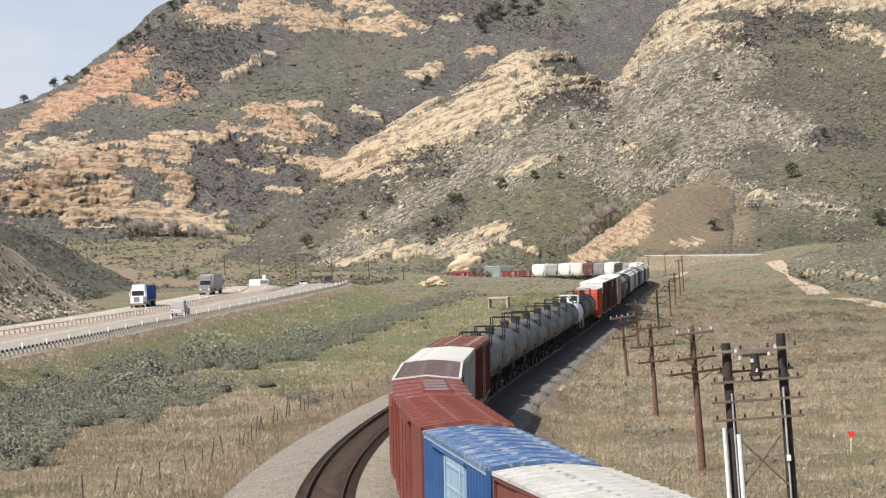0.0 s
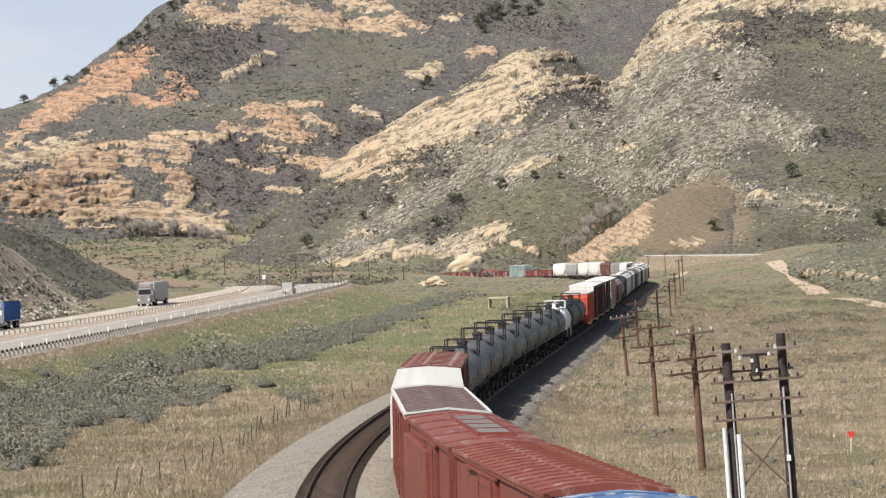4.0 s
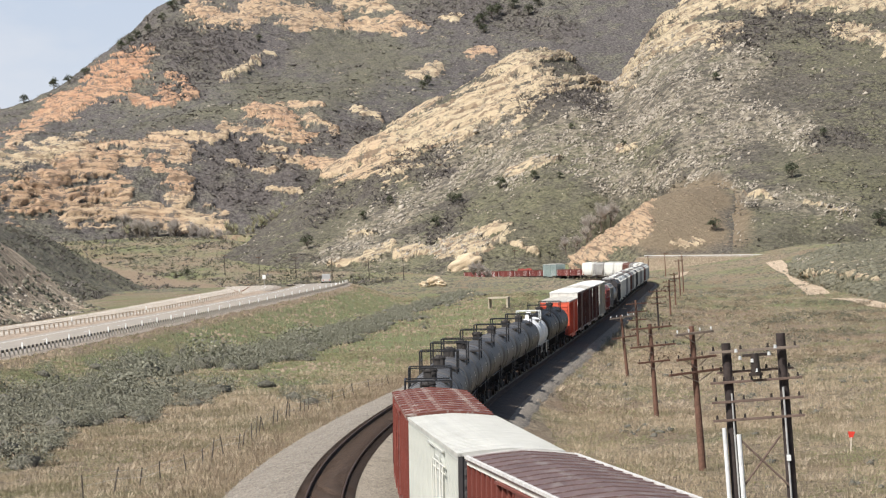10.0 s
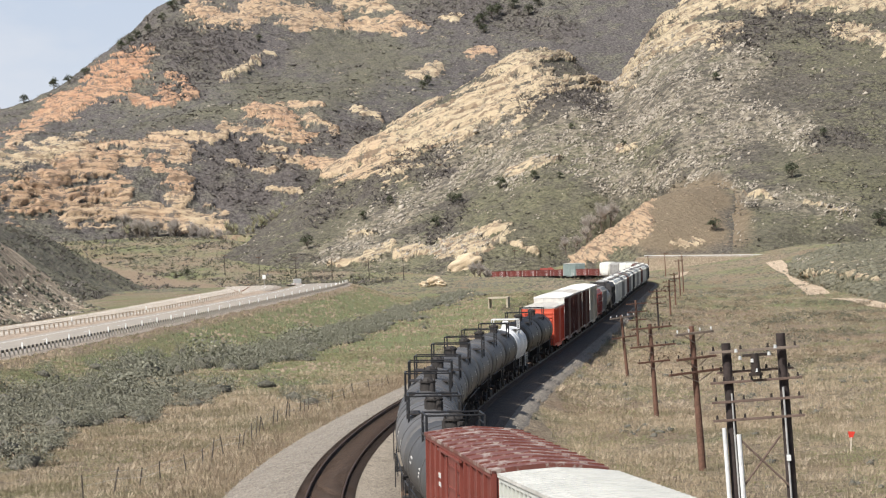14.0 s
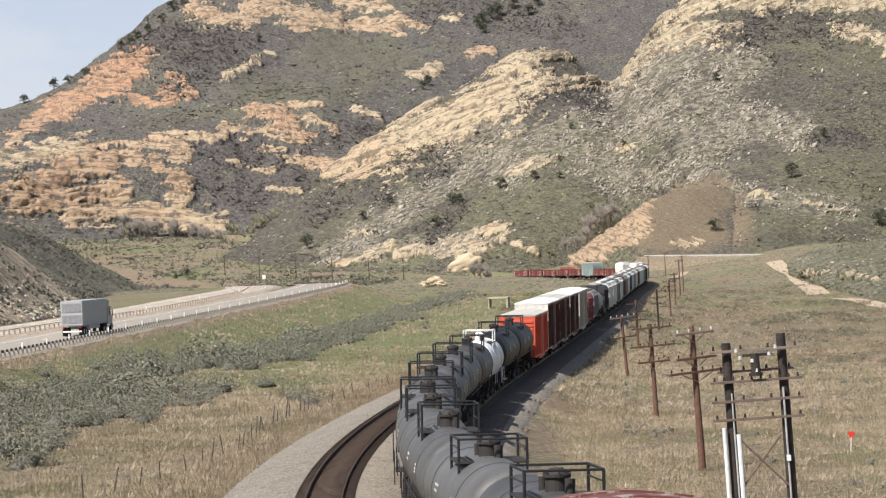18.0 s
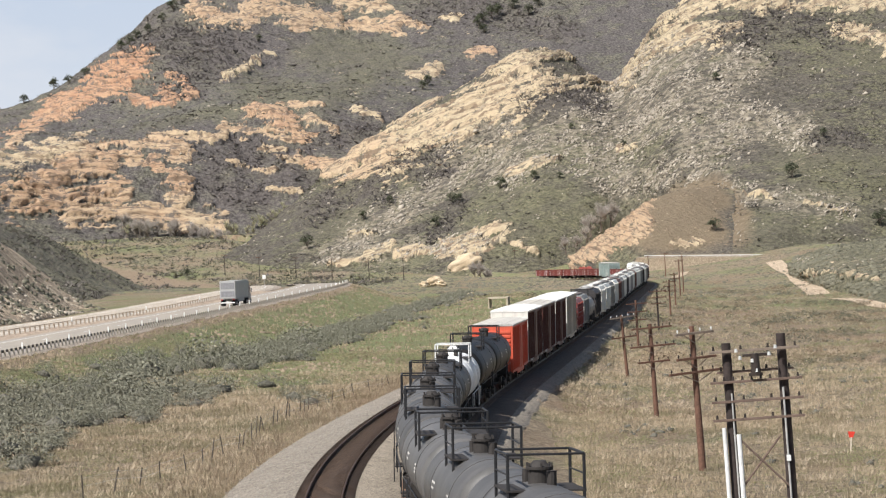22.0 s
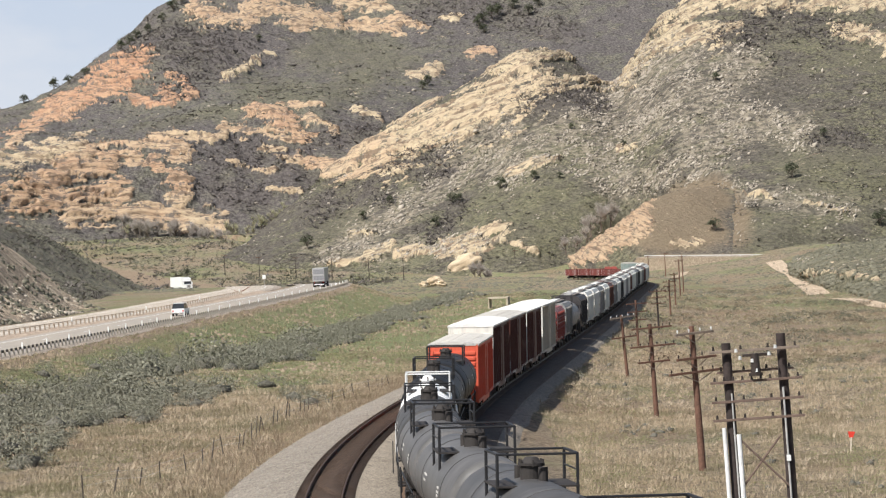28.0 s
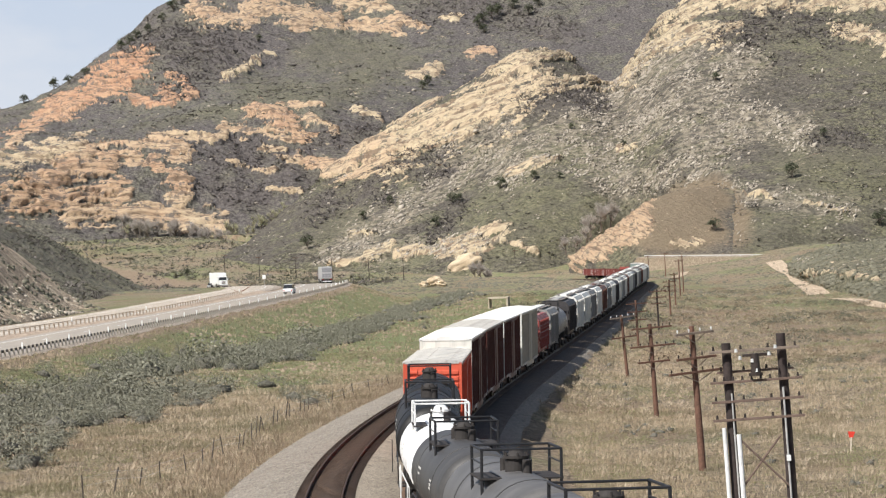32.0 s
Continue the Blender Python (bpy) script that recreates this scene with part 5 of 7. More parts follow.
tagged(new("ties", _me), "dark wooden railway ties half sunk in dirt", "railway ties", kind="stuff")

# ---- highway ----
def asphalt_material():
    a = Mat("worn_concrete_road", 0.9)
    f = a.noise(1.6, 6, 0.7)
    c = a.ramp(f, (0.3, (0.28, 0.245, 0.20)), (0.7, (0.41, 0.365, 0.305)))
    c = a.mix(a.ramp(a.noise(0.12, 5, 0.6, a.co((4, 0.25, 1))), (0.45, 0.0), (0.7, 0.5)), c, (0.24, 0.22, 0.20))
    a.col(c)
    a.bump(a.noise(25, 3), 0.1, 0.02)
    return a.m


MAT_ROAD = asphalt_material()
MAT_ROADTAN = gravel("sandy_carriageway", (0.36, 0.31, 0.25), (0.50, 0.435, 0.355), 1.2)
MAT_SHOULDER = gravel("road_shoulder", (0.24, 0.20, 0.16), (0.42, 0.36, 0.29), 5.0)
MAT_GALV = plain("galvanised_steel", (0.55, 0.54, 0.51), 0.5, 0.25)
MAT_RUSTRAIL = plain("tan_weathered_rail", (0.58, 0.48, 0.37), 0.7, 0.1)
MAT_LINE = plain("road_line_white", (0.75, 0.74, 0.70), 0.7)
MAT_REFLECT = plain("white_delineator", (0.85, 0.85, 0.82), 0.5)


def road_strip(name, ys, line, offs, material, label, category):
    x, z = line(ys)
    dx = np.gradient(x, ys)
    n = np.hypot(dx, 1)
    rows = [np.stack([x + o / n, ys - o * dx / n, z + h], -1) for o, h in offs]
    return strip(name, np.stack(rows, 1), material, label, category)


_ry = np.arange(70.0, 1090.0, 5.0)
for line, nm in ((near_road, "near"), (far_road, "far")):
    k = 1 if nm == "near" else -1
    road_strip("road", _ry, line, sorted([(-7.6 * k, 0.0), (-7.5 * k, 0.03), (-1.9 * k, 0.08), (3.8 * k, 0.03), (3.9 * k, 0.0)]), MAT_ROAD if nm == "near" else MAT_ROADTAN, "pale worn concrete highway carriageway", "road")
    road_strip("shoulder", _ry, line, [(o + (0 if nm == "near" else 3.7), h) for o, h in ((3.88, 0.004), (4.1, 0.024), (5.0, 0.01), (5.6, -0.2))], MAT_SHOULDER, "gravel road shoulder", "shoulder")
    for o in (-5.6 * k, 1.95 * k):
        road_strip("edge_line", _ry, line, [(o - 0.09, 0.052), (o + 0.09, 0.052)], MAT_LINE, "white painted edge line", "road marking")
    yy = 100.0
    while yy < 700:
        x, z = line(np.array([yy, yy + 3.0]))
        P = np.stack([[[x[i] + o, yy + 3.0 * i, z[i] + 0.08] for o in (-1.9 * k - 0.07, -1.9 * k + 0.07)] for i in (0, 1)])
        strip("lane_dash", P, MAT_LINE, "white lane dash", "road marking")
        yy += 24.0


def guardrail(y0, y1, line, off, spacing, beam, postm, label, reflect=0, base=0.0, deep=1.0):
    """W-beam on posts along a road; every post is a part."""
    root = tagged(new("guardrail"), label, "guardrail")
    ys = np.arange(y0, y1, 2.0)
    x, z = line(ys)
    sec = [(0.0, 0.42), (0.05, 0.46), (0.0, 0.53), (0.0, 0.57), (0.05, 0.64), (0.0, 0.69), (-0.02, 0.69), (0.03, 0.64), (-0.02, 0.57), (-0.02, 0.53), (0.03, 0.46), (-0.02, 0.42), (0.0, 0.42)]
    P = np.stack([np.stack([x + off + o, ys, z + base + 0.69 - (0.69 - h) * deep], -1) for o, h in sec], 1)
    bo = grid_mesh("beam", P, beam)
    bo.parent = root
    first = None
    rf = None
    k = 0
    for yy in np.arange(y0, y1, spacing):
        xx, zz = line(np.array([yy]))
        m = pose(float(xx[0]) + off + 0.13, yy, float(zz[0]) + base - 0.5)
        if first is None:
            first = part("post", boxed(-0.09, 0.09, -0.13, 0.13, 0.2, 1.22), postm, root)
            first.matrix_basis = m
            rf = part("reflector", boxed(-0.07, 0.07, -0.03, 0.03, 0, 0.62), MAT_REFLECT, root)
            rf.matrix_basis = pose(float(xx[0]) + off + 0.13, yy - 0.14, float(zz[0]) + base + 0.5)
        else:
            again("post", first, m, root)
            if reflect and k % reflect == 0:
                again("reflector", rf, pose(float(xx[0]) + off + 0.13, yy - 0.14, float(zz[0]) + base + 0.5), root)
        k += 1
    return root


# beam coloured dark for its shaded back, posts pale for the sun on them
guardrail(150.0, 640.0, near_road, 4.5, 1.9, plain("shaded_rail_steel", (0.14, 0.125, 0.11), 0.7, 0.2), plain("sunlit_timber_post", (0.46, 0.41, 0.34), 0.9), "steel guardrail coloured dark as shaded, on timber posts coloured pale as sunlit, with white reflectors", 6)
guardrail(150.0, 560.0, far_road, 8.0, 2.9, MAT_RUSTRAIL, plain("brown_rail_post", (0.44, 0.36, 0.28), 0.9), "tan weathered guardrail in the highway median", 20, 0.05, 0.45)

# sandy bank of the median below the far carriageway
MAT_BANK = gravel("median_soil", (0.27, 0.205, 0.15), (0.44, 0.35, 0.265), 2.0)
road_strip("median_bank", np.arange(100.0, 600.0, 5.0), far_road, [(7.62, 0.03), (8.6, 0.04), (9.8, -0.12), (12.5, -0.12)], MAT_BANK, "bare reddish soil bank in the median", "bank")

# heap of reddish dirt with broken branches and a white post at the end of the median
_heap = Mat("reddish_dirt", 0.95)
_heap.col(_heap.ramp(_heap.noise(1.4, 6, 0.7), (0.3, (0.30, 0.17, 0.10)), (0.7, (0.52, 0.34, 0.22))))
_heap.bump(_heap.noise(3, 6, 0.7), 0.6, 0.2)
bm = bmesh.new()
bmesh.ops.create_icosphere(bm, subdivisions=3, radius=1.0)
for v in bm.verts:
    k = 1 + 0.3 * noise.fractal(v.co * 1.7, 0.9, 2.0, 4)
    v.co = Vector((v.co.x * 2.3, v.co.y * 3.0, v.co.z * 0.9)) * k
heap = part("dirt_heap", bm, _heap.m)
heap.matrix_basis = pose(-41.0, 600.0, 2.0)
tagged(heap, "heap of reddish bare dirt at the end of the median", "dirt heap")
snag = tagged(new("dead_shrub"), "broken rust-brown dead shrub leaning over the median", "dead shrub")
for k, (a, b, r) in enumerate((((-1.2, 0, -0.8), (0.2, 0, 0.9), 0.16), ((0.0, 0, 0.6), (1.9, 0, 1.7), 0.10), ((-0.3, 0, 0.3), (-1.6, 0, 0.9), 0.10), ((1.1, 0, 1.2), (1.5, 0, 2.2), 0.06), ((-0.9, 0, -0.5), (-1.9, 0, -0.1), 0.12))):
    part("branch", rod(bmesh.new(), a, b, r, 7, r * 0.4), plain("rusty_bark", (0.23, 0.12, 0.075), 0.95) if k == 0 else bpy.data.materials["rusty_bark"], snag)
snag.matrix_basis = pose(-43.0, 596.0, 2.3)
dp = tagged(new("delineator_post"), "white delineator post at the end of the median", "delineator")
part("post", boxed(-0.1, 0.1, -0.05, 0.05, -0.6, 1.25, bevel=0.02), MAT_REFLECT, dp)
part("reflector", boxed(-0.08, 0.08, -0.08, -0.052, 0.85, 1.1), MAT_GALV, dp)
dp.matrix_basis = pose(-43.2, 588.0, 1.5, 0, -4, 0)

# ---- poles ----
MAT_POLE = plain("brown_pole_wood", (0.165, 0.090, 0.062), 0.85, 0, 0.4, 5.0)
MAT_POLEDARK = plain("dark_pole_wood", (0.055, 0.042, 0.038), 0.85, 0, 0.4, 5.0)
MAT_ARM = plain("weathered_crossarm", (0.24, 0.19, 0.15), 0.9, 0, 0.35, 5.0)
MAT_ARMRED = plain("brown_crossarm", (0.17, 0.12, 0.095), 0.9, 0, 0.35, 5.0)
MAT_GLASSY = plain("insulator_glaze", (0.05, 0.04, 0.035), 0.2)
MAT_PALE = plain("pale_insulator", (0.62, 0.62, 0.60), 0.3)
MAT_PVC = plain("white_conduit", (0.82, 0.82, 0.80), 0.4)


def seat_z(x, y):
    return float(ground_z(np.array([x]), np.array([y]))[0])


def wooden_pole(x, y, h, arms, lean=2.5, turn=40, material=None, r=0.15):
    """A line pole with crossarms: (metres below the top, length, pale)."""
    root = tagged(new("utility_pole"), "brown wooden line pole with crossarms", "utility pole", "poles of the line beside the railway")
    z0 = seat_z(x, y)
    bm = bmesh.new()
    rod(bm, (0, 0, -0.6), (0, 0, h), r, 12, r * 0.72)
    part("pole", bm, material or MAT_POLE, root)
    for d, ln, pale in arms:
        zc = h - d
        ab = bmesh.new()
        box(ab, -ln / 2, ln / 2, -r - 0.10, -r + 0.02, zc - 0.06, zc + 0.06, 0.01)
        arm = part("crossarm", ab, MAT_ARM if pale else MAT_POLE, root)
        n = max(2, int(ln / 0.5))
        for i in range(n):
            ib = bmesh.new()
            px = -ln / 2 + 0.12 + i * (ln - 0.24) / (n - 1)
            rod(ib, (px, -r - 0.04, zc + 0.06), (px, -r - 0.04, zc + 0.15), 0.02, 6)
            rod(ib, (px, -r - 0.04, zc + 0.13), (px, -r - 0.04, zc + 0.24), 0.05, 8, 0.035)
            part("insulator", ib, MAT_PALE if pale else MAT_GLASSY, arm)
        bb = bmesh.new()
        for k in (-1, 1):
            rod(bb, (k * ln * 0.28, -r - 0.02, zc - 0.06), (0, -r, zc - 0.5), 0.025, 6)
        part("brace", bb, MAT_ARM, root)
    root.matrix_basis = pose(x, y, z0, 0, -lean, turn)
    return root


wooden_pole(12.6, 141, 7.3, [(0.35, 2.3, True), (1.6, 2.4, False), (2.3, 3.4, False)], 2.8, 30, r=0.19)
wooden_pole(13.7, 186, 6.2, [(0.25, 3.0, False), (1.45, 3.4, False), (2.5, 2.4, False)], 2.2, 25, r=0.17)
wooden_pole(15.4, 241, 5.4, [(0.2, 2.6, True), (1.9, 2.6, False)], 4.5, 30)
wooden_pole(21.2, 311, 5.2, [(0.4, 2.8, False), (1.3, 2.6, False), (2.2, 2.4, False)], 1.5, 30)
wooden_pole(28.1, 371, 5.4, [(0.3, 2.8, False), (1.1, 2.6, False), (1.9, 2.4, False)], 1.5, 30, MAT_POLEDARK)
wooden_pole(35.1, 438, 5.7, [(0.3, 2.6, False), (1.0, 2.4, False), (1.8, 2.2, False)], 1.0, 30)
wooden_pole(41.2, 502, 5.8, [(0.3, 2.4, False), (1.1, 2.2, False)], 1.0, 30)
wooden_pole(47.3, 564, 7.4, [(0.3, 2.2, False)], 1.0, 30)
wooden_pole(50.2, 590, 8.0, [(0.3, 2.2, False)], 1.0, 30)
wooden_pole(63.1, 800, 6.8, [(0.3, 2.2, False)], 0.5, 30)
wooden_pole(56.5, 775, 5.8, [(0.3, 2.0, False)], 0.5, 30)
# line poles beyond the track and the highway
for x, y in ((-12.5, 870), (-24.0, 900), (-37.0, 930), (-50.0, 950), (-63.0, 960), (24.5, 960), (38.0, 1010), (-76.0, 975)):
    wooden_pole(x, y, 7.2, [(0.3, 2.2, False)], 1.0, 20, MAT_POLEDARK, 0.13)


def h_frame(x, y):
    """Two dark poles joined by crossarms, with a hanging switch, a cross brace and white conduits."""
    root = tagged(new("h_frame_pole"), "dark double-pole power structure with white conduits", "utility pole")
    z0 = seat_z(x, y)
    H = 6.5 - z0
    pl = []
    for px, hh in ((-0.93, H), (0.93, H + 0.2)):
        bm = bmesh.new()
        rod(bm, (px, 0, -0.8), (px, 0, hh), 0.19, 14, 0.158)
        pl.append(part("pole", bm, MAT_POLEDARK, root))
    for z, ln, m_, off in ((H - 0.28, 3.05, MAT_ARM, 0.0), (H - 1.32, 3.1, MAT_ARMRED, 0.05), (H - 1.98, 3.1, MAT_ARMRED, 0.05), (H - 2.6, 3.1, MAT_ARMRED, 0.05), (H - 1.0, 2.6, MAT_ARMRED, 0.45)):
        ab = bmesh.new()
        box(ab, -ln / 2, ln / 2, -0.36 + off, -0.24 + off, z - 0.042, z + 0.042, 0.01)
        arm = part("crossarm", ab, m_, root)
        n = 10 if abs(z - (H - 1.32)) < 0.01 else 4
        for i in range(n):
            ib = bmesh.new()
            q = -ln / 2 + 0.15 + i * (ln - 0.3) / (n - 1)
            rod(ib, (q, -0.3 + off, z + 0.05), (q, -0.3 + off, z + 0.19), 0.045, 8, 0.03)
            part("insulator", ib, MAT_GLASSY, arm)
    # hanging switch gear
    sw = bmesh.new()
    box(sw, -0.42, 0.42, -0.46, -0.34, H - 0.5, H - 0.4, 0.01)
    rod(sw, (0, -0.4, H - 0.4), (0, -0.4, H - 1.05), 0.14, 12, 0.17)
    rod(sw, (0, -0.4, H - 1.05), (0, -0.4, H - 1.15), 0.24, 12)
    gear = part("switch_gear", sw, MAT_GLASSY, root, "black hanging switch")
    for q, z in ((-0.5, H - 0.5), (0.48, H - 0.42), (-0.1, H - 0.62), (0.02, H - 0.95), (-0.62, H - 0.25), (0.7, H - 0.2)):
        ib = bmesh.new()
        rod(ib, (q, -0.52, z - 0.07), (q, -0.52, z + 0.05), 0.06, 8, 0.045)
        part("insulator", ib, MAT_PALE, gear)
    xb = bmesh.new()
    for a, b in (((-0.9, -0.24, H - 3.05), (0.9, -0.24, H - 5.0)), ((0.7, -0.2, H - 3.2), (-0.8, -0.2, H - 5.0))):
        rod(xb, a, b, 0.035, 6)
    part("cross_brace", xb, MAT_ARMRED, root)
    for px, top, r, m_ in ((-1.2, H - 2.85, 0.075, MAT_PVC), (-0.72, H - 3.1, 0.085, MAT_PVC), (0.88, H - 1.6, 0.035, MAT_GALV), (-0.86, H - 1.7, 0.03, MAT_GALV)):
        cb = bmesh.new()
        rod(cb, (px, -0.27, -0.4), (px, -0.27, top), r, 10)
        part("conduit", cb, m_, root)
    mb = bmesh.new()
    box(mb, 0.82, 0.96, -0.36, -0.24, H - 4.1, H - 3.9, 0.01)
    part("junction_box", mb, MAT_PVC, root)
    root.matrix_basis = pose(x, y, z0, 0, -2.0, -4)
    return root


h_frame(10.65, 95.0)

# marker post
mk = tagged(new("marker_post"), "white marker post with red head, leaning in the grass", "marker post")
bm = bmesh.new()
box(bm, -0.03, 0.03, -0.02, 0.02, -0.3, 0.75)
part("post", bm, plain("marker_white", (0.7, 0.62, 0.5), 0.6), mk)
bm = bmesh.new()
prism(bm, [(-0.02, 0.72), (0.02, 0.72), (0.02, 1.05), (-0.02, 1.05)], -0.2, 0.2)
for v in bm.verts:
    if v.co.z < 0.8:
        v.co.x *= 0.45
part("head", bm, plain("marker_red", (0.62, 0.05, 0.03), 0.5), mk)
mk.matrix_basis = pose(21.2, 149.0, seat_z(21.2, 149.0), 0, 4, -10)

# concrete culvert head beside the track
cul = tagged(new("culvert"), "small pale concrete culvert box in the grass", "culvert")
MAT_CONC = plain("pale_concrete", (0.50, 0.43, 0.33), 0.9)
for nm, b in (("top_slab", (-1.9, 1.9, -1.2, 1.4, 1.75, 2.05)), ("side_wall", (-1.85, -1.65, -1.1, 1.3, -0.6, 1.75)), ("side_wall", (1.55, 1.85, -1.1, 1.3, -0.6, 1.75))):
    part(nm, boxed(*b, bevel=0.02), MAT_CONC, cul)
cul.matrix_basis = pose(10.0, 520.0, seat_z(10.0, 520.0) + 0.1, 0, 0, -12)

# old field fence beside the railway
_rs = random.Random(5)
fence = tagged(new("fence"), "old wire fence on thin weathered posts", "fence")
bm = bmesh.new()
rod(bm, (0, 0, -0.3), (0, 0, 1.15), 0.042, 7, 0.032)
post0 = part("post", bm, plain("grey_fence_wood", (0.095, 0.08, 0.066), 0.9), fence)
_u, _fp = 0.0, []
while _u < 1.0:
    fx, fy = -17.9 + 12.4 * _u + 1.2 * math.sin(_u * 7), 136 + 108 * _u
    m = pose(fx, fy, seat_z(fx, fy), _rs.uniform(-10, 10), _rs.uniform(-10, 10), _rs.uniform(0, 360)) @ Matrix.Diagonal((1, 1, _rs.uniform(0.75, 1.2), 1))
    if not _fp:
        post0.matrix_basis = m
    else:
        again("post", post0, m, fence)
    _fp.append(m @ Vector((0, 0, 1.0)))
    _u += _rs.uniform(0.014, 0.055)
for k in (0.0, 0.4):
    bm = bmesh.new()
    for a, b in zip(_fp[:-1], _fp[1:]):
        rod(bm, a - Vector((0, 0, k)), b - Vector((0, 0, k)), 0.006, 4)
    part("wire", bm, MAT_GALV, fence)

# road sign and far guardrail under the hill
sg = tagged(new("road_sign"), "small white road sign seen beyond the highway", "road sign")
part("post", boxed(-0.05, 0.05, -0.05, 0.05, -0.4, 2.0), MAT_GALV, sg)
part("panel", boxed(-0.55, 0.55, -0.1, -0.06, 2.0, 3.3, bevel=0.02), MAT_REFLECT, sg)
sg.matrix_basis = pose(-57.7, 900.0, seat_z(-57.7, 900.0))
# ---- plants and stones ----
RNG = np.random.RandomState(11)


def ico(level=0):
    bm = bmesh.new()
    bmesh.ops.create_icosphere(bm, subdivisions=level + 1, radius=1.0)
    v = np.array([x.co[:] for x in bm.verts])
    f = np.array([[q.index for q in p.verts] for p in bm.faces])
    bm.free()
    return v, f


def octa():
    v = np.array([(1, 0, 0), (-1, 0, 0), (0, 1, 0), (0, -1, 0), (0, 0, 1), (0, 0, -0.6)], float)
    f = np.array([(0, 2, 4), (2, 1, 4), (1, 3, 4), (3, 0, 4), (2, 0, 5), (1, 2, 5), (3, 1, 5), (0, 3, 5)])
    return v, f


def lumps(base, n, jitter):
    v, f = base
    return [(v * (1 + jitter * RNG.uniform(-1, 1, (len(v), 1))), f) for _ in range(n)]


def leaf_cloud(n, leaf, flat=0.7, core=0.35, variants=4):
    """Tufts of small leaves filling an uneven rounded crown."""
    out = []
    for _ in range(variants):
        d = RNG.normal(size=(n, 3))
        d /= np.linalg.norm(d, axis=1)[:, None]
        d[:, 2] = np.abs(d[:, 2]) * 1.1 - 0.12
        bumps = 1 + 0.55 * perlin(d[:, 0] * 2.3 + 9 * _, d[:, 1] * 2.3, d[:, 2] * 2.3)
        c = d * (core + (1 - core) * RNG.uniform(0, 1, (n, 1)) ** 0.4) * bumps[:, None]
        c[:, 2] = c[:, 2] * flat + 0.25
        a = RNG.normal(size=(n, 3))
        b = np.cross(a, RNG.normal(size=(n, 3)))
        a /= np.linalg.norm(a, axis=1)[:, None]
        b /= np.linalg.norm(b, axis=1)[:, None]
        s = leaf * RNG.uniform(0.6, 1.4, (n, 1))
        v = np.stack([c - a * s, c + a * s * 0.4 + b * s, c + a * s - b * s * 0.4], 1).reshape(-1, 3)
        out.append((v, np.arange(3 * n).reshape(-1, 3)))
    return out


def blades(n, height, width, spread=0.5, variants=5):
    """A tuft of thin grass blades."""
    out = []
    for _ in range(variants):
        r = RNG.uniform(0, 0.22, n)
        t = RNG.uniform(0, 6.28, n)
        base = np.stack([r * np.cos(t), r * np.sin(t), np.zeros(n) - 0.03], -1)
        lean = np.stack([np.cos(t), np.sin(t), np.zeros(n)], -1) * RNG.uniform(0.1, spread, (n, 1)) * height
        tip = base + lean + np.array([0, 0, 1]) * height * RNG.uniform(0.6, 1.2, (n, 1))
        q = RNG.uniform(0, 6.28, n)
        w_ = np.stack([np.cos(q), np.sin(q), np.zeros(n)], -1) * width
        out.append((np.stack([base - w_, base + w_, tip], 1).reshape(-1, 3), np.arange(3 * n).reshape(-1, 3)))
    return out


def scatter(name, pos, size, variants, material, label, category, squash=(0.6, 1.0), parent=None, spin=6.283):
    """One mesh of many small plants or stones."""
    pos, size = np.asarray(pos, float), np.asarray(size, float)
    pick = RNG.randint(0, len(variants), len(pos))
    V, Fs, base = [], [], 0
    for k, (v, f) in enumerate(variants):
        sel = np.where(pick == k)[0]
        if not len(sel):
            continue
        a = RNG.uniform(-spin / 2, spin / 2, len(sel))
        ca, sa = np.cos(a)[:, None], np.sin(a)[:, None]
        sx = size[sel][:, None] * RNG.uniform(0.8, 1.25, (len(sel), 1))
        sz = size[sel][:, None] * RNG.uniform(*squash, (len(sel), 1))
        x = (v[:, 0] * ca - v[:, 1] * sa) * sx + pos[sel][:, :1]
        y = (v[:, 0] * sa + v[:, 1] * ca) * sx + pos[sel][:, 1:2]
        z = v[:, 2] * sz + pos[sel][:, 2:3]
        V.append(np.stack([x, y, z], -1).reshape(-1, 3))
        Fs.append((f[None] + (np.arange(len(sel)) * len(v))[:, None, None] + base).reshape(-1, 3))
        base += len(sel) * len(v)
    me = bpy.data.meshes.new(name)
    fill(me, np.concatenate(V), np.concatenate(Fs))
    if len(variants[0][1]) < 30:
        me.polygons.foreach_set("use_smooth", np.ones(len(me.polygons), bool))
    me.materials.append(material)
    ob = new(name, me)
    if parent is not None:
        ob.parent = parent
        return ob
    return tagged(ob, label, category, kind="stuff")


def leaf_material(name, lo, hi, rough=0.9, scale=0.15, patch=None):
    a = Mat(name, rough)
    c = a.ramp(a.island(), (0.0, lo), (1.0, hi))
    c = a.mix(a.ramp(a.noise(scale, 4, 0.6), (0.4, 0.0), (0.65, 0.55)), c, scaled(hi, 0.8))
    if patch:
        c = a.mix(a.ramp(a.noise(0.07, 5, 0.65), (0.47, 0.0), (0.6, 0.8)), c, patch)
        c = a.mix(a.ramp(a.noise(0.6, 4, 0.65), (0.52, 0.0), (0.66, 0.6)), c, scaled(patch, 0.6))
    a.col(c)
    return a.m


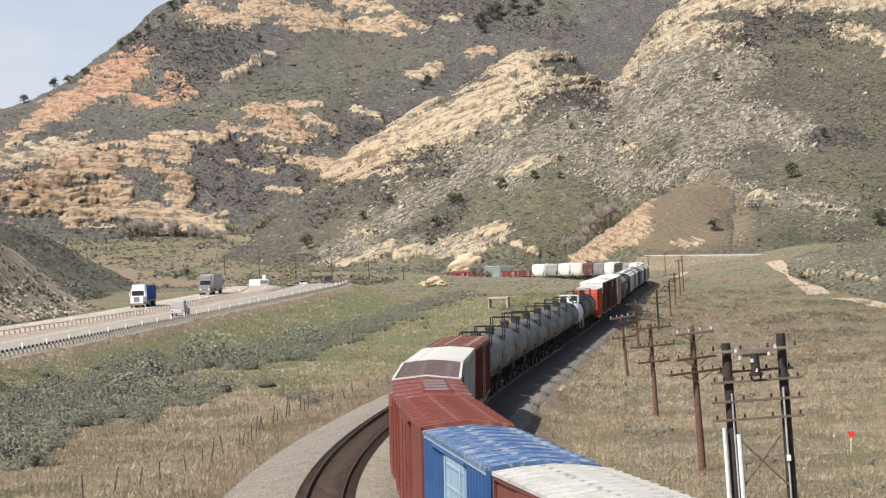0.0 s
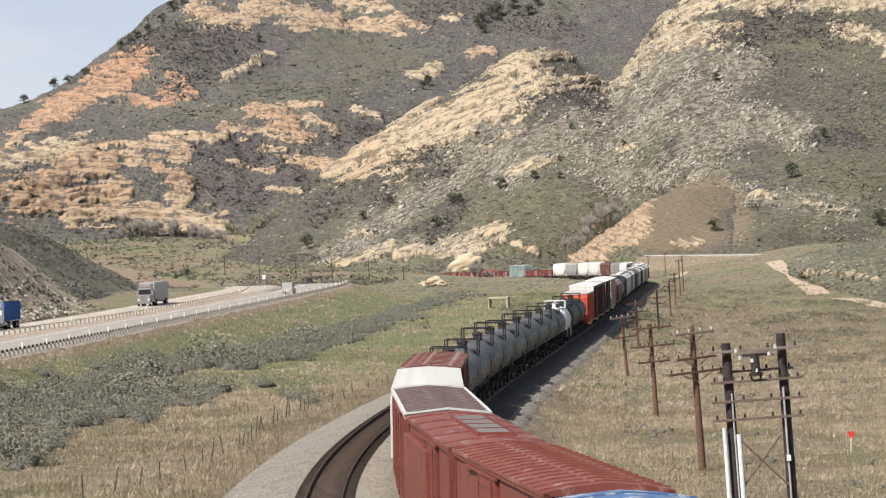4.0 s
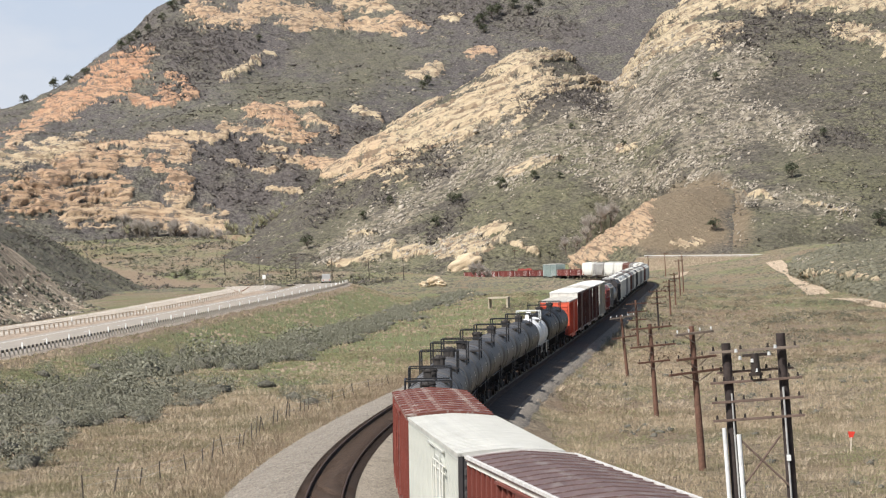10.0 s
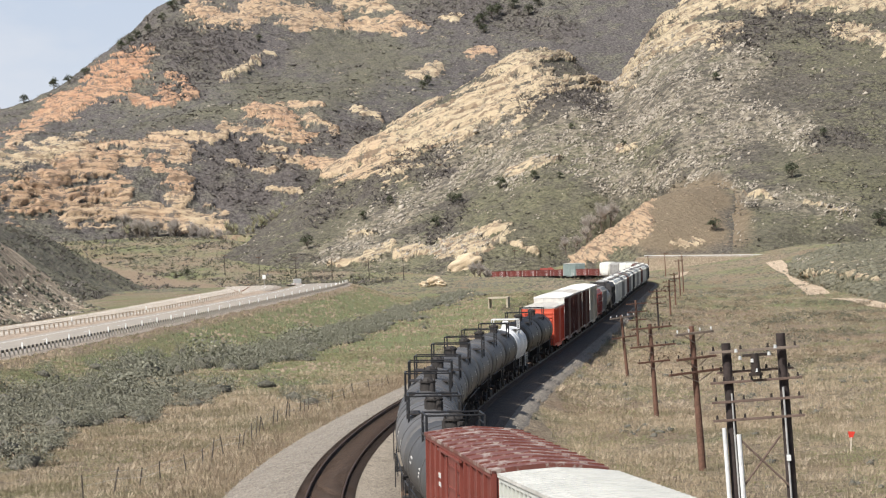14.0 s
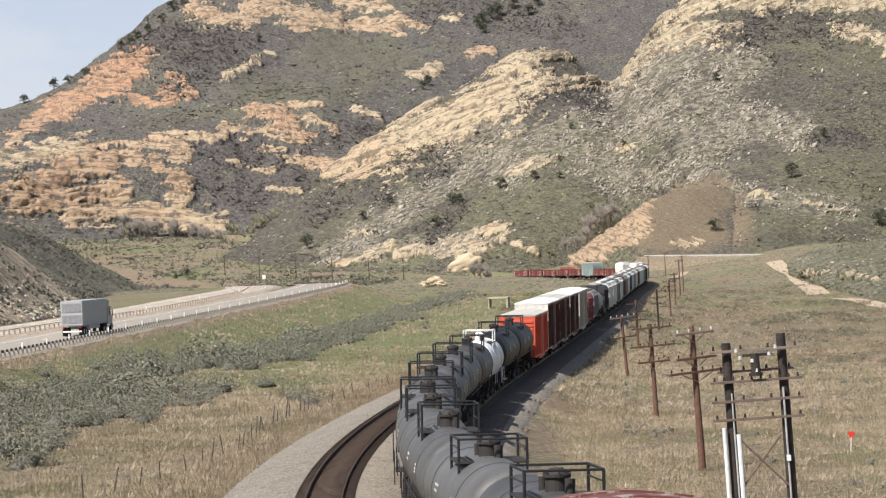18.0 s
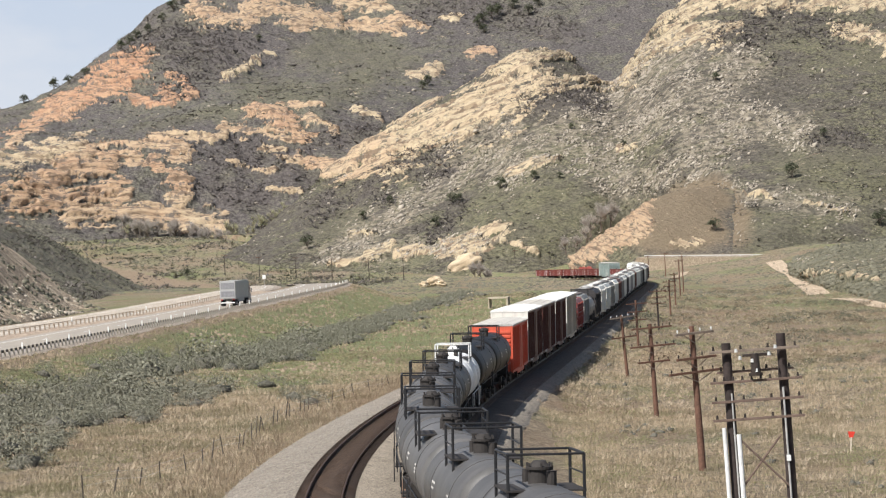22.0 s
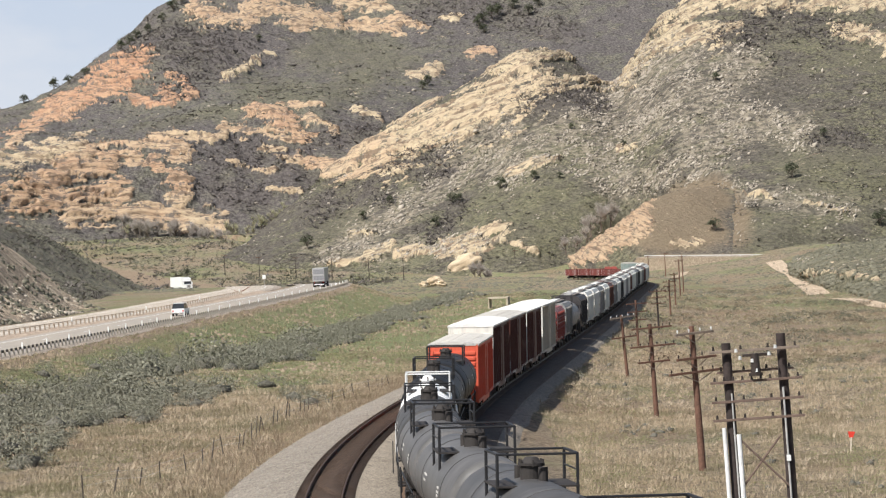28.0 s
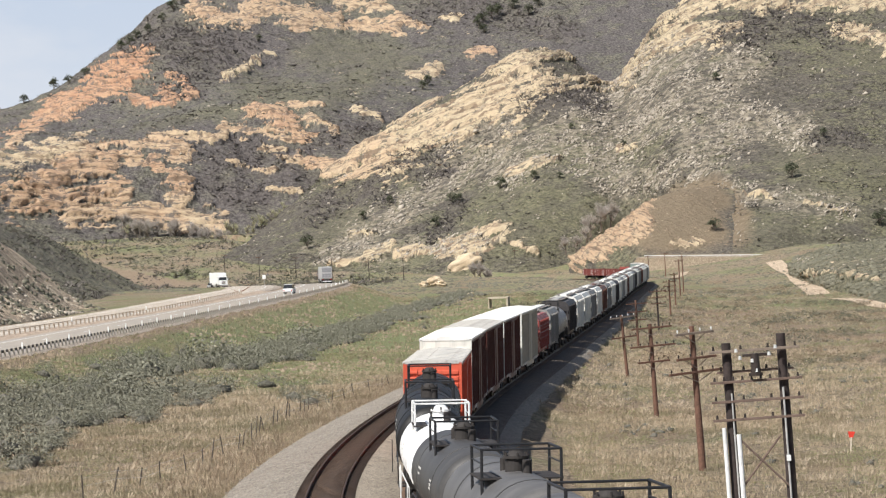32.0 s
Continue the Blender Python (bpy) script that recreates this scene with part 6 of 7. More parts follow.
MAT_SAGE = leaf_material("sagebrush_leaf", (0.125, 0.121, 0.089), (0.28, 0.273, 0.203))
MAT_BRUSH = leaf_material("bare_brush", (0.088, 0.079, 0.070), (0.175, 0.156, 0.138), scale=0.03)
MAT_BRUSHGREEN = leaf_material("green_brush", (0.085, 0.080, 0.058), (0.185, 0.175, 0.125), scale=0.03)
MAT_STRAW = leaf_material("straw_grass", (0.20, 0.155, 0.10), (0.56, 0.452, 0.305), patch=(0.185, 0.166, 0.095))
MAT_GREENGRASS = leaf_material("green_grass", (0.135, 0.15, 0.06), (0.30, 0.325, 0.14))
MAT_PALEGRASS = leaf_material("bleached_grass", (0.26, 0.205, 0.14), (0.62, 0.51, 0.37))
MAT_WEED = leaf_material("brown_weeds", (0.15, 0.11, 0.075), (0.34, 0.265, 0.18))
MAT_STONE = leaf_material("pale_stone", (0.27, 0.235, 0.185), (0.48, 0.425, 0.345), scale=0.4)
MAT_THICKET = leaf_material("oak_thicket", (0.125, 0.110, 0.102), (0.18, 0.160, 0.149), scale=0.05)
MAT_JUNIPER = leaf_material("juniper_leaf", (0.045, 0.052, 0.032), (0.11, 0.12, 0.07), scale=1.0)
MAT_TWIG = leaf_material("grey_twigs", (0.28, 0.245, 0.21), (0.50, 0.45, 0.40), scale=1.0)
MAT_WILLOW = leaf_material("pale_willow", (0.32, 0.31, 0.19), (0.54, 0.52, 0.35), scale=1.0)
MAT_BARK = plain("grey_bark", (0.16, 0.13, 0.105), 0.95)


def hill_points(P, n, weight):
    """Random points of a hillside, picked by weight; rows past the crest are left out."""
    nv, nu = weight.shape
    w_ = np.maximum(weight, 0).ravel()
    # equal chance per area
    du = np.linalg.norm(np.gradient(P, axis=1), axis=-1).ravel() * np.linalg.norm(np.gradient(P, axis=0), axis=-1).ravel()
    w_ = w_ * du
    i = RNG.choice(len(w_), n, p=w_ / w_.sum())
    vi, ui = np.minimum(i // nu, nv - 2), np.minimum(i % nu, nu - 2)
    a, b = RNG.uniform(0, 1, (2, n, 1))
    return P[vi, ui] * (1 - a) * (1 - b) + P[vi, ui + 1] * a * (1 - b) + P[vi + 1, ui] * (1 - a) * b + P[vi + 1, ui + 1] * a * b


_o = octa()
BLOB8, BLOB20 = [(v[:5] - np.array([0, 0, 0.15]), f[:4]) for v, f in lumps(_o, 10, 0.45)], lumps(ico(0), 8, 0.28)


def cover(P, rock, n, patch, lo, hi, seed, upto=0.72):
    nv = P.shape[0]
    f = fbm(P[..., 0] / patch + seed, P[..., 1] / patch, P[..., 2] / patch, 4, 0.6)
    w_ = smooth(lo, hi, f) * (1 - np.clip(rock * 1.6, 0, 1)) + 0.05
    w_[int(nv * upto):] = 0
    w_[:2] = 0
    return hill_points(P, n, w_)


BRUSH_DOME = [(v * np.array([2.6, 2.6, 1.0]), f) for v, f in blades(8, 0.95, 0.085, 0.55, 12)]
for P, rk, n, sz, seed, upto in ((P_EAST, R_EAST, 20000, 0.52, 1.0, 0.78), (P_WEST, R_WEST, 22000, 0.72, 5.0, 0.86), (P_SCRUB, np.zeros(P_SCRUB.shape[:2]), 4000, 0.55, 9.0, 0.8)):
    p = cover(P, rk, n, 34.0, -0.25, 0.35, seed, upto)
    scatter("brush", p, sz * RNG.gamma(3, 0.25, n), BRUSH_DOME, MAT_BRUSH, "leafless grey-brown brush covering the slope", "brush", (0.4, 0.8))
    m = n // 2
    p = cover(P, rk, m, 26.0, -0.2, 0.4, seed + 30, upto)
    scatter("brush", p, sz * RNG.gamma(3, 0.22, m), BRUSH_DOME, MAT_BRUSHGREEN, "low grey-green brush on the slope", "brush", (0.35, 0.75))


def thicket(P, lines, n, size):
    """Close-set leafless bushes along some lines of a slope."""
    w_ = near_lines(P[..., 0], P[..., 2], lines, 5 * fbm(P[..., 0] / 16, P[..., 1] / 30, P[..., 2] / 12, 4), 4 * fbm(P[..., 0] / 14 + 9, P[..., 1] / 30, P[..., 2] / 12, 4))
    w_[int(P.shape[0] * 0.8):] = 0
    p = hill_points(P, n, w_ + 0.002)
    scatter("brush", p, size * RNG.gamma(3, 0.33, n), BRUSH_DOME, MAT_THICKET, "dense purple-brown thicket of leafless oak brush", "brush", (0.6, 1.2))


thicket(P_EAST, EAST_THICKETS, 6000, 0.5)
thicket(P_WEST, WEST_THICKETS, 7500, 0.62)


# pale stones on the slopes, lying along the dipping beds
def tilted(base, angle):
    v, f = base
    v = v * np.array([1.5, 0.9, 0.75])
    c, s_ = math.cos(angle), math.sin(angle)
    return np.stack([v[:, 0] * c - v[:, 2] * s_, v[:, 1], v[:, 0] * s_ + v[:, 2] * c], -1), f


def stone_field(P, lines, n, sizes, upto=0.78, lean=0.75, base=0.02):
    w_ = np.zeros(P.shape[:2]) + base
    for line, half in lines:
        dd = line_dist(P[..., 0], P[..., 2], line)
        w_ = np.maximum(w_, smooth(half, half * 0.2, dd))
    w_ *= smooth(-0.15, 0.3, fbm((P[..., 0] + P[..., 2]) / 16, P[..., 1] / 9, (P[..., 2] - P[..., 0]) / 5, 4, 0.6))
    w_[int(P.shape[0] * upto):] = 0
    p = hill_points(P, n, w_)
    kinds = [tilted(b, lean + RNG.normal(0, 0.35)) for b in lumps(octa(), 14, 0.35)]
    return scatter("stones", p, RNG.gamma(1.6, sizes / 1.6, n) + 0.12, kinds, MAT_STONE, "pale sandstone rubble strewn over the slope", "stones", (0.7, 1.1), spin=1.2)


stone_field(P_EAST, EAST_STONES, 15000, 0.21, base=0.05)
stone_field(P_WEST, [([(-200, 60), (-100, 60), (0, 60)], 60)], 450, 0.3, 0.7, 0.1)
stone_field(P_NEAR, NEAR_EAST_STONES, 90, 0.17)
stone_field(P_CUT, [([(-64, 10), (-56, 4)], 9)], 600, 0.13, lean=-0.7)

p = cover(P_CUT, np.zeros(P_CUT.shape[:2]), 1300, 7.0, 0.0, 0.4, 3.0, 0.74)
scatter("brush", p, RNG.uniform(0.2, 0.55, 1300), BLOB20, MAT_BRUSHGREEN, "dry brush scattered over the road cut", "brush")
p = cover(P_NEAR, np.zeros(P_NEAR.shape[:2]), 2500, 9.0, -0.1, 0.4, 4.0, 0.8)
scatter("brush", p, RNG.uniform(0.25, 0.7, 2500), BLOB20, MAT_BRUSHGREEN, "low green brush on the near slope", "brush")
p = cover(P_KNOLL, np.zeros(P_KNOLL.shape[:2]), 350, 9.0, 0.0, 0.5, 4.0, 0.8)
scatter("brush", p, RNG.uniform(0.15, 0.4, 350), BLOB20, MAT_WEED, "dry brown weeds on the knoll", "brush")

# ---- valley plants ----
def flat_points(n, x0, x1, y0, y1, keep):
    """Random points of the valley floor, kept by a weight from 0 to 1."""
    out = np.zeros((0, 3))
    while len(out) < n:
        x, y = RNG.uniform(x0, x1, 3 * n), RNG.uniform(y0, y1, 3 * n)
        k = RNG.uniform(0, 1, 3 * n) < keep(x, y)
        x, y = x[k], y[k]
        out = np.concatenate([out, np.stack([x, y, ground_z(x, y)], -1)])
    return out[:n]


def off_track(x, y):
    return ((x < track_x(y) - 9.9) | (x > track_x(y) + 3.85)) & (x - near_road(y)[0] > 5.6)


SAGE_BELTS = [([(-29, 172), (-33, 208), (-33, 232), (-28, 240), (-25, 228)], 5.0), ([(-30.5, 285), (-27, 315), (-21, 305), (-17, 371), (-12.6, 420), (-9, 500), (-3, 575), (4, 640)], 3.4)]


def sage_weight(x, y):
    f = fbm(x / 6, y / 18, 0 * x + 2, 4, 0.65)
    out = 0 * x
    for line, half in SAGE_BELTS:
        d = line_dist(x, y / 4.5, [(a, b / 4.5) for a, b in line])
        out = np.maximum(out, smooth(half * 1.25, half * 0.6, d + 7 * f))
    clear = np.hypot((x + 26.5) / 3.2, (y - 259) / 11)
    return np.clip(out * smooth(0.8, 1.2, clear), 0, 1) * off_track(x, y)


MAT_SAGEWOOD = leaf_material("sagebrush_twigs", (0.105, 0.098, 0.078), (0.165, 0.155, 0.125), scale=3.0)
SAGE_CORE = [(np.stack([v[:, 0], v[:, 1], v[:, 2] * 0.72 + 0.25], -1) * 0.5, f) for v, f in lumps(ico(0), 8, 0.35)]


def sagebrush(p, size, n, leaf, label):
    """Bushes: a twiggy core and small leaves all over it."""
    leaves = leaf_cloud(n, leaf, 0.85, 0.45, 8)
    mid = RNG.get_state()
    scatter("sagebrush", p, size, leaves, MAT_SAGE, label, "sagebrush", (0.7, 1.1))
    RNG.set_state(mid)
    ob = scatter("sagebrush", p, size, SAGE_CORE, MAT_SAGEWOOD, "grey twiggy inside of the sagebrush", "sagebrush", (0.7, 1.1))
    ob.data.polygons.foreach_set("use_smooth", np.ones(len(ob.data.polygons), bool))


p = flat_points(520, -52, 8, 160, 420, lambda x, y: np.clip(sage_weight(x, y) + 0.004 * off_track(x, y), 0, 1))
sagebrush(p, RNG.gamma(3, 0.24, 520) + 0.45, 700, 0.042, "dense grey-green sagebrush")
p = flat_points(620, -30, 14, 400, 680, sage_weight)
sagebrush(p, RNG.uniform(0.5, 1.4, 620), 110, 0.065, "grey-green sagebrush further off")
p = flat_points(450, 10, 60, 95, 330, lambda x, y: off_track(x, y) * smooth(0.1, 0.4, fbm(x / 9, y / 14, 0 * x + 8, 3)))
sagebrush(p, RNG.uniform(0.2, 0.6, 450), 110, 0.05, "scattered low sagebrush in the dry grass")
p = flat_points(2600, 10, 110, 260, 620, lambda x, y: off_track(x, y) * np.clip(0.02 + smooth(0.0, 0.35, fbm(x / 9, y / 30, 0 * x + 5, 4, 0.6)), 0, 1))
FIELD_BUSH = leaf_cloud(60, 0.10, 0.8, 0.4, 8)
scatter("brush", p, RNG.gamma(3, 0.11, 2600) + 0.12, FIELD_BUSH, MAT_BRUSHGREEN, "low olive scrub in the field", "brush", (0.6, 1.1))
p = flat_points(1500, 10, 110, 260, 640, lambda x, y: off_track(x, y) * smooth(0.05, 0.4, fbm(x / 8, y / 26, 0 * x + 45, 4, 0.6)))
scatter("brush", p, RNG.gamma(3, 0.12, 1500) + 0.12, FIELD_BUSH, MAT_WEED, "brown dry brush in the field", "brush", (0.6, 1.1))
p = flat_points(2200, -45, 12, 260, 640, lambda x, y: off_track(x, y) * smooth(-0.1, 0.4, fbm(x / 9, y / 22, 0 * x + 15, 4)))
scatter("brush", p, RNG.uniform(0.12, 0.45, 2200), BLOB8, MAT_WEED, "brown weeds in the meadow", "brush", (0.5, 0.9))


def straw_weight(x, y):
    f = fbm(x / 12, y / 22, 0 * x + 4, 4, 0.6)
    return np.clip(0.55 + 0.9 * f, 0.06, 1) * off_track(x, y) * (1 - 0.7 * smooth(220, 300, y) * smooth(640, 600, y) * smooth(-12, -18, x - track_x(y))) * (1 - 0.8 * (sage_weight(x, y) > 0.5))


def green_weight(x, y):
    f = fbm(x / 10, y / 24, 0 * x + 21, 4, 0.6)
    return np.clip(0.12 + smooth(-0.05, 0.4, f + 0.45 * smooth(210, 300, y) * (x < track_x(y) - 14)), 0, 1) * off_track(x, y)


for x0, x1, y0, y1, n, hgt, wd, k in ((6, 46, 88, 190, 36000, 0.26, 0.011, 8), (8, 75, 190, 330, 21000, 0.30, 0.020, 7), (10, 110, 330, 620, 10000, 0.30, 0.05, 5),
                                      (-36, -6, 118, 190, 19000, 0.26, 0.011, 8), (-58, 4, 190, 330, 21000, 0.30, 0.020, 7), (-50, 20, 330, 640, 8000, 0.36, 0.05, 5)):
    p = flat_points(n, x0, x1, y0, y1, straw_weight)
    scatter("grass", p, RNG.uniform(0.5, 1.25, n), blades(k, hgt, wd), MAT_STRAW, "straw-coloured dry grass", "grass", (0.6, 1.2))
    m = n // 2 if x0 > 0 else n // 3
    p = flat_points(m, x0, x1, y0, y1, green_weight)
    scatter("grass", p, RNG.uniform(0.5, 1.0, m), blades(k, hgt * 0.6, wd * 1.2), MAT_GREENGRASS, "fresh green grass patches", "grass", (0.5, 1.0))
p = flat_points(2600, -40, 4, 125, 330, lambda x, y: smooth(16, 9.5, track_x(y) - x) * (x < track_x(y) - 9.7) * 1.0)
scatter("weeds", p, RNG.uniform(0.5, 1.3, 2600), blades(9, 0.5, 0.013, 0.8), MAT_WEED, "tall brown dry weeds beside the ballast", "weeds", (0.6, 1.3))
# bunches of taller pale grass
for x0, x1, y0, y1, n in ((6, 60, 90, 300, 4200), (-45, -6, 125, 300, 2200)):
    p = flat_points(n, x0, x1, y0, y1, straw_weight)
    scatter("bunchgrass", p, RNG.uniform(0.5, 1.3, n), [(v * np.array([1.6, 1.6, 1.0]), f) for v, f in blades(24, 0.36, 0.011, 0.8)], MAT_PALEGRASS, "bleached bunches of taller dry grass", "grass", (0.6, 1.1))
# coarse growth of the far fields
p = flat_points(5000, 20, 150, 560, 930, lambda x, y: (x > track_x(y) + 8) * np.clip(0.4 + fbm(x / 16, y / 30, 0 * x, 3), 0.05, 1))
scatter("brush", p, RNG.uniform(0.2, 0.6, 5000), BLOB8, MAT_BRUSHGREEN, "low scrub of the far field", "brush", (0.4, 0.8))
p = flat_points(7000, -150, 40, 640, 1200, lambda x, y: (np.abs(x - track_x(y)) > 8) * (np.abs(x - near_road(y)[0]) > 9) * (np.abs(x - far_road(y)[0]) > 9) * np.clip(0.35 + fbm(x / 18, y / 30, 0 * x + 6, 3), 0.05, 1))
scatter("brush", p, RNG.uniform(0.25, 0.8, 7000), BLOB8, MAT_BRUSHGREEN, "green and grey scrub beyond the highway", "brush", (0.4, 0.8))
p = flat_points(7000, -165, -15, 800, 1190, lambda x, y: (np.abs(x - near_road(y)[0]) > 9) * (np.abs(x - far_road(y)[0]) > 11) * np.clip(0.45 + 1.3 * fbm(x / 14, y / 26, 0 * x + 12, 4), 0.04, 1))
scatter("brush", p, RNG.gamma(3, 0.13, 7000) + 0.1, BRUSH_DOME, MAT_BRUSHGREEN, "grey-green brush on the apron below the mountain", "brush", (0.6, 1.2))
p = flat_points(1500, -165, -15, 830, 1190, lambda x, y: np.clip(0.1 + 1.5 * fbm(x / 16, y / 30, 0 * x + 32, 4), 0, 1))
scatter("brush", p, RNG.gamma(3, 0.16, 1500) + 0.12, BRUSH_DOME, MAT_THICKET, "dark leafless brush on the apron below the mountain", "brush", (0.7, 1.3))
# loose stones of the ballast's edge, left of the free track
_bs = RNG.uniform(80, 260, 3500)
_bp = np.array([on_track(s, o)[0] for s, o in zip(_bs, RNG.uniform(-9.8, -5.8, 3500))])
_bo = np.interp(track_x(_bp[:, 1]) - _bp[:, 0], [5.6, 6.6, 8.4, 9.7], [-0.21, -0.30, -0.85, -1.12])
_bp[:, 2] += _bo
scatter("ballast_stones", _bp, RNG.uniform(0.035, 0.08, 3500), lumps(octa(), 6, 0.3), leaf_material("ballast_stone", (0.17, 0.15, 0.125), (0.36, 0.33, 0.28), scale=1.0), "loose grey stones on the ballast slope", "stones")


# ---- single trees ----
def on_hill(P, x, z):
    """The point of a hillside nearest to (x, z) as seen from the valley."""
    n = int(P.shape[0] * 0.86)
    d = np.hypot(P[:n, :, 0] - x, P[:n, :, 2] - z)
    i = np.unravel_index(np.argmin(d), d.shape)
    return P[i]


def tree(name, label, h, crown, leaf, wide, n_leaf, size, bare=False):
    """Tapered trunk, limbs, and a crown of many small leaves or twigs."""
    root = tagged(new(name), label, "tree")
    bm = bmesh.new()
    rod(bm, (0, 0, -0.4), (0.05 * h, 0, h * 0.55), 0.045 * h, 8, 0.02 * h)
    part("trunk", bm, MAT_BARK, root)
    r_ = random.Random(len(label))
    for i in range(9):
        a, t = r_.uniform(0, 6.28), r_.uniform(0.12, 0.5)
        lb = rod(bmesh.new(), (0.05 * h * t, 0, h * t), (wide * 0.7 * math.cos(a), wide * 0.7 * math.sin(a), h * (t + r_.uniform(0.2, 0.4))), 0.018 * h, 6, 0.006 * h)
        part("limb", lb, MAT_BARK, root)
    pts, sz = [], []
    for i in range(9):
        a, t = r_.uniform(0, 6.28), r_.uniform(0.15, 0.85)
        q = wide * (1 - abs(t - 0.4)) * r_.uniform(0.2, 0.75)
        pts.append((q * math.cos(a), q * math.sin(a), h * t))
        sz.append(wide * r_.uniform(0.35, 0.6))
    scatter("crown", pts, sz, blades(n_leaf, 1.5, 0.02, 0.9) if bare else leaf_cloud(n_leaf, leaf, 1.0), crown, "", "", (0.7, 1.2), root)
    return root


JUNIPERS_WEST = [(-218.0, 95.4, 5), (-207.5, 105.3, 6), (-195.4, 105.5, 5), (-184.9, 109.2, 5), (-166.5, 121.6, 6), (-162.5, 124.6, 6), (-159.5, 129.1, 5), (-153.5, 132.2, 5),
                 (-146.7, 138.7, 5), (-142.9, 147.0, 6), (-138.9, 151.8, 5), (-93.2, 124.0, 4), (-7.3, 89.3, 5), (-4.2, 92.4, 5), (23.5, 129.3, 6), (27.5, 132.0, 6),
                 (31.6, 134.7, 7), (35.8, 137.5, 6), (44.3, 140.6, 6), (52.4, 135.9, 6), (57.5, 141.2, 6), (27.2, 125.3, 5)]
JUNIPERS_EAST = [(117.7, 29.2, 6), (105.4, 69.6, 4), (21.8, 31.3, 5), (4.0, 26.8, 5), (6.6, 27.3, 4), (-1.9, 17.9, 5), (-49.0, 12.3, 6), (34.4, 34.4, 4), (43.1, 34.1, 3),
                 (68.2, 45.5, 3), (-19.4, 27.7, 4), (-29.6, 22.5, 4), (140.4, 12.1, 6), (134.4, 43.5, 4), (50.5, 54.0, 3)]
juniper = tree("juniper", "dark green bushy juniper", 4.5, MAT_JUNIPER, 0.16, 2.3, 70, 1)
tagged(juniper, group="junipers on the hills")
_k = 0
for P, lst in ((P_WEST, JUNIPERS_WEST), (P_EAST, JUNIPERS_EAST)):
    for x, z, h in lst:
        q = on_hill(P, x, z)
        m = pose(q[0], q[1], q[2] - 0.3, 0, 0, 57 * _k)
        if _k:
            ob = copy_thing(juniper, m)
        else:
            ob = juniper
            ob.matrix_basis = m
        ob.scale = (h / (4.2 if P is P_WEST else 5.0),) * 3
        _k += 1
ob = copy_thing(juniper, pose(-89.5, 975, seat_z(-89.5, 975) - 0.2, 0, 0, 20))
ob.scale = (0.62,) * 3
q = on_hill(P_KNOLL, 87.1, 12.3)
ob = copy_thing(juniper, pose(*q, 0, 0, 120))
ob.scale = (1.05, 1.05, 0.9)

willow = tree("willow", "pale leafing willow in the gully", 7.0, MAT_WILLOW, 0.22, 2.4, 95, 1, True)
twiggy = tree("bare_tree", "leafless grey bushy tree", 6.0, MAT_TWIG, 0.2, 2.8, 95, 1, True)
tagged(willow, group="trees of the gully")
tagged(twiggy, group="trees of the gully")
_first = {willow: True, twiggy: True}


def plant(kind, x, y, z, s, turn):
    m = pose(x, y, z - 0.3, 0, 0, turn)
    if _first[kind]:
        _first[kind] = False
        kind.matrix_basis = m
        ob = kind
    else:
        ob = copy_thing(kind, m)
    ob.scale = (s, s, s * 1.1)
    return ob


_rt = random.Random(8)
for i in range(40):
    u = i / 39
    x = -134 + 74 * u + _rt.uniform(-3, 3)
    z = (22 - 6 * u * 2 if u < 0.5 else 16 + 24 * (u - 0.5)) + _rt.uniform(-1, 2)
    q = on_hill(P_WEST, x, z)
    plant(twiggy if _rt.random() < (0.75 if u < 0.55 else 0.35) else willow, q[0], q[1] - 2, q[2], _rt.uniform(0.7, 1.3), i * 47)
for x, y, z, s in ((50.2, 950, 14.0, 1.1), (54.1, 955, 16.0, 1.35), (57.4, 957, 17.2, 1.2), (48.2, 943, 11.0, 1.0), (41.1, 940, 8.3, 0.9), (44.5, 941, 9.0, 0.8)):
    plant(twiggy, x, y, z - 1.0, s, x * 31)
for x, y, s in ((9.8, 898, 0.75), (11.6, 902, 0.8), (13.4, 905, 0.7), (36.0, 985, 0.8), (33.0, 985, 0.9), (14.8, 908, 0.6), (-2.5, 744, 0.35)):
    plant(twiggy, x, y, seat_z(x, y), s, x * 53)


# ---- boulders and outcrops at the foot of the hill ----
def boulder(label, x, y, z, sx, sy, sz, turn=0, tilt=0, seed=0):
    bm = bmesh.new()
    bmesh.ops.create_icosphere(bm, subdivisions=4, radius=1.0)
    for v in bm.verts:
        n = noise.fractal(v.co * 1.4 + Vector((seed * 7.1, 0, 0)), 0.9, 2.0, 5) * 0.28 + 0.06 * math.sin(v.co.z * 9 + seed)
        v.co = Vector((v.co.x * sx, v.co.y * sy, v.co.z * sz)) * (1 + n)
    for f in bm.faces:
        f.smooth = True
    ob = part("boulder", bm, MAT_OUTCROP)
    ob.matrix_basis = pose(x, y, z, 0, tilt, turn)
    return tagged(ob, label, "boulder")


def outcrop_material():
    a = Mat("cream_sandstone", 0.9)
    bed = a.noise(1.0, 7, 0.75, a.co((0.12, 0.12, 0.9)), 0.5)
    c = a.ramp(bed, (0.3, (0.30, 0.21, 0.13)), (0.46, (0.56, 0.44, 0.29)), (0.62, (0.64, 0.53, 0.38)), (0.78, (0.42, 0.31, 0.19)))
    c = a.mix(a.ramp(a.noise(0.7, 7, 0.75), (0.55, 0.0), (0.72, 0.6)), c, (0.2, 0.15, 0.10))
    a.col(c)
    a.bump(a.math("ADD", a.noise(1.2, 8, 0.75), bed), 0.9, 0.4)
    return a.m


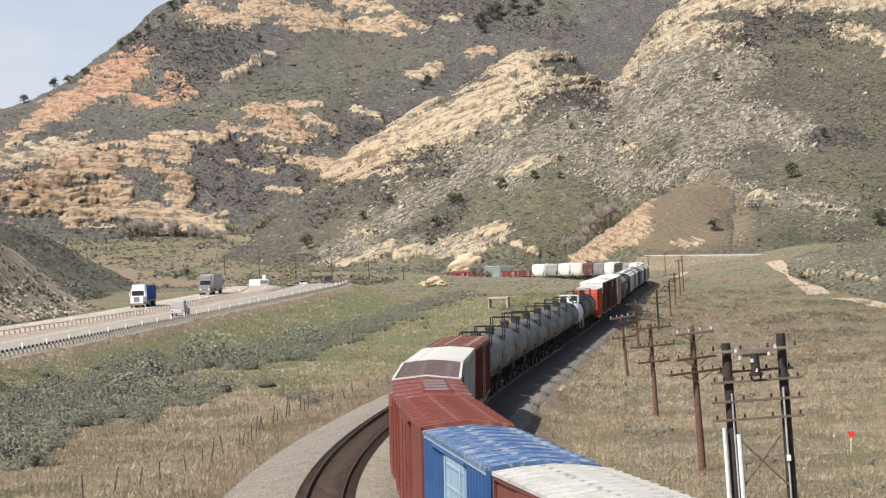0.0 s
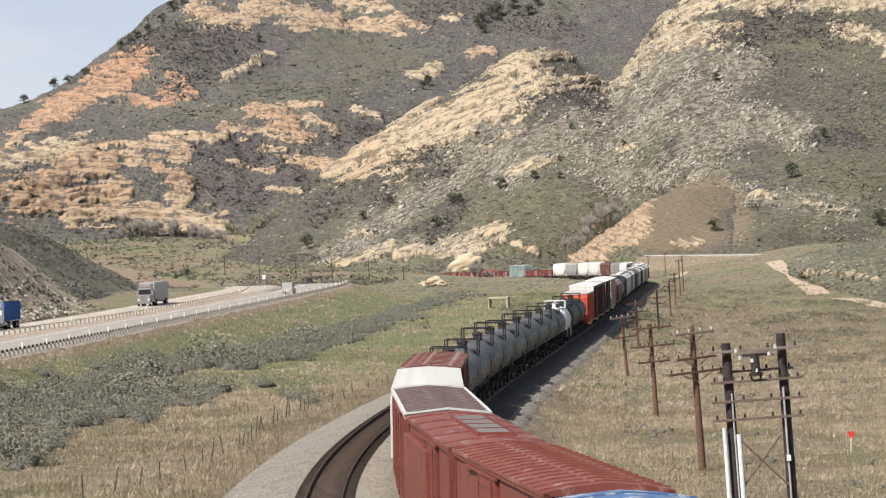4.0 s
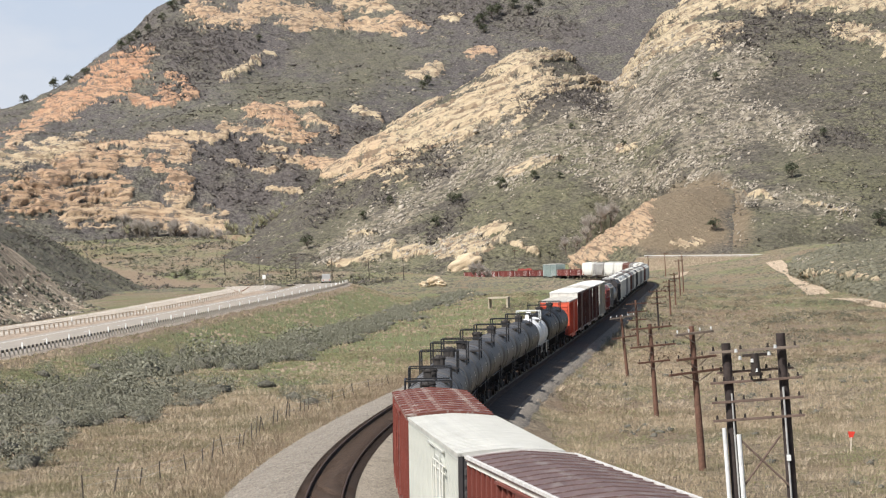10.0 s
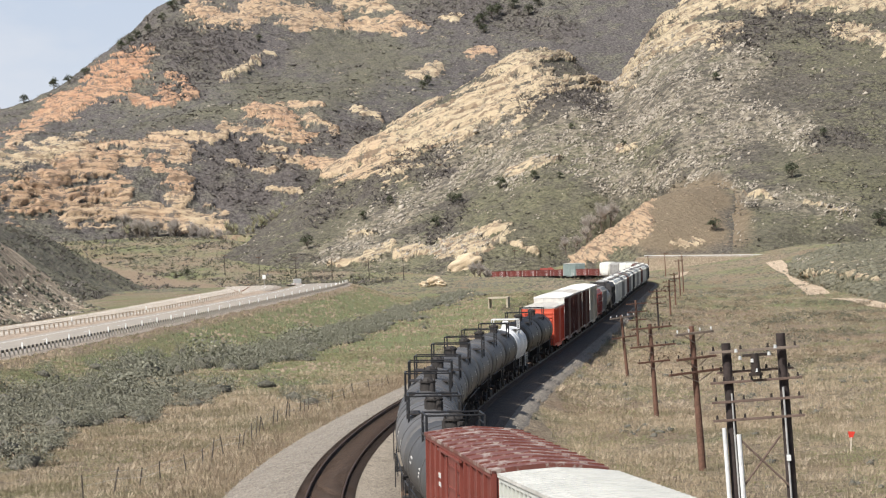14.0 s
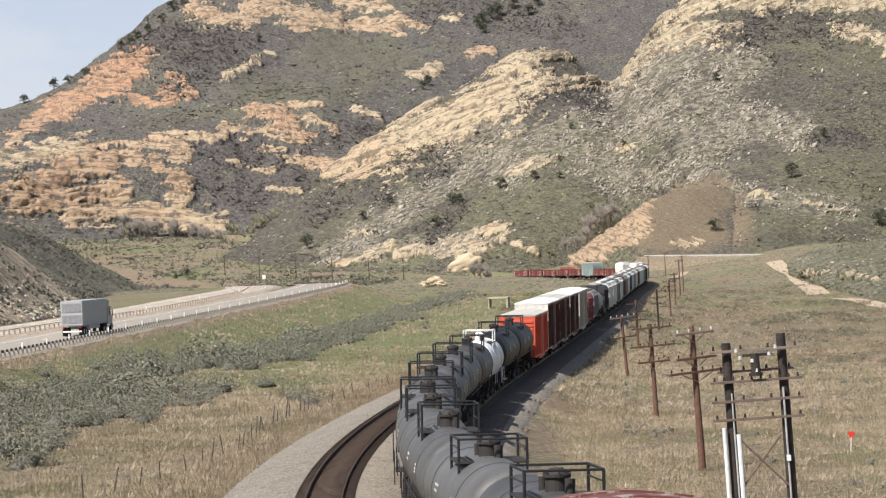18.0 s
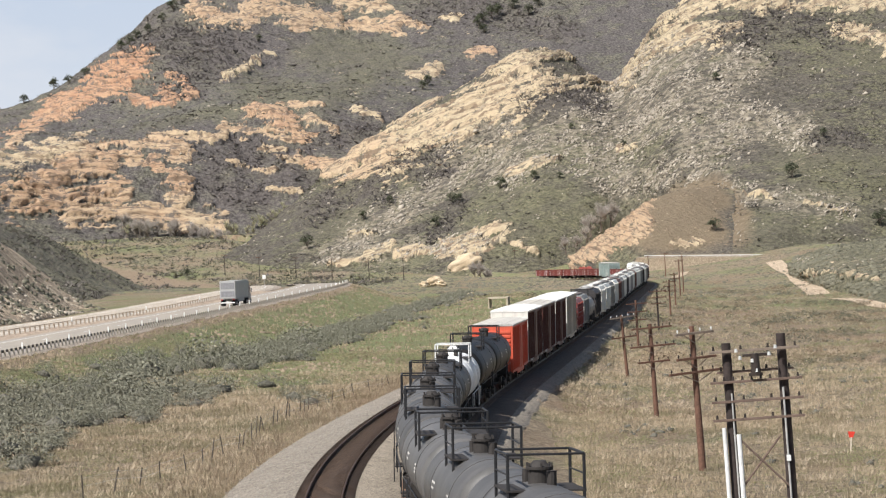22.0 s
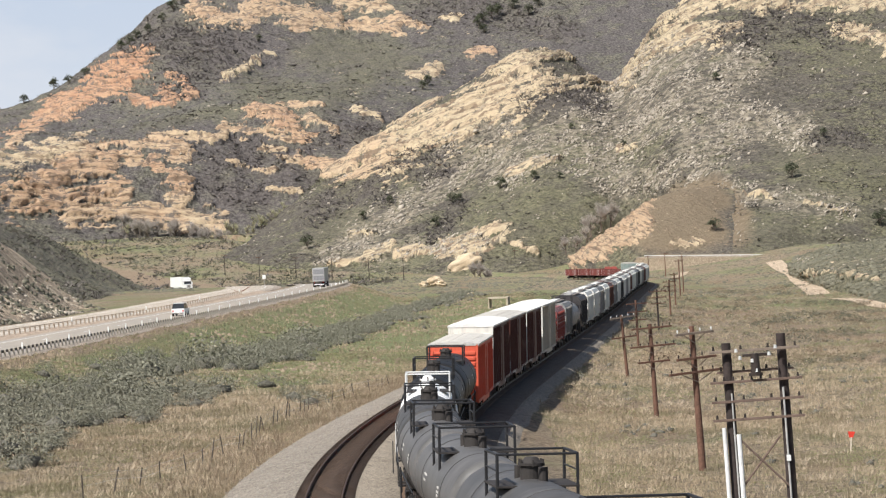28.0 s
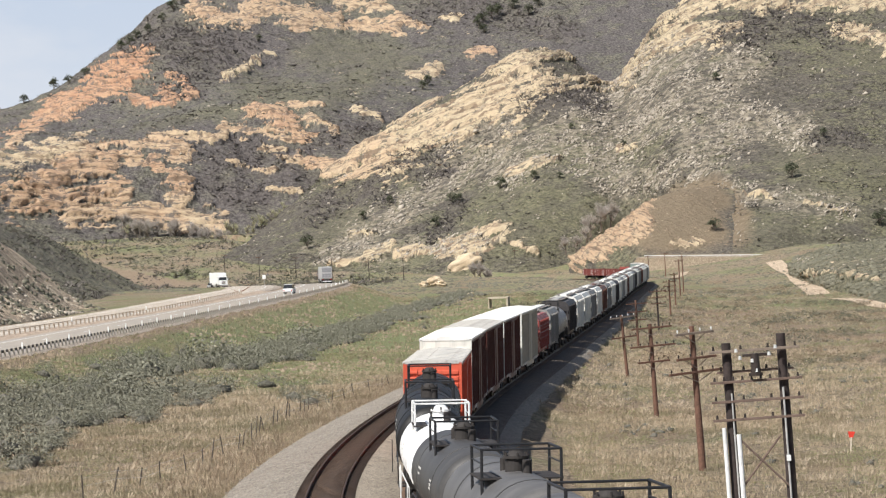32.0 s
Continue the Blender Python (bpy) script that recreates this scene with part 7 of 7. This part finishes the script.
MAT_OUTCROP = outcrop_material()
boulder("large cream sandstone outcrop beside the railway", 7.0, 962, 4.0, 6.3, 3.5, 3.6, 0, -24, 1)
boulder("long slab of cream sandstone above the railway", 9.5, 1018, 14.5, 10.0, 4.0, 2.2, 0, -18, 2)
boulder("low sandstone ledge in the slope", -2.0, 1012, 10.0, 7.0, 3.0, 1.2, 0, -12, 6)
boulder("pale boulder in the grass by the highway", -2.6, 741, 1.5, 2.2, 1.6, 1.6, 20, -20, 3)
boulder("grey broken rock beside the pale boulder", -5.2, 739, 0.8, 1.6, 1.3, 1.1, 50, 15, 8)
boulder("grey rock half buried in the grass", -0.6, 738, 1.0, 1.3, 1.2, 0.9, 10, 12, 9)
boulder("small pale stone in the meadow", 5.8, 640, seat_z(5.8, 640) + 0.2, 0.9, 0.7, 0.5, 0, -15, 4)
boulder("white stone on the green slope", 88.5, 640, 3.2, 0.9, 0.7, 0.6, 0, 0, 5)

# ---- dirt track and the far road under the hill ----
MAT_DIRT = gravel("pale_dirt", (0.36, 0.27, 0.18), (0.56, 0.45, 0.33), 3.0)


def dirt_track(pts, half):
    c = catmull(np.array(pts, float), 40)
    d = np.gradient(c, axis=0)
    d /= np.linalg.norm(d, axis=1)[:, None]
    rows = []
    for o in (-half, -half * 0.5, 0, half * 0.5, half):
        x, y = c[:, 0] + o * d[:, 1], c[:, 1] - o * d[:, 0]
        rows.append(np.stack([x, y, ground_z(x, y) + 0.12], -1))
    return strip("dirt_track", np.stack(rows, 1), MAT_DIRT, "pale dirt track through the dry field", "dirt track")


dirt_track([(94, 800), (91.5, 760), (88.5, 710), (82.5, 650), (76.8, 585), (73.6, 552)], 2.3)
dirt_track([(72.5, 520), (74, 500), (73.6, 482), (73, 460), (76, 430)], 2.0)
dirt_track([(48, 745), (54, 752), (60, 760), (66, 790), (70, 820)], 1.5)


def far_line(y):
    y = np.asarray(y, float)
    return np.interp(y, [844, 871], [111.0, 61.0]), np.interp(y, [844, 871], [3.8, 5.3])


road_strip("far_road", np.arange(844.0, 871.1, 1.5), far_line, [(-2.2, -0.1), (-2.0, 0.05), (2.0, 0.05), (2.4, -0.2)], MAT_ROAD, "narrow road along the foot of the hill", "road")
road_strip("road_bank", np.arange(844.0, 871.1, 1.5), far_line, [(-11.0, -5.5), (-5.0, -1.6), (-2.1, -0.02), (2.2, -0.02), (12.0, 0.6)], MAT_LAND, "grassy bank below the far road", "bank")
guardrail(844.0, 871.0, far_line, -0.6, 1.8, MAT_GALV, MAT_GALV, "white guardrail of the road below the hill", 0, -0.1)


# ---- road vehicles; each runs towards its own +x ----
MAT_TYRE = plain("tyre_rubber", (0.03, 0.03, 0.03), 0.9)
MAT_RIM = plain("wheel_rim", (0.45, 0.45, 0.45), 0.4, 0.7)
MAT_PANE = plain("dark_window", (0.03, 0.035, 0.04), 0.1)
MAT_CHASSIS = plain("truck_chassis", (0.04, 0.04, 0.04), 0.7)
MAT_WHITECAB = plain("white_truck_paint", (0.78, 0.78, 0.76), 0.35, 0, 0.08)
MAT_SILVER = plain("silver_trailer", (0.42, 0.42, 0.41), 0.5, 0.1, 0.1, 1.0)
MAT_WHITEBOX = plain("white_trailer", (0.80, 0.80, 0.78), 0.5, 0.0, 0.08, 1.0)
MAT_BLUEBODY = plain("blue_dump_body", (0.03, 0.13, 0.42), 0.5, 0, 0.3)
MAT_DARKCAB = plain("dark_cab_paint", (0.30, 0.27, 0.27), 0.35)
MAT_LAMP = plain("headlamp", (0.8, 0.8, 0.78), 0.1)
MAT_TAIL = plain("tail_light", (0.5, 0.02, 0.02), 0.3)
MAT_TANBODY = plain("tan_pickup_paint", (0.52, 0.48, 0.43), 0.4)
MAT_BLACKCAR = plain("dark_car_paint", (0.05, 0.05, 0.055), 0.3)
MAT_CHROME = plain("chrome_grille", (0.6, 0.6, 0.6), 0.2, 0.9)


def wheel(root, x, y, r, w_):
    ty = part("wheel", rod(bmesh.new(), (0, -w_ / 2, 0), (0, w_ / 2, 0), r, 18), MAT_TYRE, root)
    ty.location = (x, y, r)
    s = 1 if y > 0 else -1
    part("rim", rod(bmesh.new(), (0, s * w_ * 0.4, 0), (0, s * (w_ / 2 + 0.01), 0), r * 0.55, 12), MAT_RIM, ty)


def tractor(root, paint_, x0):
    """A long-nosed truck cab whose bumper is at x0."""
    bm = bmesh.new()
    prism(bm, [(-1.1, 0.75), (1.1, 0.75), (1.1, 1.75), (0.9, 1.95), (-0.9, 1.95), (-1.1, 1.75)], x0 - 1.7, x0 - 0.1)
    part("bonnet", bm, paint_, root)
    bm = boxed(x0 - 3.9, x0 - 1.6, -1.22, 1.22, 0.85, 3.1, bevel=0.1)
    cab = part("cab", bm, paint_, root)
    part("roof_fairing", boxed(x0 - 3.9, x0 - 2.2, -1.15, 1.15, 3.05, 3.9, bevel=0.25), paint_, root)
    part("windscreen", boxed(x0 - 1.66, x0 - 1.58, -1.05, 1.05, 2.0, 2.85, bevel=0.03), MAT_PANE, cab)
    for y in (-1.23, 1.23):
        part("side_window", boxed(x0 - 2.7, x0 - 1.9, y - 0.01, y + 0.01, 2.0, 2.8), MAT_PANE, cab)
        part("mirror", boxed(x0 - 1.6, x0 - 1.4, y * 1.12 - 0.08, y * 1.12 + 0.08, 1.9, 2.6, bevel=0.02), paint_, cab)
        part("headlight", boxed(x0 - 0.14, x0 - 0.07, y * 0.72 - 0.17, y * 0.72 + 0.17, 1.0, 1.25, bevel=0.02), MAT_LAMP, root)
    part("grille", boxed(x0 - 0.13, x0 - 0.06, -0.5, 0.5, 0.95, 1.8, bevel=0.02), MAT_CHROME, root)
    part("bumper", boxed(x0 - 0.3, x0, -1.2, 1.2, 0.4, 0.78, bevel=0.06), MAT_CHROME, root)
    part("frame", boxed(x0 - 7.3, x0 - 0.5, -0.5, 0.5, 0.75, 0.98), MAT_CHASSIS, root)
    for y in (-1.0, 1.0):
        wheel(root, x0 - 0.95, y, 0.5, 0.3)
        for x in (x0 - 5.5, x0 - 6.8):
            wheel(root, x, y, 0.5, 0.55)
        part("fuel_tank", rod(bmesh.new(), (x0 - 4.8, y, 0.75), (x0 - 3.2, y, 0.75), 0.32, 14), MAT_CHROME, root)


def semi(label, cab, box_mat, x0=9.5):
    root = tagged(new("semi_truck"), label, "truck", "traffic on the highway")
    tractor(root, cab, x0)
    tb = x0 - 4.6
    part("trailer", boxed(tb - 15.5, tb, -1.28, 1.28, 1.15, 4.05, bevel=0.04), box_mat, root)
    rd = part("rear_doors", boxed(tb - 15.54, tb - 15.47, -1.22, 1.22, 1.25, 3.95), box_mat, root)
    for z0, z1 in ((1.5, 2.4), (2.75, 3.75)):
        part("door_panel", boxed(tb - 15.58, tb - 15.52, -1.1, 1.1, z0, z1), plain("grey_door", (0.26, 0.26, 0.27), 0.5), rd)
    part("rear_bumper", boxed(tb - 15.5, tb - 15.3, -1.1, 1.1, 0.45, 0.62), MAT_WHITEBOX, root)
    for y in (-0.95, 0.95):
        part("tail_light", boxed(tb - 15.56, tb - 15.5, y - 0.12, y + 0.12, 0.95, 1.08), MAT_TAIL, root)
        for x in (tb - 13.3, tb - 14.6):
            wheel(root, x, y, 0.5, 0.55)
    part("side_skirt", boxed(tb - 11.5, tb - 4.5, -1.2, 1.2, 0.7, 1.15), box_mat, root)
    return root


def dump_truck():
    root = tagged(new("dump_truck"), "white-cabbed truck with high blue dump body", "truck", "traffic on the highway")
    tractor(root, MAT_WHITECAB, 4.8)
    bm = bmesh.new()
    box(bm, -8.4, 0.4, -1.25, 1.25, 1.1, 3.6, 0.03)
    body = part("dump_body", bm, MAT_BLUEBODY, root)
    rib = None
    for i in range(10):
        for k in (-1, 1):
            m = pose(-8.2 + i * 0.93, k * 1.28, 1.15)
            if rib is None:
                rib = part("body_rib", boxed(-0.06, 0.06, -0.06, 0.06, 0, 2.4), MAT_BLUEBODY, body)
                rib.matrix_basis = m
            else:
                again("body_rib", rib, m, body)
    part("tarp_rail", boxed(-8.4, 0.4, -1.3, 1.3, 3.58, 3.68), MAT_CHASSIS, body)
    for y in (-1.0, 1.0):
        wheel(root, -6.2, y, 0.5, 0.5)
        wheel(root, -7.4, y, 0.5, 0.5)
    return root


def car(name, label, paint_, L=4.6, W=1.8, H=1.5, cabin=(-0.32, 0.22), bed=False, cap=None):
    """A car, estate or pickup: lower body, glass house, roof, wheels, lights."""
    root = tagged(new(name), label, "car", "traffic on the highway")
    part("body", boxed(-L / 2, L / 2, -W / 2, W / 2, 0.35, H * 0.58, bevel=0.14), paint_, root)
    a, b = cabin[0] * L, cabin[1] * L
    bm = bmesh.new()
    z0, z1 = H * 0.56, H - 0.04
    lo = [(a, -W / 2 + 0.06), (b, -W / 2 + 0.06), (b, W / 2 - 0.06), (a, W / 2 - 0.06)]
    hi = [(a + 0.35, -W / 2 + 0.2), (b - 0.6, -W / 2 + 0.2), (b - 0.6, W / 2 - 0.2), (a + 0.35, W / 2 - 0.2)]
    v0 = [bm.verts.new((x, y, z0)) for x, y in lo]
    v1 = [bm.verts.new((x, y, z1)) for x, y in hi]
    bm.faces.new(v0)
    bm.faces.new(v1)
    for i in range(4):
        bm.faces.new((v0[i], v0[(i + 1) % 4], v1[(i + 1) % 4], v1[i]))
    part("glasshouse", bm, MAT_PANE, root)
    part("roof", boxed(a + 0.32, b - 0.55, -W / 2 + 0.17, W / 2 - 0.17, z1 - 0.01, H + 0.02, bevel=0.02), paint_, root)
    if cap is not None:
        part("camper_shell", boxed(-L / 2 + 0.05, a + 0.2, -W / 2 + 0.02, W / 2 - 0.02, H * 0.57, H + 0.35, bevel=0.12), cap, root)
    for y in (-W / 2 + 0.1, W / 2 - 0.1):
        for x in (-L * 0.3, L * 0.31):
            wheel(root, x, y, 0.33, 0.22)
        part("headlight", boxed(L / 2 - 0.05, L / 2 + 0.01, y * 0.8 - 0.15, y * 0.8 + 0.15, 0.6, 0.75, bevel=0.02), MAT_LAMP, root)
        part("tail_light", boxed(-L / 2 - 0.01, -L / 2 + 0.05, y * 0.85 - 0.1, y * 0.85 + 0.1, 0.6, 0.85, bevel=0.02), MAT_TAIL, root)
    part("rear_bumper", boxed(-L / 2 - 0.06, -L / 2 + 0.1, -W / 2 + 0.08, W / 2 - 0.08, 0.36, 0.52, bevel=0.03), MAT_CHROME, root)
    return root


# thing, road, which way it runs (+1 away from the camera), seconds and metres along y
DRIVES = [
    (dump_truck(), far_road, -1, [(0, 484), (1, 457), (2, 431), (3, 403), (3.5, 388), (6, 315), (10, 200), (14, 120), (32, 110)]),
    (semi("semi-trailer truck with dark cab and grey trailer", MAT_DARKCAB, MAT_SILVER), far_road, -1, [(0, 575), (1, 559), (2, 541), (3, 519), (3.5, 508), (5.5, 455), (6.5, 427), (7.5, 399), (8.5, 372), (12, 280), (16, 200), (32, 180)]),
    (car("pickup_truck", "tan pickup truck with grey camper shell", MAT_TANBODY, 5.6, 2.0, 1.85, (-0.1, 0.2), cap=MAT_SILVER), near_road, 1, [(0, 405), (1, 441), (2, 476), (3, 508), (3.5, 523), (5.5, 572), (7, 607), (9, 660), (11, 712), (12, 738), (13, 754), (14, 768), (16.5, 812), (22, 925), (32, 1080)]),
    (semi("white semi-trailer truck on the far curve", MAT_WHITECAB, MAT_WHITEBOX), near_road, 1, [(0, 834), (1, 862), (2, 889), (3, 918), (5, 975), (8, 1060), (32, 1075)]),
    (semi("semi-trailer truck with silver-grey box trailer", MAT_DARKCAB, MAT_SILVER), near_road, 1, [(0, 100), (8, 120), (16.5, 292), (17, 304), (18, 334), (19, 367), (20, 401), (21, 434), (22, 466), (23, 496), (24, 524), (25, 549), (27.5, 600), (30, 648), (32, 690)]),
    (car("van", "white van seen from behind", MAT_WHITECAB, 4.9, 1.9, 1.85, (-0.46, 0.3)), near_road, 1, [(0, 75), (12, 95), (22, 200), (25, 290), (25.5, 306), (27.5, 385), (28.7, 432), (30, 478), (30.8, 504), (31.4, 522), (32, 537)]),
    (semi("white semi-trailer truck coming round the curve", MAT_WHITECAB, MAT_WHITEBOX), far_road, -1, [(0, 1085), (18, 1050), (24, 925), (27.5, 846), (28.7, 823), (30, 801), (32, 774)]),
    (car("car", "dark sport utility car", MAT_BLACKCAR, 4.7, 1.9, 1.75, (-0.46, 0.24)), near_road, 1, [(0, 655), (1, 675), (2, 696), (3, 718), (6, 790), (12, 930), (32, 1050)]),
    (car("car", "white car rounding the curve", MAT_WHITECAB, 4.6, 1.8, 1.5), near_road, 1, [(0, 754), (1, 766), (2, 780), (3, 797), (6, 860), (12, 990), (32, 1062)]),
    (car("car", "silver car behind the white truck", MAT_SILVER, 4.6, 1.8, 1.5), far_road, -1, [(0, 1060), (20, 1020), (28, 868), (30.8, 812), (32, 790)]),
]


def drive_pose(road, way, y):
    x, z = road(np.array([y, y + 6.0]))
    yaw = math.atan2(6.0, float(x[1] - x[0])) + (0 if way > 0 else math.pi)
    return Matrix.Translation((float(x[0]), y, float(z[0]) + 0.07)) @ Euler((0, 0, yaw)).to_matrix().to_4x4()


# ---- what moves ----
def motions():
    for ob, s_mid, bogie in ROLL:
        walk(ob, [(t, car_pose(s_mid - ahead(t), bogie)) for t in range(0, 33)])
    for ob, road, way, times in DRIVES:
        walk(ob, [(t, drive_pose(road, way, float(y))) for t, y in times])


motions()
